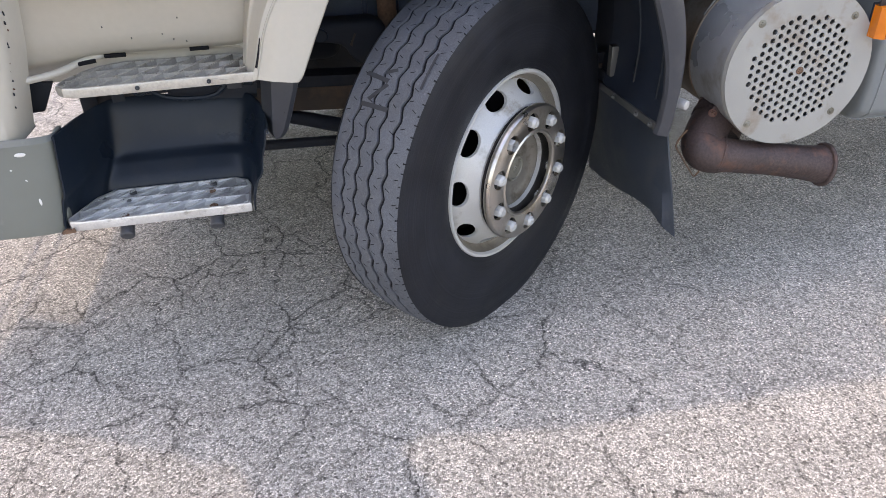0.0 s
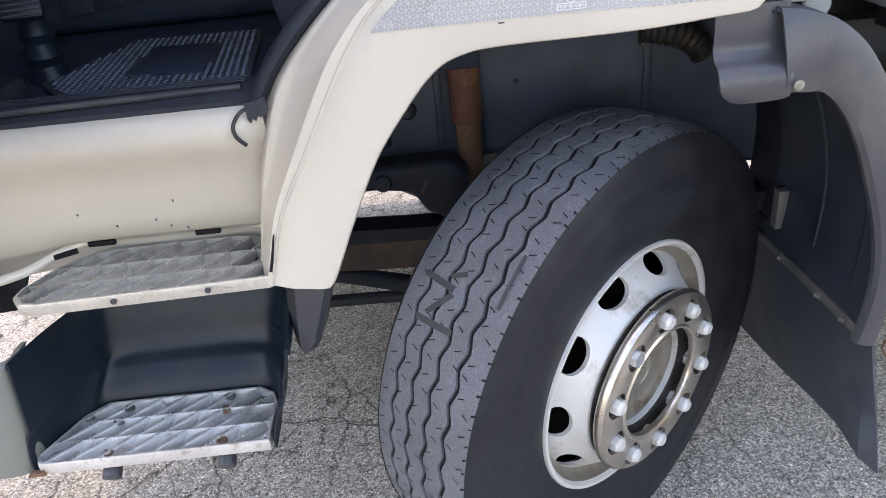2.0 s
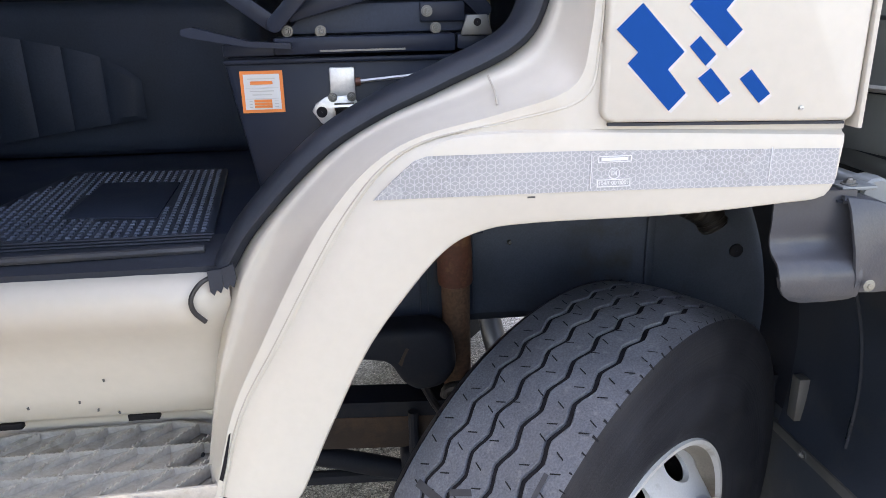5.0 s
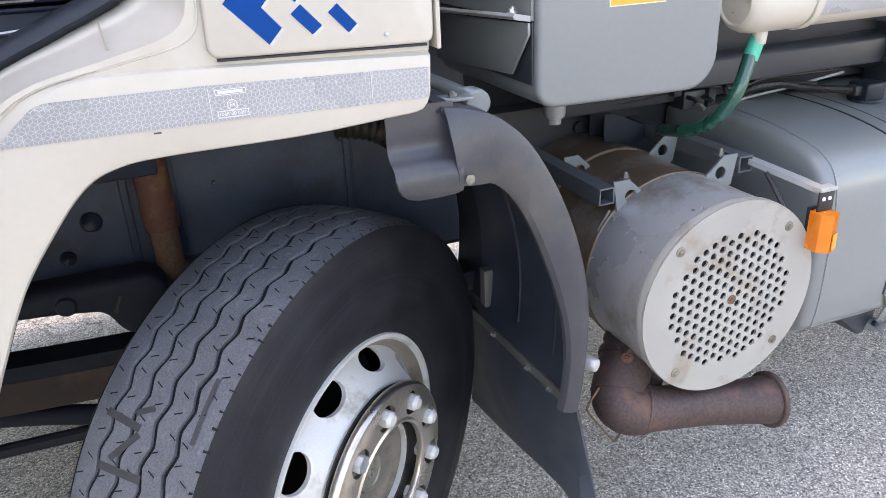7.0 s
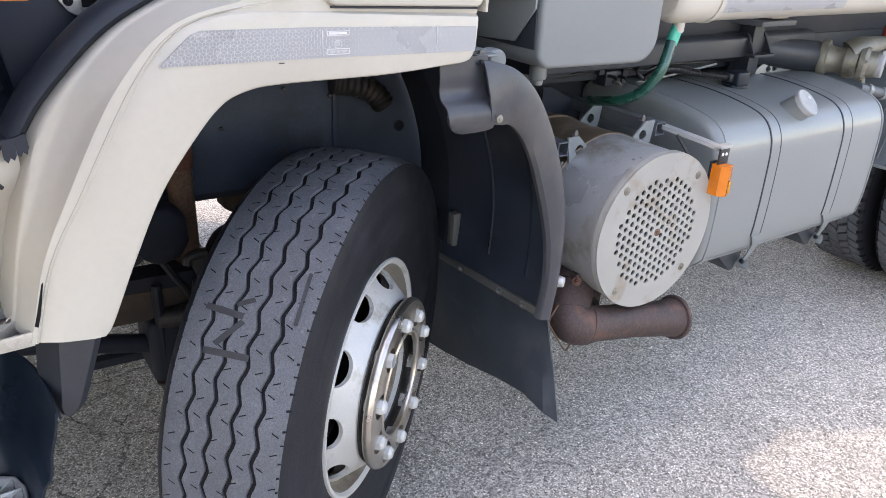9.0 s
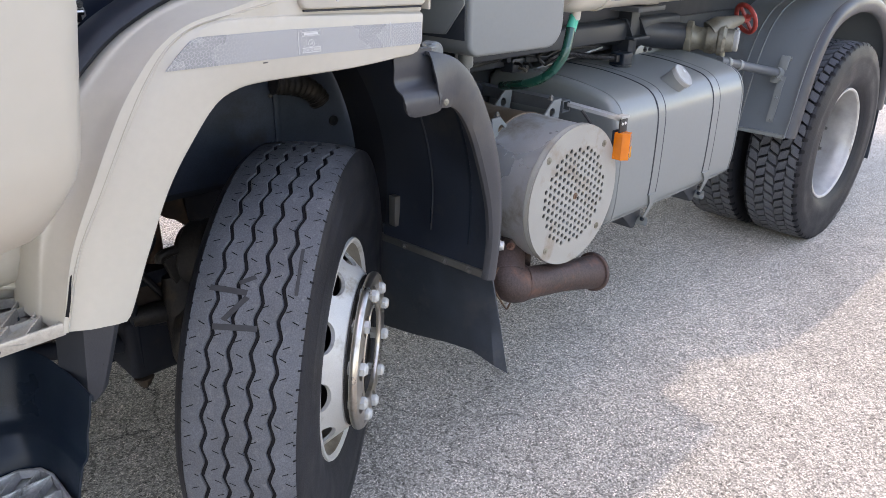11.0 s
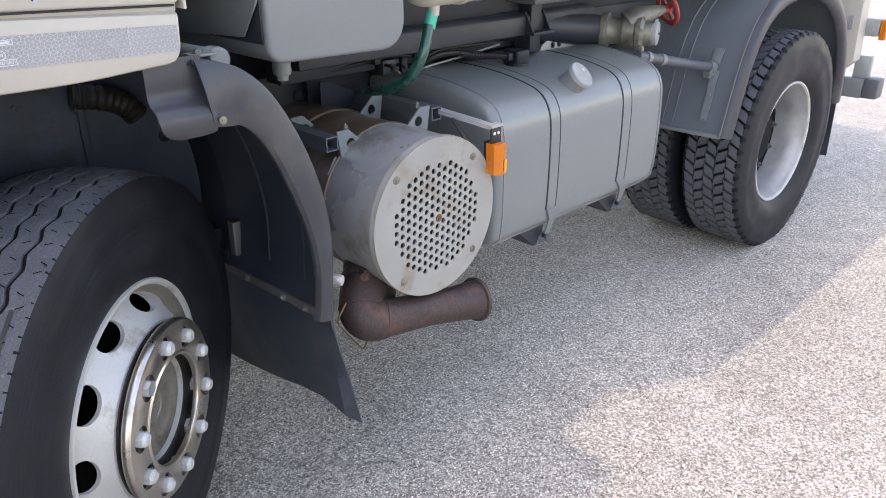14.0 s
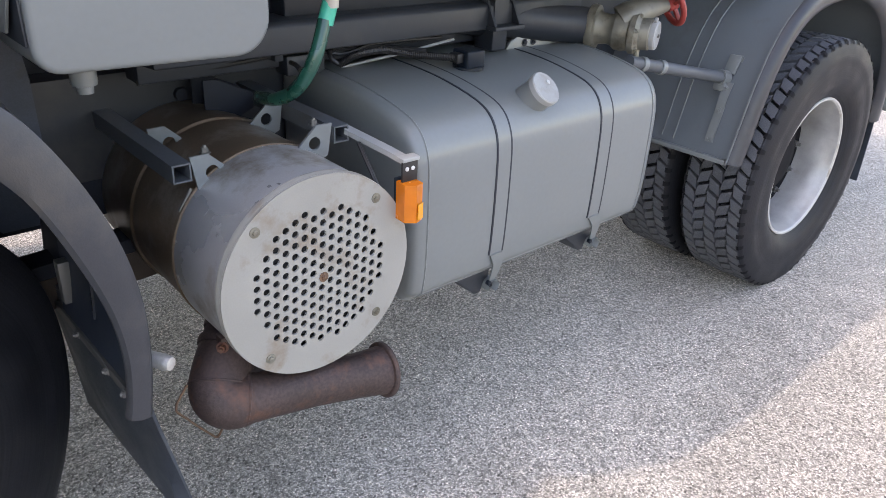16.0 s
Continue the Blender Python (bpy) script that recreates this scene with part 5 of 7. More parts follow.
part("seat_lever", loft([[(x, y, z + dz) for y, dz in ((0.186, -t), (0.186, t), (0.208, t), (0.208, -t))] for x, z, t in ((-0.640, 1.490, 0.004), (-0.700, 1.494, 0.004), (-0.740, 1.503, 0.006), (-0.780, 1.512, 0.008), (-0.796, 1.513, 0.004))], closed=True, caps=True), SEATSTEEL, seat, "black seat release lever")
for x, z in ((-0.648, 1.509), (-0.598, 1.508), (-0.434, 1.534), (-0.421, 1.509)):
    part("seat_bolt", hexbolt((x, 0.236, z), (0, -1, 0), 0.006, 0.010), DULLBOLT, seat)
part("anchor_plate", prism([(-0.386, 1.498), (-0.336, 1.498), (-0.344, 1.528), (-0.376, 1.528)], "y", 0.205, 0.211, 0.002), DULLBOLT, seat, "drilled steel anchor plate")
part("plate_eye", lathe([(0.006, 0), (0.006, -0.001), (0.0005, -0.001)], 14, m=Matrix.Translation((-0.360, 0.2045, 1.517))), GROOVE, seat)
SY = 0.2315
tag = part("seat_label", box(-0.726, -0.661, SY - 0.0015, SY, 1.388, 1.452), ORANGE, seat, "white sticker with an orange border")
part("label_paper", box(-0.721, -0.666, SY - 0.0022, SY - 0.0015, 1.393, 1.447), WHITE, tag)
bar(-0.715, -0.673, 1.4395, 1.4410, SY - 0.0022, ZINC, tag)
bar(-0.711, -0.677, 1.4315, 1.4365, SY - 0.0022, ORANGE, tag)
for z in (1.4262, 1.4095):
    bar(-0.7185, -0.6685, z, z + 0.0006, SY - 0.0022, ZINC, tag)
for z, x0, x1 in ((1.4205, -0.712, -0.676), (1.4150, -0.709, -0.679)):
    bar(x0, x1, z, z + 0.0018, SY - 0.0022, ZINC, tag)
for z in (1.4045, 1.4000, 1.3955):
    bar(-0.707, -0.680, z, z + 0.0038, SY - 0.0022, ORANGE, tag)
    bar(-0.676, -0.670, z + 0.001, z + 0.0022, SY - 0.0022, ZINC, tag)
    bar(-0.7145, -0.710, z + 0.001, z + 0.0022, SY - 0.0022, ZINC, tag)
anchor = part("belt_anchor", box(-0.589, -0.550, 0.224, 0.2315, 1.408, 1.454, 0.002), ALU, seat, "zinc-plated belt anchor bracket")
part("anchor_lug", prism([(-0.618, 1.390), (-0.612, 1.401), (-0.596, 1.412), (-0.556, 1.413), (-0.548, 1.404), (-0.545, 1.390), (-0.565, 1.372), (-0.592, 1.364), (-0.605, 1.372)], "y", 0.208, 0.214, 0.002), ALU, anchor)
part("anchor_eye", lathe([(0.0085, 0), (0.0085, -0.001), (0.0005, -0.001)], 16, m=Matrix.Translation((-0.603, 0.2075, 1.389))), GROOVE, anchor)
part("anchor_slot", box(-0.582, -0.556, 0.2055, 0.2078, 1.378, 1.396, 0.001), GROOVE, anchor)
part("anchor_roller", tube([(-0.583, 0.203, 1.397), (-0.553, 0.203, 1.397)], 0.006, 10), CHROME, anchor)
for x in (-0.585, -0.556):
    part("anchor_screw", hexbolt((x, 0.208, 1.411), (0, -1, 0), 0.005, 0.006), DULLBOLT, anchor)
part("rod_grommet", tube([(-0.549, 0.222, 1.432), (-0.541, 0.222, 1.4325)], 0.0065, 10), REDRUST, seat, "red rod grommet")
part("release_rod", tube([(-0.548, 0.222, 1.432), (-0.45, 0.222, 1.440), (-0.36, 0.225, 1.442)], 0.003, 6), ZINC, seat)
# pedals and steering column beside the mat
part("column_rod", tube([(-1.17, 0.50, 1.72), (-1.201, 0.50, 1.619), (-1.286, 0.50, 1.369), (-1.300, 0.50, 1.32)], 0.006, 8, n=14), GREYDARK, truck, "thin steel pedal rod")
for x, z, tilt in ((-1.262, 1.575, 40), (-1.300, 1.338, 62)):
    pad = part("pedal_pad", box(-0.042, 0.042, -0.030, 0.030, -0.010, 0.010, 0.005, m=pose(x, 0.47, z, tilt, 0, 14)), PLASTIC, truck, "black rubber pedal pad")
    for k in range(5):
        part("pad_rib", box(-0.038, 0.038, -0.026 + k * 0.012, -0.022 + k * 0.012, 0.010, 0.013, m=pose(x, 0.47, z, tilt, 0, 14)), FENDER, pad)
part("column_boot", lathe([(0.050, 0.0), (0.036, 0.03), (0.046, 0.05), (0.032, 0.08), (0.04, 0.1), (0.028, 0.13), (0.034, 0.15), (0.02, 0.18)], 18, m=pose(-1.312, 0.52, 1.17, 90, 0, 0)), PLASTIC, truck, "ribbed rubber column boot")
part("kick_panel", box(-1.42, -1.25, 0.17, 0.30, 1.168, 1.235, 0.02), PLASTIC, truck)

# ---- open cab door ----
door_m = pose(-1.42, -0.075, 0, 0, 0, -65.45) @ Matrix.Diagonal((0.990, 1.0, 1.0, 1.0))
DL = [(0.0, 1.17), (0.40, 1.17), (0.55, 1.185), (0.65, 1.235), (0.75, 1.315), (0.84, 1.368), (0.91, 1.392), (0.98, 1.415), (1.010, 1.445), (1.025, 1.52), (1.028, 1.60), (1.028, 1.78), (0.0, 1.78)]
b = prism(DL, "y", -0.035, 0.035, 0.022, seg=4)
door = part("cab_door", b, CREAM, truck, "cream cab door standing wide open")
door.matrix_basis = door_m
part("door_trim", prism([(0.05, 1.22), (0.42, 1.22), (0.60, 1.26), (0.80, 1.40), (0.95, 1.50), (0.95, 1.74), (0.05, 1.74)], "y", 0.036, 0.055, 0.008), TRIM, door, "dark inner door trim")
b = box(0.0, 0.06, -0.025, 0.025, 1.781, 2.42, 0.01)
b = box(0.95, 1.01, -0.025, 0.025, 1.781, 2.42, 0.01, bm=b)
b = box(0.061, 0.949, -0.025, 0.025, 2.36, 2.42, 0.01, bm=b)
part("window_frame", b, CREAM, door)
g = part("window_pane", box(0.062, 0.948, -0.003, 0.003, 1.782, 2.358), GLASS, door)

# ---- chassis behind the wheel ----
part("chassis_rail", prism([(0.60, 0.84), (0.68, 0.84), (0.68, 0.852), (0.612, 0.852), (0.612, 1.078), (0.68, 1.078), (0.68, 1.09), (0.60, 1.09)], "x", -1.45, 5.0), GREYDARK, truck, "dark grey chassis rail")
# dark sheet added behind the rail to hide bright ground beyond
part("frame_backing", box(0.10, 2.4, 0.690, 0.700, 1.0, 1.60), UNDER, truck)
part("far_chassis_rail", prism([(1.70, 0.80), (1.78, 0.80), (1.78, 1.09), (1.70, 1.09)], "x", -1.45, 5.0), GREYDARK, truck)
part("subframe", box(0.60, 4.9, 0.44, 0.52, 1.096, 1.20, 0.006), GREYDARK, truck, "dark grey tank subframe")
for x in (-0.62, 0.18, 1.05, 2.1, 3.6, 4.7):
    part("cross_member", box(x - 0.05, x + 0.05, 0.685, 1.695, 0.86, 1.02, 0.01), GREYDARK, truck)
part("axle_beam", tube([(-0.10, 0.42, 0.50), (-0.10, 0.6, 0.40), (-0.10, 1.1, 0.30), (-0.10, 1.6, 0.295), (-0.10, 1.9, 0.42)], 0.046, 12, n=24), GREYDARK, truck, "front axle beam")
for y0 in (0.47, 1.69):
    for k, (drop, th, ln, ma) in enumerate(((0.0, 0.036, 0.80, UNDER), (0.037, 0.078, 0.72, SPRING))):
        part("spring_leaf", loft([[(x, y, 0.735 - 0.030 * (1 - (x + 0.10) ** 2 / 0.62) - drop + dz) for y, dz in ((y0, 0), (y0 + 0.08, 0), (y0 + 0.08, -th), (y0, -th))] for x in np.linspace(-0.10 - ln, -0.10 + ln, 18)], closed=True, caps=True), ma, truck, "rust-brown leaf of the front spring" if k else "dark top leaf of the front spring")
damper = part("damper_tube", tube([(-0.372, 0.545, 1.34), (-0.363, 0.545, 0.965), (-0.3628, 0.545, 0.957), (-0.3627, 0.545, 0.955)], [0.0385, 0.0385, 0.0365, 0.033], 24), REDRUST, truck, "red-brown upper tube of the front damper")
part("damper_rod", tube([(-0.3627, 0.545, 0.958), (-0.360, 0.545, 0.60)], 0.0315, 20), RUSTPOST, damper, "brown lower tube of the damper")
part("damper_sticker", box(-0.009, 0.009, -0.0012, 0.0012, -0.040, 0.040, m=pose(-0.377, 0.511, 1.140, 0, 2.0, -25)), YELLOW, damper, "worn yellow sticker")
for k, (dx, dz) in enumerate(((0.004, 0.02), (0.010, 0.0), (0.002, -0.015), (0.012, -0.03), (0.006, -0.045))):
    part("paint_fleck", box(-0.003, 0.003, -0.0008, 0.0008, -0.005, 0.005, m=pose(-0.369 + dx, 0.511, 1.012 + dz, 0, 30 * k, -10)), CHIP, damper)
chamber = part("brake_chamber", prism([(-0.74, 0.888), (-0.415, 0.890), (-0.375, 0.860), (-0.370, 0.790), (-0.400, 0.748), (-0.455, 0.738), (-0.490, 0.762), (-0.515, 0.812), (-0.60, 0.826), (-0.74, 0.836)], "y", 0.455, 0.552, 0.022, seg=3), UNDER, truck, "dark oily casting above the spring", sharp=0.9)
part("casting_scrape", prism([(-0.497, 0.815), (-0.480, 0.850), (-0.474, 0.848), (-0.484, 0.828), (-0.490, 0.808)], "y", 0.4525, 0.458), SPRING, chamber, "scraped brown patch")
part("casting_plug", lathe([(0.022, 0.006), (0.022, -0.006), (0.018, -0.010), (0.001, -0.010)], 16, m=Matrix.Translation((-0.585, 0.456, 0.850))), PLASTIC, chamber)
part("track_rod", tube([(-0.92, 0.505, 0.612), (-0.735, 0.50, 0.583), (-0.567, 0.50, 0.536), (-0.42, 0.49, 0.500)], [0.020, 0.023, 0.025, 0.024], 16, n=16), UNDER, truck, "thick black steering rod")
part("steering_knuckle", tube([(-0.34, 0.44, 0.70), (-0.33, 0.42, 0.62), (-0.32, 0.40, 0.50), (-0.33, 0.42, 0.40)], [0.045, 0.070, 0.080, 0.055], 14, n=16), SHADEIRON, truck, "black steering knuckle")
pot = part("spring_brake", lathe([(0.060, -0.10), (0.085, -0.092), (0.096, -0.075), (0.099, -0.014), (0.108, -0.012), (0.110, 0.0), (0.108, 0.012), (0.099, 0.014), (0.097, 0.055), (0.080, 0.075), (0.001, 0.078)], 32, m=pose(-0.258, 0.400, 0.740, 0, 0, 40.6) @ Matrix.Diagonal((0.92, 1.0, 0.92, 1.0))), SHADEIRON, truck, "black round brake chamber")
part("chamber_port", tube([(-0.355, 0.395, 0.785), (-0.395, 0.400, 0.778), (-0.402, 0.400, 0.760)], 0.013, 10, n=8), SHADEIRON, pot)
part("chamber_lug", prism([(-0.395, 0.765), (-0.35, 0.79), (-0.33, 0.70), (-0.355, 0.64), (-0.372, 0.70)], "y", 0.395, 0.42, 0.006), SHADEIRON, pot)
part("steering_crank", tube([(-0.47, 0.46, 0.600), (-0.40, 0.44, 0.602), (-0.30, 0.42, 0.600)], [0.026, 0.030, 0.026], 12, n=8), SHADEIRON, truck, "brown forged steering lever")
part("gearbox_pan", prism([(-0.080, 0.80), (-0.065, 0.585), (-0.043, 0.568), (-0.007, 0.552), (0.027, 0.517), (0.044, 0.535), (0.030, 0.60), (0.02, 0.80)], "y", 1.16, 1.24, 0.006), SPRING, truck, "brown hanging gearbox housing")
part("gearbox_foot", box(0.030, 0.30, 1.14, 1.26, 0.520, 0.80, 0.03, seg=3), UNDER, truck)
saddle = part("spring_saddle", box(-0.50, -0.28, 0.44, 0.60, 0.42, 0.60, 0.02, seg=3), UNDER, truck, "dark axle saddle under the spring")
for x in (-0.47, -0.31):
    part("u_bolt", tube([(x, 0.452, 0.44), (x, 0.448, 0.70)], 0.012, 10), UNDER, saddle)
    part("u_bolt_nut", hexbolt((x, 0.452, 0.425), (0, 0, -1), 0.018, 0.022), SPRING, saddle)
part("steering_arm", tube([(-0.27, 0.42, 0.60), (-0.38, 0.46, 0.585), (-0.48, 0.49, 0.56)], [0.045, 0.035, 0.025], 12, n=10), UNDER, truck)
part("drag_link", tube([(-1.2, 0.60, 0.448), (-0.6, 0.60, 0.436), (-0.2, 0.58, 0.43)], 0.018, 10, n=10), UNDER, truck, "thin dark steering link")
part("brake_hose", tube([(-0.42, 0.50, 0.84), (-0.455, 0.48, 0.79), (-0.43, 0.47, 0.72), (-0.37, 0.46, 0.62)], 0.009, 8, n=16), CABLE, truck, "black brake hose")
part("wheel_well_back", prism([(-0.75, 1.26), (0.40, 1.30), (0.42, 1.10), (0.42, 0.76), (0.30, 0.76), (0.20, 0.85), (-0.30, 0.86), (-0.75, 0.82)], "y", 0.592, 0.598), WELL, truck, "black inner wheel-well plate")
for x, z, r in ((-0.510, 0.982, 0.024), (-0.575, 0.905, 0.018), (-0.060, 1.120, 0.006), (0.075, 1.090, 0.007), (-0.235, 1.029, 0.005)):
    part("well_grommet", lathe([(r, 0.004), (r, -0.004), (r * 0.85, -0.007), (r * 0.6, -0.004), (0.001, -0.003)], 16, m=Matrix.Translation((x, 0.591, z))), PLASTIC if r > 0.01 else DULLBOLT, truck, "rubber grommet in the wheel-well plate")
for x, w in ((-0.33, 0.012), (-0.43, 0.009), (0.09, 0.010)):
    part("well_rib", box(x - w, x + w, 0.582, 0.5915, 0.87, 1.27, 0.004), WELL, truck, "pressed rib in the wheel-well plate")
run = smooth_line([(0.06, 0.545, 1.136), (0.10, 0.540, 1.130), (0.150, 0.536, 1.116), (0.190, 0.532, 1.092), (0.210, 0.528, 1.062)], 44)
part("air_intake_hose", tube(run, [0.0335 if k % 4 < 2 else 0.0305 for k in range(44)], 14), SHADEIRON, truck, "dark brown ribbed hose")
# added dark sheet that closes a bright gap below the rail
part("rail_skirt", box(0.28, 0.62, 0.602, 0.610, 0.745, 0.8385, 0.002), UNDER, truck, "dark sheet added to close the bright gap under the chassis rail")
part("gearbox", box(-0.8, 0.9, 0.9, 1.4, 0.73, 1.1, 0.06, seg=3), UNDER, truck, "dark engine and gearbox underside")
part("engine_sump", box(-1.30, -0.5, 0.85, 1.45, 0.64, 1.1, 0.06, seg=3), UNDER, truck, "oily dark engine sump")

# ---- front mudguard ----
arc = smooth_line([(0.095, 1.293), (0.140, 1.285), (0.195, 1.262), (0.255, 1.205), (0.315, 1.10), (0.358, 0.98), (0.378, 0.86), (0.376, 0.74), (0.362, 0.63)], 44)
rows = [[(p[0] - dx, y, p[1] - dz) for p in arc] for y, dx, dz in ((-0.068, 0.004, 0.004), (-0.060, 0, 0), (0.05, 0, 0), (0.15, 0, 0), (0.30, 0, 0), (0.415, 0, 0))]
guard = part("mudguard", loft(rows, thick=0.005), FENDER, truck, "worn black plastic mudguard behind the front wheel")
# black sheet over the inner side, shade inside the guard given as colour
part("guard_lining", loft([[(p[0] - 0.008, y, p[1] - 0.006) for p in arc] for y in (-0.060, 0.1, 0.3, 0.412)], thick=0.003), GUARDIN, guard, "black sheet for the shade inside the mudguard")
inner_edge = smooth_line([(0.108, 1.166), (0.145, 1.158), (0.190, 1.146), (0.238, 1.085), (0.283, 0.98), (0.320, 0.86), (0.332, 0.76), (0.326, 0.68), (0.318, 0.640)], 44)
rows = []
for f, y in ((0.0, -0.068), (0.12, -0.074), (0.5, -0.078), (0.88, -0.074), (1.0, -0.066), (1.0, -0.054)):
    rows.append([(p[0] * (1 - f) + q[0] * f, y - 0.024 * f * max(0.0, 1 - k / 9), p[1] * (1 - f) + q[1] * f) for k, (p, q) in enumerate(zip(arc, inner_edge))])
part("guard_flange", loft(rows, thick=0.004), FENDER, guard, "curved outer flange of the mudguard")
rows = []
fold = smooth_line([(-0.054, 1.300), (-0.057, 1.262), (-0.056, 1.236), (-0.064, 1.220), (-0.084, 1.208), (-0.093, 1.190), (-0.091, 1.168), (-0.084, 1.152)], 26)
for x, up in ((0.0, 0.040), (0.003, 0.026), (0.010, 0.014), (0.022, 0.005), (0.040, 0.0), (0.080, 0.0), (0.108, 0.002), (0.116, 0.006)):
    rows.append([(x, y, max(z, 1.152 + up) - 0.020 * max(0.0, x - 0.10)) for y, z in fold])
part("guard_front_lip", loft(rows, thick=0.004), FENDER, guard, "folded front lip of the mudguard")
part("guard_rivet", lathe([(0.0085, 0), (0.008, -0.001), (0.004, -0.002), (0.0035, -0.0035), (0.0005, -0.0035)], 16, m=Matrix.Translation((0.124, -0.098, 1.178))), BRASS, guard)
for z, x in ((0.722, 0.356),):
    part("guard_clip", box(x - 0.012, x + 0.012, 0.345, 0.375, z - 0.05, z + 0.05, 0.002), DULLBOLT, guard, "small metal clip")
for dy in (0.04, 0.20):
    part("guard_rib", tube([(p[0] - 0.011, dy, p[1] - 0.008) for p in arc[14:40]], 0.005, 6), PLASTIC, guard)
flap_rows = []
for f in np.linspace(0, 1, 14):
    row = []
    for yy, low in ((-0.080, 0.290), (-0.055, 0.318), (0.03, 0.335), (0.14, 0.318), (0.30, 0.275), (0.45, 0.245), (0.57, 0.235)):
        z = 0.66 - f * (0.66 - low)
        row.append((0.368 + 0.030 * f ** 2 + (0.03 * f if yy < -0.06 else 0) + 0.006 * math.sin(9 * yy + 4 * f), yy + (0.025 * (1 - f) if yy < -0.05 else 0), z))
    flap_rows.append(row)
part("mud_flap", loft(flap_rows, thick=0.006), FLAP, guard, "scuffed black rubber mud flap")
part("flap_bar", box(-0.010, 0.004, -0.04, 0.46, -0.012, 0.012, 0.002, m=pose(0.357, 0, 0.633, -2.5, 0, 0)), DULLBOLT, guard, "grey clamp bar across the flap")
for y in (0.02, 0.12, 0.30):
    part("flap_bolt", hexbolt((0.346, y, 0.633 - 0.044 * y), (-1, 0, 0), 0.008, 0.007), DULLBOLT, guard)
part("guard_bolt", lathe([(0.014, 0.05), (0.016, 0.0), (0.013, -0.014), (0.001, -0.016)], 14, m=pose(0.408, -0.038, 0.711, 0, 0, 30)), ALU, guard, "white-capped bolt")
part("inner_guard", loft([[(p[0] + 0.004, y, p[1]) for p in arc[8:]] for y in (0.40, 0.58)], thick=0.005), UNDER, guard)
part("guard_arm", tube([(0.184, -0.002, 1.275), (0.184, 0.2, 1.272), (0.184, 0.59, 1.262)], 0.020, 18), GREY, truck, "grey tubular mudguard arm")
part("arm_collar", lathe([(0.025, 0.02), (0.026, 0.0), (0.025, -0.014), (0.021, -0.018), (0.001, -0.018)], 20, m=Matrix.Translation((0.184, 0.015, 1.275))), GREY, truck)
part("arm_foot", box(0.118, 0.170, -0.02, 0.02, 1.288, 1.294, 0.002), GREY, truck)
part("arm_bolt", hexbolt((0.137, -0.004, 1.294), (0, 0, 1), 0.008, 0.006), DULLBOLT, truck)

# ---- hydraulic oil tank behind the cab ----
sec = [(0.30 + 0.040 * (1 - math.cos(a)), 1.285 - 0.038 * math.sin(a)) for a in np.linspace(0, math.pi / 2, 7)] + [(0.625, 1.243)] + [(0.625 + 0.067 * math.sin(a), 1.310 - 0.067 * math.cos(a)) for a in np.linspace(0.2, math.pi / 2, 9)] + [(0.692, 1.60), (0.30, 1.60)]
oil = part("hydraulic_tank", prism(sec, "y", 0.0, 0.46, 0.011, seg=4), GREY, truck, "grey steel hydraulic oil tank with a yellow label")
flank = part("tank_flank", box(0.2925, 0.2995, 0.012, 0.46, 1.40, 1.60, 0.002), GREY, oil, "shaded flank of the oil tank")
part("flank_shelf", loft([[(x, y, z - 0.045 * y) for x, z in ((0.292, 1.400), (0.262, 1.406), (0.258, 1.411), (0.262, 1.416), (0.292, 1.410))] for y in np.linspace(0.012, 0.44, 8)], closed=True, caps=True), GREYPALE, flank, "folded steel shelf on the tank flank")
part("shelf_bolt", hexbolt((0.277, 0.050, 1.412), (0, 0, 1), 0.007, 0.007), ZINC, flank)
part("flank_plate", prism([(0.008, 1.398), (0.008, 1.379), (0.072, 1.302), (0.44, 1.282), (0.44, 1.38)], "x", 0.2845, 0.2900, 0.001), GREY, flank, "hanging trapezoid plate")
part("flank_groove", box(0.2895, 0.2925, 0.012, 0.44, 1.505, 1.512, 0.001), GREYDARK, flank)
# dark grey sheet paints the shade behind the hanging plate
part("flank_recess", box(0.2955, 0.2997, 0.014, 0.46, 1.290, 1.3985, 0.001), GREYDARK, flank, "dark sheet for the shade on the lower flank behind the plate")
YL = -0.0005
label = part("yellow_label", box(0.4425, 0.5575, YL - 0.0015, YL, 1.4145, 1.5120), YELLOW, oil, "yellow printed warning label")
part("label_border", box(0.4405, 0.5595, YL - 0.0010, YL + 0.0003, 1.4125, 1.5140), WHITE, label, "pale border")
bar(0.468, 0.534, 1.4975, 1.5045, YL - 0.0016, INK, label)
bar(0.488, 0.515, 1.4900, 1.4935, YL - 0.0016, BRASS, label)
for words, size, z, ink in (("IL CIRCUITO IDRAULICO CONTIENE", 0.0061, 1.4800, BRASS), ("OLIO IDRAULICO DENSITA' 46", 0.0069, 1.4670, INK), ("OGNI SOSTITUZIONE DEVE ESSERE", 0.0062, 1.4455, BRASS), ("DI LITRI EROGATI", 0.0062, 1.4265, BRASS)):
    lettering(words, size, (0.50, YL - 0.0016, z), ink, label)
bar(0.452, 0.548, 1.4340, 1.4380, YL - 0.0016, BRASS, label)
part("drain_plug", lathe([(0.001, 0.060), (0.013, 0.060), (0.014, 0.048), (0.020, 0.046), (0.022, 0.040), (0.021, 0.0)], 14, m=pose(0.392, 0.10, 1.25, -90, 0, 0)), GREY, oil, "grey hexagonal drain plug")
part("tank_ear", box(0.694, 0.715, 0.03, 0.06, 1.385, 1.425, 0.004), GREYPALE, oil)
# ---- silencer drum ----
DC = Vector((0.748, 0, 0.785))
DR = 0.226


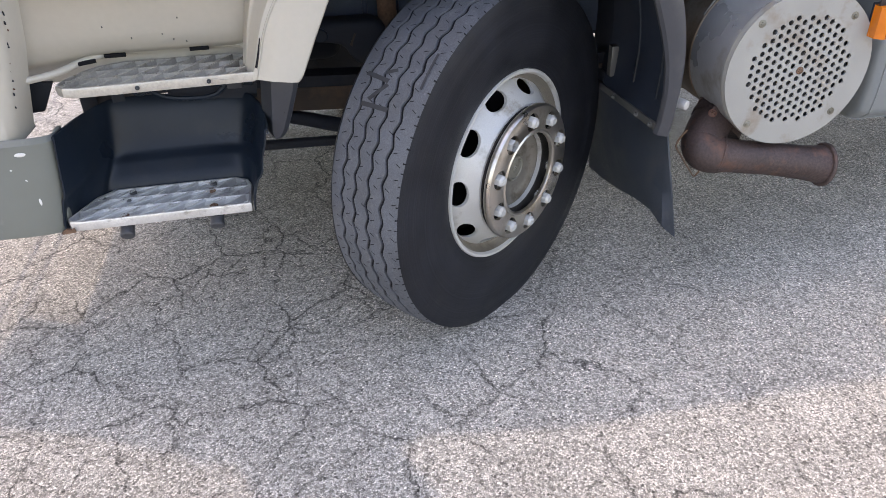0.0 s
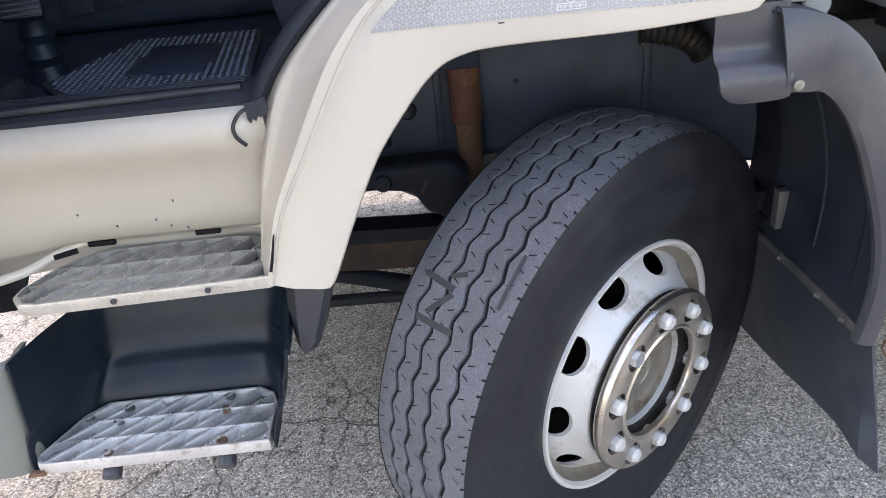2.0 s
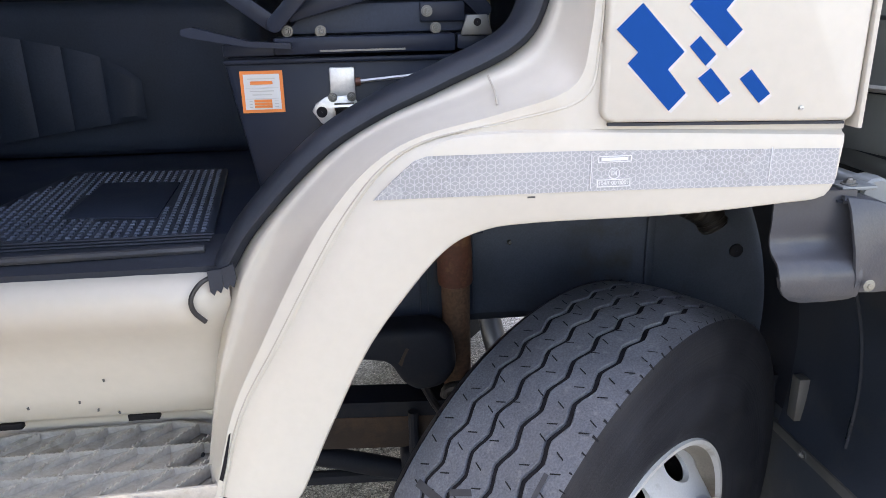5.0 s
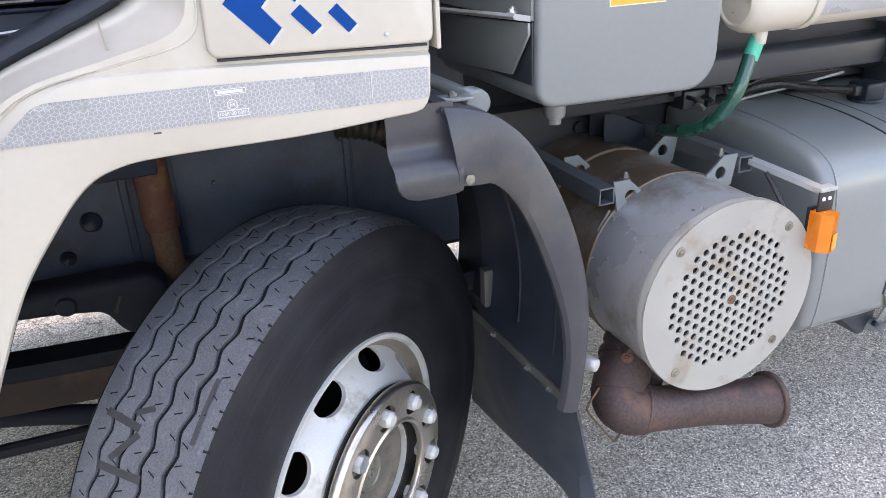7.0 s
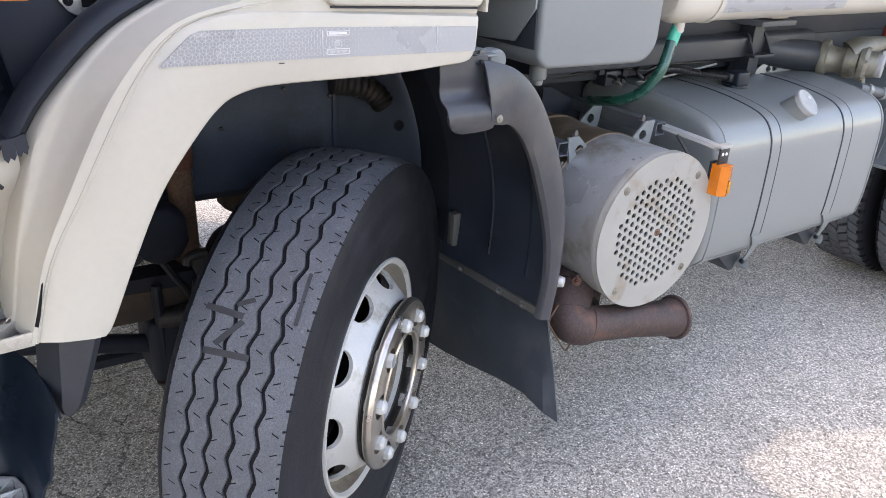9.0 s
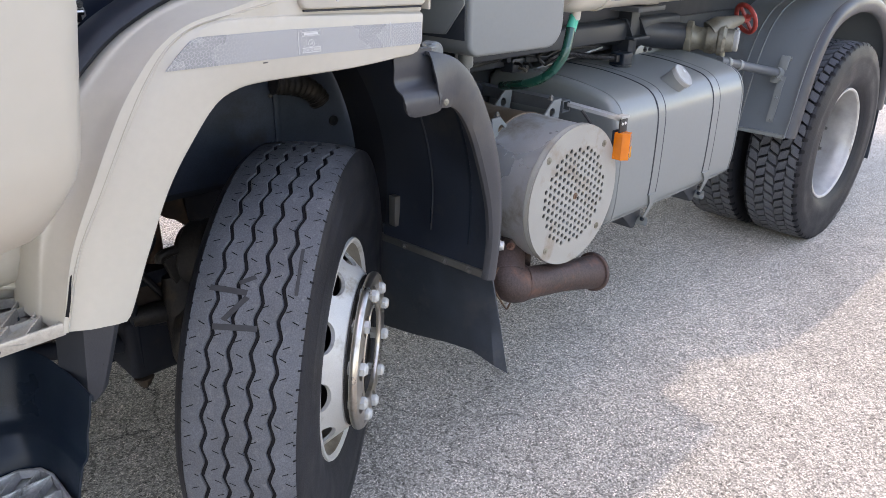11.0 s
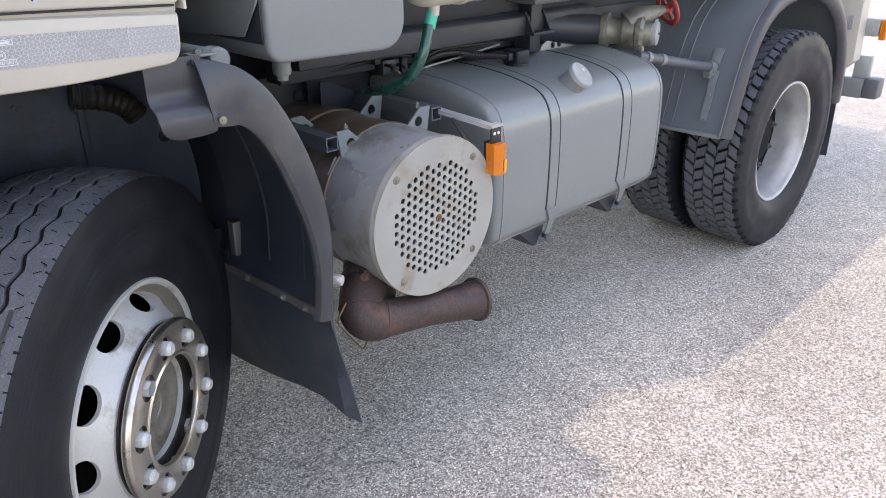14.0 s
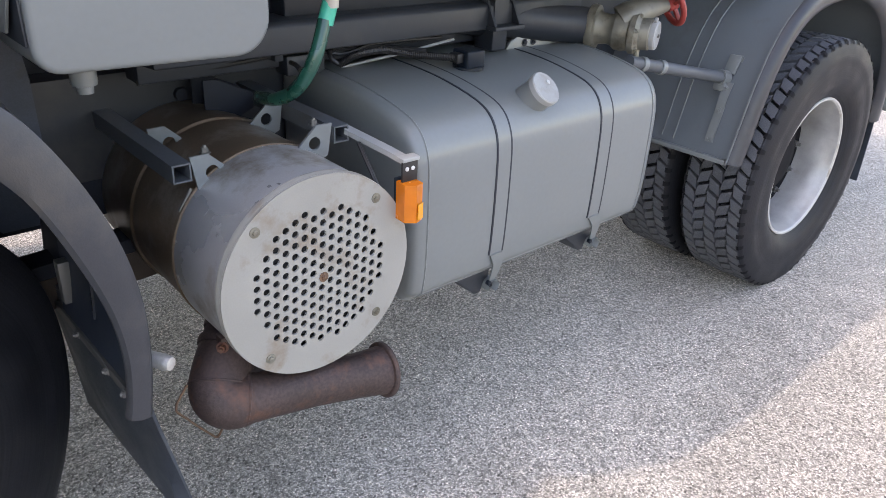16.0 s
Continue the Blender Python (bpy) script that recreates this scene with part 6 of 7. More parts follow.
def perforated_disc():
    b = bmesh.new()
    def loop(cx, cz, r, n):
        vs = [b.verts.new((cx + r * math.cos(2 * math.pi * k / n), -0.050, cz + r * math.sin(2 * math.pi * k / n))) for k in range(n)]
        return [b.edges.new((vs[k], vs[(k + 1) % n])) for k in range(n)]
    edges = loop(DC.x, DC.z, DR, 72)
    pitch, tilt = 0.0247, radians(87)
    for i in range(-8, 9):
        for j in range(-8, 9):
            u, v = (i + 0.5 * (j % 2)) * pitch, j * pitch * 0.866
            x, z = u * math.cos(tilt) - v * math.sin(tilt), u * math.sin(tilt) + v * math.cos(tilt)
            if 0.016 < math.hypot(x, z) < 0.160 and min(math.hypot(x - a, z - c) for a, c in ((-0.145, 0.143), (0.138, 0.145), (-0.13, -0.151), (0.14, -0.137))) > 0.03:
                edges += loop(DC.x + x, DC.z + z, 0.0077, 12)
    bmesh.ops.triangle_fill(b, use_beauty=True, use_dissolve=False, edges=edges)
    r = bmesh.ops.extrude_face_region(b, geom=b.faces[:])
    bmesh.ops.translate(b, vec=(0, 0.005, 0), verts=[v for v in r["geom"] if isinstance(v, bmesh.types.BMVert)])
    return b


drum_m = Matrix.Translation((DC.x, 0, DC.z))
drum = part("silencer", lathe([(0.221, -0.044), (0.222, -0.020), (0.2225, 0.175)], 72, m=drum_m), DRUM, truck, "stained steel exhaust silencer drum with perforated end")
part("drum_lip", lathe([(0.226, -0.0445), (0.2275, -0.040), (0.2275, -0.028), (0.223, -0.026)], 72, m=drum_m), DISC, drum)
part("drum_seam", lathe([(0.2225, 0.168), (0.2255, 0.171), (0.2255, 0.181), (0.2225, 0.184)], 72, m=drum_m), RUSTDRUM, drum, "brown rolled seam")
part("drum_rear", lathe([(0.221, 0.186), (0.219, 0.40), (0.224, 0.405), (0.224, 0.43), (0.219, 0.435), (0.217, 0.66), (0.19, 0.70), (0.001, 0.70)], 72, m=drum_m), RUSTDRUM, drum, "browned rear half of the drum")
part("end_disc", perforated_disc(), DISC, drum, "grey perforated end plate", sharp=0.4)
part("backing_plate", lathe([(0.218, -0.028), (0.001, -0.028)], 48, m=drum_m), GREYDARK, drum)
for x, z in ((0.603, 0.928), (0.886, 0.930), (0.618, 0.634), (0.888, 0.648), (0.752, 0.784)):
    part("disc_bolt", lathe([(0.0115, 0.0), (0.011, -0.0015), (0.006, -0.0025), (0.0055, -0.005), (0.0005, -0.006)], 12, m=Matrix.Translation((x, -0.050, z))), BRASS if x != 0.752 else RUSTPOST, drum, "weathered bolt")


def square_tube(x, y0, y1, z, s=0.0195, t=0.0035):
    b = bmesh.new()
    rows = []
    for y, k in ((y0 + 0.03, s - t), (y0, s - t), (y0, s), (y1, s)):
        rows.append([(x + dx * k, y, z + dz * k) for dx, dz in ((-1, -1), (1, -1), (1, 1), (-1, 1))])
    return loft(rows, closed=True, bm=b)


def gusset(x, y, z, side):
    """A triangular lug with a round hole."""
    b = bmesh.new()
    outer = [(x, z + 0.028), (x + side * 0.040, z + 0.028), (x + side * 0.092, z - 0.020), (x + side * 0.050, z - 0.062), (x + side * 0.012, z - 0.045)]
    ov = [b.verts.new((p[0], y, p[1])) for p in outer]
    cx, cz = x + side * 0.046, z - 0.012
    iv = [b.verts.new((cx + 0.015 * math.cos(2 * math.pi * k / 14), y, cz + 0.015 * math.sin(2 * math.pi * k / 14))) for k in range(14)]
    ed = [b.edges.new((vs[k], vs[(k + 1) % len(vs)])) for vs in (ov, iv) for k in range(len(vs))]
    bmesh.ops.triangle_fill(b, use_beauty=True, edges=ed)
    r = bmesh.ops.extrude_face_region(b, geom=b.faces[:])
    bmesh.ops.translate(b, vec=(0, 0.006, 0), verts=[v for v in r["geom"] if isinstance(v, bmesh.types.BMVert)])
    return b


for x, y, z, side in ((0.560, 0.155, 0.990, 1), (0.930, 0.140, 1.010, -1)):
    arm = part("silencer_arm", square_tube(x, y, 0.60, z), GREYMID, truck, "dark square-tube silencer bracket", sharp=0.3)
    for yy in (y + 0.006, y + 0.22):
        part("gusset", gusset(x + side * 0.021, yy, z, side), GREY, arm, "grey drilled gusset plate")
    part("bracket_bolt", hexbolt((x + side * 0.060, y + 0.02, z + 0.026), (0, 0, 1), 0.008, 0.011), DULLBOLT, arm)
part("clamp_strap", tube([(0.585, 0.18, 0.945), (0.573, 0.18, 0.925), (0.556, 0.18, 0.90)], 0.005, 8), DULLBOLT, drum)

for dx in (0.0, 0.035):
    part("drum_hanger", prism([(0.77, 1.075), (0.80, 1.075), (0.90, 1.03), (0.90, 0.99), (0.77, 0.93)], "y", 0.49 + dx * 2, 0.496 + dx * 2, 0.002), UNDER, truck, "dark triangular hanger plate")
for x, z in ((0.756, 1.02), (0.30, 0.98), (1.15, 0.99)):
    part("rail_stud", lathe([(0.018, 0.0), (0.016, -0.012), (0.010, -0.014), (0.001, -0.014)], 14, m=Matrix.Translation((x, 0.60, z))), UNDER, truck)
for x, y0, y1, z in ((0.93, 0.40, 0.52, 1.17), (1.06, 0.42, 0.52, 1.10)):
    part("frame_tab", box(x - 0.012, x + 0.012, y0, y1, z - 0.05, z + 0.05, 0.003), GREYDARK, truck)
part("valve_block", box(0.95, 1.02, 0.40, 0.46, 1.08, 1.13, 0.006), GREYDARK, truck, "small dark valve block")
for k, (z, x) in enumerate(((1.115, 0.96), (1.095, 0.985), (1.11, 1.01))):
    part("valve_fitting", tube([(x, 0.40, z), (x, 0.375, z), (x + 0.004, 0.365, z - 0.008)], 0.006, 8), BRASS if k == 1 else CABLE, truck)
part("frame_cable", tube([(0.60, 0.45, 1.10), (0.85, 0.44, 1.12), (1.0, 0.40, 1.14), (1.10, 0.38, 1.125), (1.22, 0.40, 1.135), (1.45, 0.40, 1.13)], 0.006, 8, n=40), CABLE, truck, "black cable along the frame")

# lamp bar and amber side lamp
rows = []
for x, y, z in ((0.950, 0.150, 1.022), (0.955, 0.085, 1.017), (0.962, 0.000, 1.010), (0.966, -0.050, 1.004)):
    rows.append([(x - 0.010, y - 0.006, z - 0.003), (x + 0.010, y + 0.006, z), (x + 0.011, y + 0.006, z - 0.004), (x - 0.007, y - 0.005, z - 0.007), (x - 0.009, y - 0.006, z - 0.014), (x - 0.012, y - 0.008, z - 0.014)])
lamp_bar = part("lamp_bar", loft(rows, closed=True, caps=True), GREYPALE, truck, "grey angle-iron lamp bracket", sharp=0.3)
part("bar_end_plate", box(0.944, 0.986, -0.066, -0.060, 0.946, 1.000, 0.002), CABLE, lamp_bar, "black end plate with two screws")
part("bar_end_fold", box(0.942, 0.988, -0.070, -0.044, 1.0005, 1.0095, 0.002), GREYPALE, lamp_bar)
lamp = part("side_marker_lamp", loft([[(x - 0.065, y - 0.030, z + 0.020) for x, y in ((1.005, -0.020), (1.003, -0.052), (1.024, -0.068), (1.046, -0.060), (1.048, -0.020))] for z in (0.849, 0.852, 0.932, 0.936)], closed=True, caps=True), AMBER, truck, "amber plastic side marker lamp", sharp=0.3)
part("lamp_base", box(0.940, 0.986, -0.0495, -0.040, 0.867, 0.962, 0.003), PLASTIC, lamp)
part("lamp_reflector", loft([[(0.9610, -0.0995, z), (0.9800, -0.0930, z)] for z in (0.876, 0.912)], thick=0.0015), AMBERPALE, lamp, "paler reflector window")
for x in (0.956, 0.972):
    part("lamp_screw", lathe([(0.005, 0), (0.004, -0.002), (0.0005, -0.003)], 10, m=Matrix.Translation((x, -0.066, 0.984))), WHITE, lamp)
part("lamp_cable", tube([(0.950, -0.045, 0.90), (0.930, -0.02, 0.91), (0.925, 0.02, 0.96), (0.935, 0.08, 1.005)], 0.005, 6, n=14), CABLE, truck)

# ---- tail pipe ----
pipe = part("tail_pipe", tube([(0.578, 0.004, 0.517), (0.622, -0.004, 0.510), (0.740, -0.020, 0.494), (0.850, -0.030, 0.474), (0.920, -0.034, 0.461)], [0.057, 0.052, 0.050, 0.054, 0.060], 32, n=30, caps=False), RUST, truck, "rust-brown exhaust tail pipe")
part("pipe_elbow", tube([(0.665, 0.150, 0.665), (0.615, 0.108, 0.620), (0.562, 0.064, 0.572), (0.536, 0.034, 0.540), (0.546, 0.012, 0.523), (0.582, 0.003, 0.516)], [0.056, 0.062, 0.064, 0.064, 0.062, 0.058], 32, n=30, caps=False), RUST, pipe, "mitred exhaust elbow")
for p, d, r in (((0.580, 0.003, 0.517), (0.90, -0.36, -0.20), 0.0600), ((0.541, 0.042, 0.548), (0.45, 0.58, 0.68), 0.0650)):
    part("mitre_weld", lathe([(r - 0.003, -0.004), (r + 0.0012, -0.0015), (r + 0.0012, 0.0015), (r - 0.003, 0.004)], 32, m=Matrix.Translation(p) @ Vector(d).to_track_quat("Y", "Z").to_matrix().to_4x4()), RUST, pipe, "weld bead at the elbow")
part("pipe_neck", tube([(0.715, 0.135, 0.640), (0.665, 0.110, 0.590), (0.622, 0.070, 0.545)], [0.052, 0.056, 0.050], 20, n=10), RUST, pipe, "corroded pipe neck under the drum")
part("pipe_flare", lathe([(0.056, -0.005), (0.0665, -0.004), (0.0690, -0.001), (0.0690, 0.006), (0.0665, 0.008), (0.058, 0.008), (0.055, 0.004)], 36, m=Matrix.Translation((0.920, -0.034, 0.461)) @ Vector((0.98, -0.06, -0.13)).to_track_quat("Y", "Z").to_matrix().to_4x4()), RUST, pipe, "thick flared rim of the tail pipe")
part("pipe_bore", lathe([(0.0560, 0.0), (0.046, -0.11), (0.001, -0.11)], 24, m=Matrix.Translation((0.922, -0.034, 0.461)) @ Vector((0.98, -0.06, -0.13)).to_track_quat("Y", "Z").to_matrix().to_4x4()), GROOVE, pipe)
for f, rr in ((0, 0.066), (1, 0.068)):
    part("pipe_clamp", lathe([(rr - 0.006, -0.010), (rr, -0.009), (rr + 0.001, 0.0), (rr, 0.009), (rr - 0.006, 0.010)], 28, m=Matrix.Translation((0.618 - 0.026 * f, 0.111 - 0.022 * f, 0.623 - 0.024 * f)) @ Vector((-0.62, -0.52, -0.58)).to_track_quat("Y", "Z").to_matrix().to_4x4()), RUST, pipe, "corroded clamp")
part("clamp_lug", box(0.553, 0.585, 0.038, 0.068, 0.628, 0.662, 0.005), RUST, pipe, "rusted clamp lug")
part("clamp_bolt", hexbolt((0.556, 0.040, 0.640), (-0.6, -0.7, 0.2), 0.009, 0.014), REDRUST, pipe)
part("hanging_wire", tube([(0.457, 0.0, 0.612), (0.428, 0.0, 0.569), (0.445, 0.0, 0.535), (0.490, 0.0, 0.470), (0.507, 0.0, 0.452), (0.522, -0.004, 0.478), (0.545, -0.02, 0.515)], 0.0026, 6, n=16), RUSTPOST, truck)

# ---- fuel tank ----
tsec = [(0.012, 0.60), (0.003, 0.66), (0.0, 0.75), (0.0, 0.85), (0.003, 0.935), (0.016, 0.985), (0.045, 1.022), (0.10, 1.046), (0.22, 1.068), (0.36, 1.078), (0.54, 1.078), (0.585, 1.05), (0.60, 1.0), (0.60, 0.62), (0.58, 0.572), (0.53, 0.556), (0.10, 0.560), (0.045, 0.572)]
def tank_ring(x, k, n=72):
    """The tank's rounded section at x, drawn in by k."""
    loop = tsec + [tsec[0]]
    pts = smooth_line(loop, n + 1)[:-1]
    cy, cz = 0.30, 0.81
    return [(x, cy + (p[0] - cy) * (1 - k), cz + (p[1] - cz) * (1 - k)) for p in pts]


tank_ends = (1.078, 1.972)
tank = part("fuel_tank", loft([tank_ring(x, k) for x, k in ((1.040, 0.16), (1.041, 0.075), (1.046, 0.030), (1.056, 0.010), (1.075, 0.0), (1.080, 0.001), (1.50, -0.002), (1.962, 0.001), (1.968, 0.0), (1.992, 0.010), (2.004, 0.030), (2.010, 0.075), (2.011, 0.16))], closed=True, caps=True), GREY, truck, "grey painted steel fuel tank with two straps", sharp=0.9)

for x in tank_ends:
    pts = [p for p in tank_ring(x, -0.0015, 144)]
    part("end_weld", tube([Vector(p) for p in pts] + [Vector(pts[0])], 0.0022, 6, caps=False), GREY, tank, "weld line of the tank end")


def strap(x0, x1, foot_x):
    ring0 = [p for p in tank_ring(0, -0.007)]
    n = len(ring0)
    order = sorted(range(n), key=lambda i: i)
    pts = [ring0[(i) % n] for i in order if ring0[i][1] < 0.50 and ring0[i][2] > 0.63 or (ring0[i][2] > 0.9 and ring0[i][1] < 0.5)]
    rows = [[(x0, p[1], p[2]) for p in pts], [(x1, p[1], p[2]) for p in pts]]
    s = part("tank_strap", loft(rows, thick=0.003), GREY, tank, "painted steel tank strap")
    for x in (x0 - 0.0025, x1 + 0.0025):
        part("strap_rubber", loft([[(x - 0.003, p[1], p[2]) for p in pts], [(x + 0.003, p[1], p[2]) for p in pts]], thick=0.0025), SEAL, s)
    low = pts[0]
    rows = []
    for f, y, z in ((0.0, low[1], low[2]), (0.35, low[1] + 0.004, low[2] - 0.035), (0.7, 0.030, 0.560), (1.0, 0.052, 0.522)):
        c, w = (x0 + x1) / 2 * (1 - f) + foot_x * f, (x1 - x0) / 2 * (1 - 0.45 * f)
        rows.append([(c - w, y, z), (c + w, y, z)])
    part("strap_end", loft(rows, thick=0.004), GREY, s, "strap end drawn down to the cradle")
    part("strap_bolt", lathe([(0.008, 0.0), (0.008, -0.010), (0.005, -0.012), (0.001, -0.012)], 12, m=Matrix.Translation((foot_x - 0.016, 0.050, 0.520))), PLASTIC, s)


strap(1.306, 1.350, 1.372)
strap(1.722, 1.770, 1.825)
for fx in (1.370, 1.832):
    f = part("tank_cradle", prism([(fx - 0.135, 0.562), (fx - 0.085, 0.520), (fx - 0.045, 0.482), (fx - 0.022, 0.482), (fx - 0.016, 0.500), (fx + 0.006, 0.520), (fx + 0.01, 0.556)], "y", 0.068, 0.55, 0.003), GREYDARK, tank, "dark steel tank cradle foot")
    b = bmesh.new()
    rows = [[(fx + 0.006 + r * math.cos(a), y, 0.502 + r * math.sin(a)) for a in np.linspace(radians(-60), radians(200), 16)] for y, r in ((0.120, 0.022), (0.046, 0.022), (0.042, 0.0205), (0.046, 0.018), (0.120, 0.018))]
    part("cradle_tube", loft(rows, bm=b), GREY, tank, "open folded end of the cradle")
    part("tube_bore", box(fx - 0.010, fx + 0.020, 0.062, 0.066, 0.490, 0.514, 0.001), GROOVE, tank)
cap_m = Matrix.Translation((1.487, 0.028, 1.062)) @ Vector((0.12, -0.72, 0.68)).to_track_quat("-Y", "Z").to_matrix().to_4x4()
part("filler_neck", lathe([(0.049, 0.12), (0.045, 0.06), (0.043, 0.006)], 32, m=cap_m), GREY, tank, "grey filler neck")
cap = part("filler_cap", lathe([(0.043, 0.012), (0.047, 0.010), (0.047, -0.004), (0.044, -0.007), (0.040, -0.006), (0.001, -0.007)], 32, m=cap_m), GREYPALE, tank, "pale round filler cap")
part("cap_keyhole", lathe([(0.007, -0.0075), (0.006, -0.009), (0.0005, -0.009)], 12, m=cap_m @ Matrix.Translation((0.018, 0, 0.012))), ZINC, cap)
sender = part("tank_sender", box(1.405, 1.470, 0.235, 0.300, 1.074, 1.124, 0.006, seg=3), PLASTIC, tank, "black fuel-level sender block")
part("sender_flange", lathe([(0.043, 0.0), (0.042, 0.007), (0.001, 0.008)], 20, m=pose(1.438, 0.268, 1.0725, 90, 0, 0)), PLASTIC, sender)
part("sender_plug", box(1.38, 1.404, 0.250, 0.285, 1.092, 1.118, 0.004), CABLE, sender)
rows = []
run = smooth_line([(1.385, 0.268, 1.106), (1.33, 0.285, 1.112), (1.27, 0.315, 1.118), (1.20, 0.335, 1.132), (1.12, 0.345, 1.128), (1.07, 0.352, 1.108)], 120)
part("sender_cable", tube(run, [0.0105 if k % 2 else 0.0085 for k in range(120)], 8), CABLE, truck, "black corrugated cable")
part("hanging_loom", tube([(1.07, 0.352, 1.108), (1.055, 0.36, 1.120), (1.06, 0.375, 1.135), (1.12, 0.395, 1.14), (1.24, 0.40, 1.125), (1.36, 0.36, 1.11)], 0.0065, 8, n=40), CABLE, truck, "black loom looped over the tank")
part("thin_pipe", tube([(1.50, 0.40, 1.12), (1.30, 0.40, 1.10), (1.14, 0.42, 1.08), (1.05, 0.43, 1.06)], 0.004, 8, n=30), GREYPALE, truck)
part("thin_cable", tube([(1.44, 0.36, 1.09), (1.33, 0.37, 1.10), (1.22, 0.40, 1.13), (1.05, 0.42, 1.16)], 0.005, 6, n=30), CABLE, truck)

# ---- hose tube, green hose, piping ----
hose_tube = part("hose_tube", lathe([(0.001, 0.006), (0.0435, 0.006), (0.0442, 0.0015), (0.0465, 0.0), (0.051, 0.0015), (0.059, 0.011), (0.0652, 0.028), (0.0668, 0.040), (0.0668, 0.152), (0.0650, 0.1535), (0.0645, 0.156), (0.0645, 2.3), (0.001, 2.3)], 48, m=pose(0.812, 0.105, 1.385, 0, 0, -90)), CREAM, truck, "cream hose storage tube with a rounded end cap")
for x0, x1 in ((0.905, 0.960), (0.985, 1.60)):
    rows = [[(x, 0.105 + 0.0655 * math.cos(a), 1.385 + 0.0655 * math.sin(a)) for a in np.linspace(radians(160), radians(215), 8)] for x in np.linspace(x0, x1, 8)]
    part("tube_tape", loft(rows, thick=0.0008), TAPE, hose_tube, "silver reflective tape")
clamp = part("tube_clamp", lathe([(0.0655, 0.156), (0.0695, 0.157), (0.0700, 0.159), (0.0700, 0.174), (0.0685, 0.176), (0.0655, 0.177)], 40, m=pose(0.812, 0.105, 1.385, 0, 0, -90)), CREAM, hose_tube, "cream clamp band with a bolted ear")
part("clamp_ear", lathe([(0.0005, 0.0), (0.013, 0.0), (0.015, 0.002), (0.015, 0.010), (0.001, 0.010)], 20, m=pose(0.979, 0.052, 1.438, -25, 0, 0)), CREAM, clamp)
part("ear_bolt", hexbolt((0.979, 0.051, 1.438), (0, -0.91, 0.42), 0.007, 0.006), RUSTPOST, clamp, "brown bolt head")
part("clamp_rubber", box(0.955, 0.972, 0.056, 0.085, 1.432, 1.452, 0.004), RUST, clamp, "brown rubber packing under the ear")
for y, z, w in ((0.090, 1.402, 0.0026), (0.120, 1.408, 0.0022), (0.112, 1.362, 0.0024), (0.069, 1.392, 0.0050), (0.071, 1.385, 0.0046)):
    part("rust_spot", lathe([(w, 0.0), (w * 0.8, -0.0006), (0.0003, -0.0008)], 7, m=pose(0.8178, y, z, 20 * w * 1000, 0, -90)), RUSTPOST, hose_tube, "rust spot on the end cap")
part("tube_stub", lathe([(0.016, 0), (0.014, 0.03), (0.001, 0.03)], 14, m=pose(0.885, 0.100, 1.325, -90, 0, 0)), CREAM, hose_tube)
part("hose_clip", tube([(0.886, 0.105, 1.308), (0.872, 0.106, 1.262)], 0.0165, 14), GREENCLIP, truck, "bright green hose coupling")
part("green_hose", tube([(0.870, 0.105, 1.270), (0.856, 0.100, 1.235), (0.838, 0.098, 1.195), (0.825, 0.120, 1.150), (0.818, 0.160, 1.115), (0.815, 0.22, 1.088), (0.830, 0.30, 1.068), (0.850, 0.36, 1.055)], 0.0150, 14, n=40), GREENHOSE, truck, "dark green drain hose")
part("tube_bracket", prism([(1.56, 1.325), (1.72, 1.325), (1.69, 1.285), (1.60, 1.285)], "y", 0.28, 0.46, 0.004), CREAM, truck, "cream tube support")
part("tube_bracket_foot", box(1.53, 1.73, 0.27, 0.48, 1.262, 1.280, 0.003), GREYMID, truck)
part("bracket_post", box(1.60, 1.66, 0.34, 0.42, 1.085, 1.2615, 0.004), GREYDARK, truck)
part("post_foot", box(1.57, 1.69, 0.30, 0.45, 1.15, 1.162, 0.003), GREYDARK, truck)
for dx in (-0.05, 0.05):
    part("post_web", prism([(0.31, 1.162), (0.44, 1.162), (0.40, 1.23), (0.35, 1.23)], "x", 1.63 + dx - 0.004, 1.63 + dx + 0.004), GREYDARK, truck)
part("long_beam", prism([(0.34, 1.150), (0.46, 1.140), (0.46, 1.225), (0.36, 1.225), (0.345, 1.215)], "x", 0.60, 2.0, 0.006), GREYDARK, truck, "dark grey beam along the frame")
part("upper_pipe", tube([(0.60, 0.42, 1.335), (2.3, 0.42, 1.335)], 0.03, 16), UNDER, truck)
# dark sheet added in place of the shade behind the pipes
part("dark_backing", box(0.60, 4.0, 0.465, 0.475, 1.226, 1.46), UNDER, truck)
part("suction_pipe", tube([(1.40, 0.46, 1.20), (2.020, 0.335, 1.126)], 0.058, 24), GREYDARK, truck, "dark grey suction pipe")
part("pipe_plate", prism([(1.66, 1.05), (2.16, 1.00), (2.03, 1.088), (1.96, 1.10), (1.75, 1.122), (1.70, 1.10)], "y", 0.36, 0.372, 0.002), GREY, truck)
for x in (1.76, 1.80, 1.90, 1.945):
    part("plate_bolt", hexbolt((x, 0.359, 1.093), (0, -1, 0), 0.008, 0.006), GREYDARK, truck)
VM = Matrix.Translation((2.030, 0.310, 1.125)) @ Vector((0.375, -0.927, -0.01)).to_track_quat("Y", "Z").to_matrix().to_4x4()
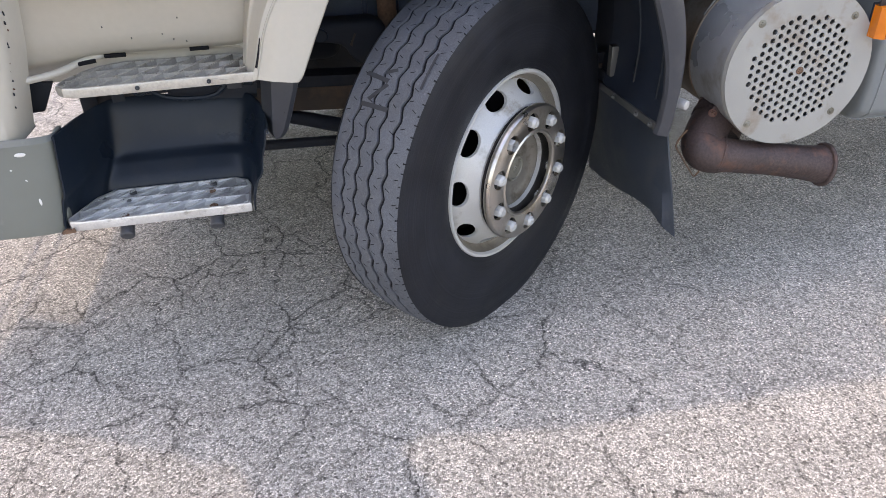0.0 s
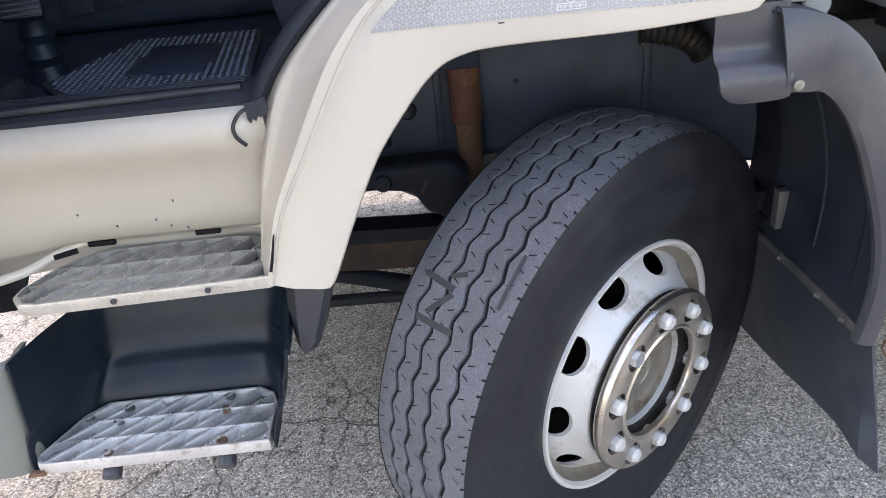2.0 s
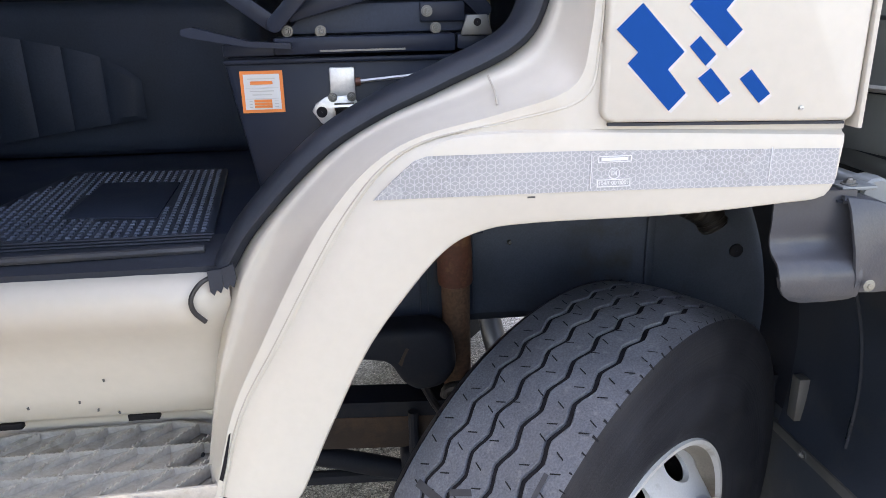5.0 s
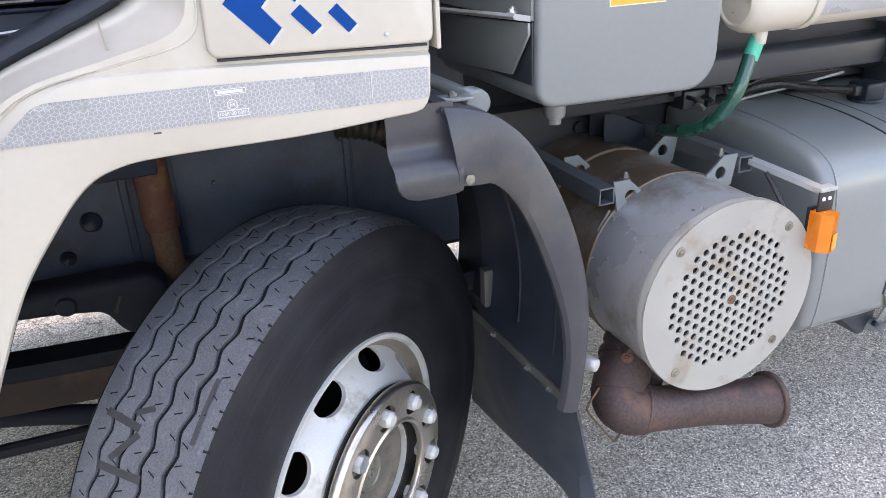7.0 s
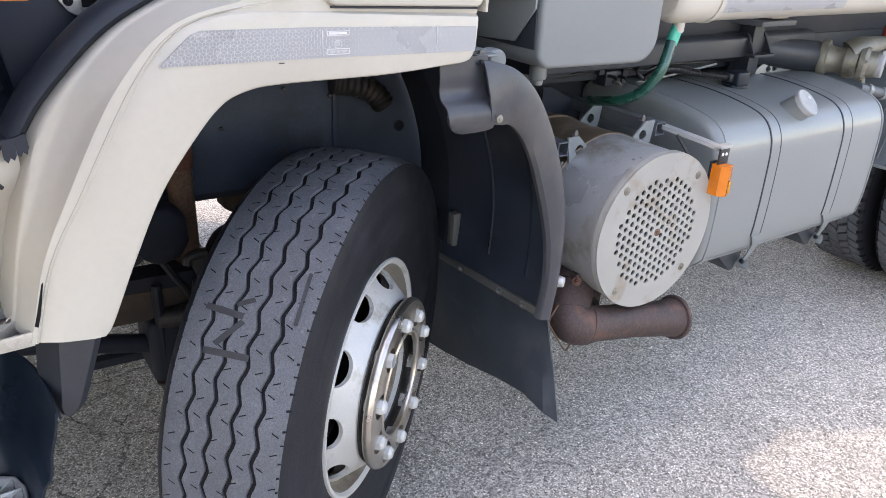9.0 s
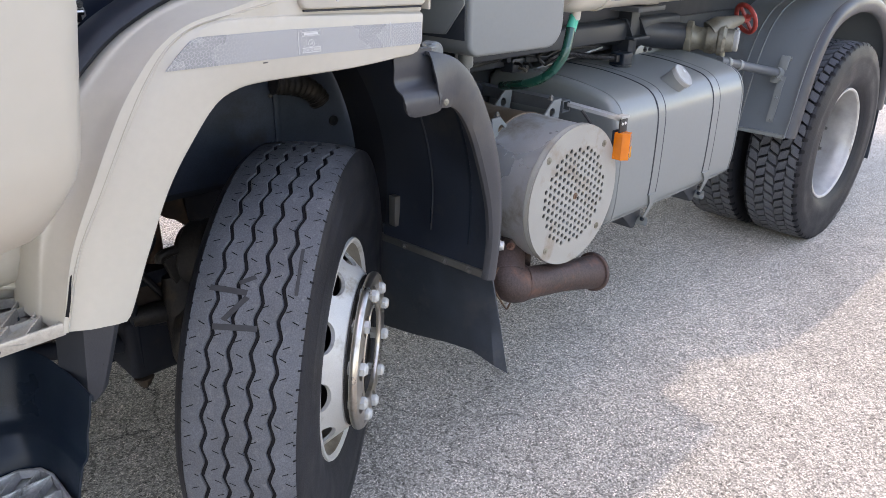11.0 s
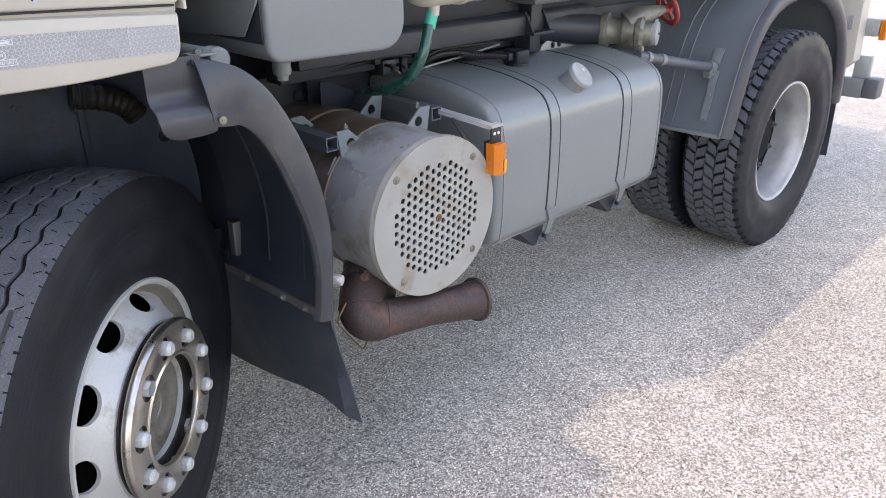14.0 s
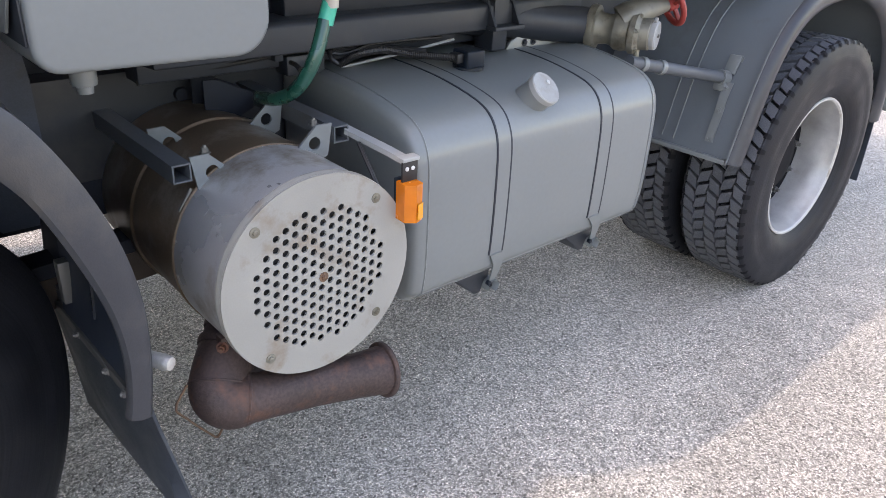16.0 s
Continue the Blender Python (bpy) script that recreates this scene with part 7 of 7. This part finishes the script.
valve = part("drain_valve", lathe([(0.050, -0.012), (0.070, -0.010), (0.072, 0.0), (0.070, 0.014), (0.056, 0.018), (0.050, 0.026), (0.047, 0.050), (0.050, 0.066), (0.060, 0.078), (0.062, 0.100), (0.058, 0.122), (0.060, 0.126), (0.066, 0.128), (0.066, 0.146), (0.058, 0.150), (0.050, 0.158), (0.048, 0.186), (0.044, 0.190), (0.001, 0.190)], 32, m=VM), BRASS, truck, "weathered bronze drain valve with a red handwheel")
part("valve_face", lathe([(0.043, 0.188), (0.045, 0.192), (0.045, 0.205), (0.041, 0.209), (0.001, 0.209)], 24, m=VM), GREYPALE, valve, "pale round cover plate")
part("face_pin", lathe([(0.006, 0.208), (0.005, 0.214), (0.001, 0.215)], 10, m=VM), DULLBOLT, valve)
for k in range(6):
    a = radians(60 * k + 15)
    part("flange_bolt", hexbolt(VM @ Vector((0.058 * math.cos(a), 0.146, 0.058 * math.sin(a))), VM.to_3x3() @ Vector((0, 1, 0)), 0.007, 0.008), BRASS, valve)
part("valve_bonnet", tube([(2.065, 0.225, 1.15), (2.09, 0.205, 1.172), (2.13, 0.185, 1.188), (2.20, 0.160, 1.202)], [0.055, 0.050, 0.034, 0.018], 18, n=14), BRASS, valve, "bronze bonnet under the handwheel")
part("face_ear", box(-0.006, 0.006, -0.004, 0.006, 0.038, 0.056, 0.002, m=VM @ Matrix.Translation((0.012, 0.198, 0))), GREYPALE, valve)
HW = Matrix.Translation((2.222, 0.152, 1.206)) @ Vector((0.80, -0.40, 0.35)).to_track_quat("Y", "Z").to_matrix().to_4x4()
b = lathe([(0.062 + 0.011 * math.cos(a), 0.009 * math.sin(a)) for a in np.linspace(0, 2 * math.pi, 13)], 36, m=HW)
for k in range(4):
    a = math.pi / 2 * k + 0.4
    b = tube([HW @ Vector((0, 0, 0)), HW @ Vector((0.066 * math.cos(a), 0, 0.066 * math.sin(a)))], 0.008, 8, bm=b)
b = lathe([(0.018, -0.02), (0.018, 0.012), (0.001, 0.014)], 14, m=HW, bm=b)
part("handwheel", b, RED, valve, "chipped red handwheel")
part("valve_tap", tube([(2.078, 0.165, 1.075), (2.078, 0.163, 1.05), (2.070, 0.160, 1.035)], 0.009, 8, n=8), BRASS, valve)

# ---- rear mudguard ----
GARC = [(2.492, 0.656), (2.512, 0.72), (2.538, 0.81), (2.575, 0.93), (2.628, 1.045), (2.70, 1.140), (2.81, 1.212), (2.96, 1.252), (3.13, 1.264), (3.30, 1.250), (3.47, 1.202), (3.62, 1.120), (3.74, 1.00), (3.82, 0.86), (3.855, 0.72), (3.865, 0.60)]
ga = smooth_line(GARC, 60)
rear_guard = part("rear_mudguard", loft([[(p[0], y, p[1]) for p in ga] for y in (-0.020, -0.012, 0.18, 0.45, 0.72)], thick=0.005), GUARDSHADE, truck, "grey steel mudguard over the twin rear wheels, its bluish tone standing for shade")
rows = []
for i, p in enumerate(ga):
    c = Vector((3.15, 0.55))
    d = (c - Vector((p[0], p[1]))).normalized()
    rows.append([(p[0] + d.x * o, y, p[1] + d.y * o) for o, y in ((-0.010, -0.018), (-0.008, -0.036), (0.012, -0.050), (0.045, -0.052), (0.068, -0.042), (0.074, -0.020), (0.04, -0.012))])
part("guard_edge", loft(rows, closed=True, caps=True), FENDER, rear_guard, "dark rubber edge strip", sharp=1.0)
part("guard_fold", loft([[(p[0] + 0.004, -0.021, p[1]) for p in ga[:30]], [(p[0] - 0.020, -0.021, p[1]) for p in ga[:30]]][::-1], thick=0.004), GREY, rear_guard)
part("guard_hem", box(2.482, 2.500, -0.01, 0.72, 0.650, 0.668, 0.003), GREY, rear_guard)
for dy in (0.22, 0.27):
    part("pressed_line", tube([(p[0] - 0.003, dy, p[1]) for p in ga[2:30]], 0.003, 6), GREY, rear_guard)
part("support_rod", tube([(2.03, 0.152, 1.043), (2.555, 0.098, 0.938)], 0.020, 16), GREYMID, truck, "grey mudguard support rod")
part("rod_clamp", lathe([(0.021, 0.02), (0.027, 0.02), (0.027, -0.02), (0.021, -0.02)], 18, m=Matrix.Translation((2.545, 0.099, 0.940)) @ Vector((0.525, -0.054, -0.105)).to_track_quat("Y", "Z").to_matrix().to_4x4()), GREY, rear_guard)
part("clamp_plate", box(-0.004, 0.004, -0.022, 0.022, -0.034, 0.034, 0.003, m=pose(2.580, 0.088, 0.985, 0, 24, 0)), GREY, rear_guard)
part("clamp_lug", box(2.528, 2.548, 0.078, 0.120, 0.895, 0.925, 0.004), GREY, rear_guard)
part("clamp_lug_bolt", hexbolt((2.538, 0.078, 0.910), (0, -1, 0), 0.008, 0.008), GREY, rear_guard)
part("rod_cap", lathe([(0.0205, 0.0), (0.019, 0.004), (0.001, 0.005)], 16, m=Matrix.Translation((2.556, 0.098, 0.938)) @ Vector((0.525, -0.054, -0.105)).to_track_quat("Y", "Z").to_matrix().to_4x4()), GREYDARK, rear_guard)
for q in (0.12, 0.30):
    part("rod_ring", lathe([(0.0215, -0.012), (0.0245, -0.010), (0.0245, 0.010), (0.0215, 0.012)], 18, m=Matrix.Translation((2.03 + 0.525 * q, 0.152 - 0.054 * q, 1.043 - 0.105 * q)) @ Vector((0.525, -0.054, -0.105)).to_track_quat("Y", "Z").to_matrix().to_4x4()), GREY, rear_guard)
part("rod_strap", loft([[(x - 0.004, 0.072 + w, z) for x, z in smooth_line([(2.560, 0.925), (2.535, 0.87), (2.530, 0.83), (2.508, 0.755), (2.500, 0.715)], 14)] for w in (-0.016, 0.016)], thick=0.004), GREY, rear_guard, "bent steel strap")
for x, z in ((2.500, 0.725), (2.524, 0.828), (2.598, 1.005)):
    part("guard_bolt", hexbolt((x, 0.072, z), (-1, 0, 0), 0.009, 0.008), GREY, rear_guard)
part("rear_flap", loft([[(3.862, y, 0.66), (3.875, y, 0.50), (3.885, y, 0.28)] for y in (-0.03, 0.35, 0.70)], thick=0.008), FLAP, rear_guard, "black rubber rear flap")

# ---- rear end ----
locker_box = part("rear_locker", prism([(0.055, 0.75), (0.15, 0.66), (0.62, 0.66), (0.62, 1.46), (0.07, 1.46), (0.066, 1.05)], "x", 4.28, 4.40, 0.006), CREAM, truck, "cream steel locker at the tail")
part("locker_hinge", box(4.272, 4.279, 0.10, 0.125, 0.93, 1.01, 0.002), GREYPALE, locker_box)
part("rear_bar", box(4.37, 4.47, 0.0, 2.24, 0.525, 0.642, 0.008), GREY, truck, "grey steel underrun bar across the tail")
part("bar_cap", box(4.365, 4.475, -0.085, -0.001, 0.530, 0.648, 0.010), GREYMID, truck, "grey end cap of the underrun bar")
part("bar_hanger", box(4.402, 4.44, -0.010, 0.082, 0.643, 0.772, 0.004), GREYPALE, truck, "pale steel hanger plate")
part("lamp_arm", box(4.402, 4.46, -0.012, 0.12, 0.885, 0.985, 0.012), GREYPALE, truck, "grey rubber lamp arm")
part("tail_lamp", box(4.40, 4.462, -0.050, -0.013, 0.868, 0.985, 0.008), AMBER, truck, "amber outline marker lamp on a rubber arm")

# ---- tank body above, seen only by its shade ----
rows = []
for x, k in ((0.574, 0.71), (0.66, 0.82), (0.784, 0.889), (0.984, 0.966), (1.30, 1.0), (4.6, 1.0), (4.85, 0.95), (4.95, 0.85)):
    rows.append([(x, 1.065 + 1.20 * k * math.cos(a), 2.03 + 0.56 * k * math.sin(a)) for a in (2 * math.pi * i / 40 for i in range(40))])
part("tank_body", loft(rows, closed=True, caps=True), CREAM, truck, "cream tanker body", sharp=0.9)
part("tank_cradle_beam", box(0.95, 4.8, 0.40, 0.56, 1.201, 1.48, 0.01), GREYDARK, truck)
# ---- far side of the truck, unseen blocks added to close off the light beneath ----
# unseen board added to hold back sky light from the front
part("radiator", box(-1.42, -1.36, 0.72, 2.14, 0.27, 1.110, 0.01), UNDER, truck, "unseen dark board added to keep light from under the cab")
part("far_side_skirt", box(-1.9, -0.52, 2.16, 2.24, 0.26, 1.0, 0.01), UNDER, truck)
part("far_side_tank", box(0.45, 2.3, 1.85, 2.22, 0.50, 1.1, 0.05), GREYDARK, truck, "unseen dark block added on the far side to hold back light")
part("far_mudguard", box(0.30, 0.40, 1.80, 2.24, 0.30, 1.25, 0.01), UNDER, truck)
part("far_front_tyre", lathe([(0.28, -0.14), (0.40, -0.15), (0.52, -0.14), (0.533, -0.12), (0.533, 0.12), (0.52, 0.14), (0.40, 0.15), (0.28, 0.14)], 48, m=pose(-0.30, 2.18, 0.533, 0, 0, 40)), SIDEWALL, truck)
part("far_rear_tyre", lathe([(0.28, -0.30), (0.40, -0.31), (0.52, -0.30), (0.533, -0.28), (0.533, 0.14), (0.52, 0.15), (0.40, 0.15), (0.28, 0.14)], 48, m=pose(3.125, 2.06, 0.533)), SIDEWALL, truck)
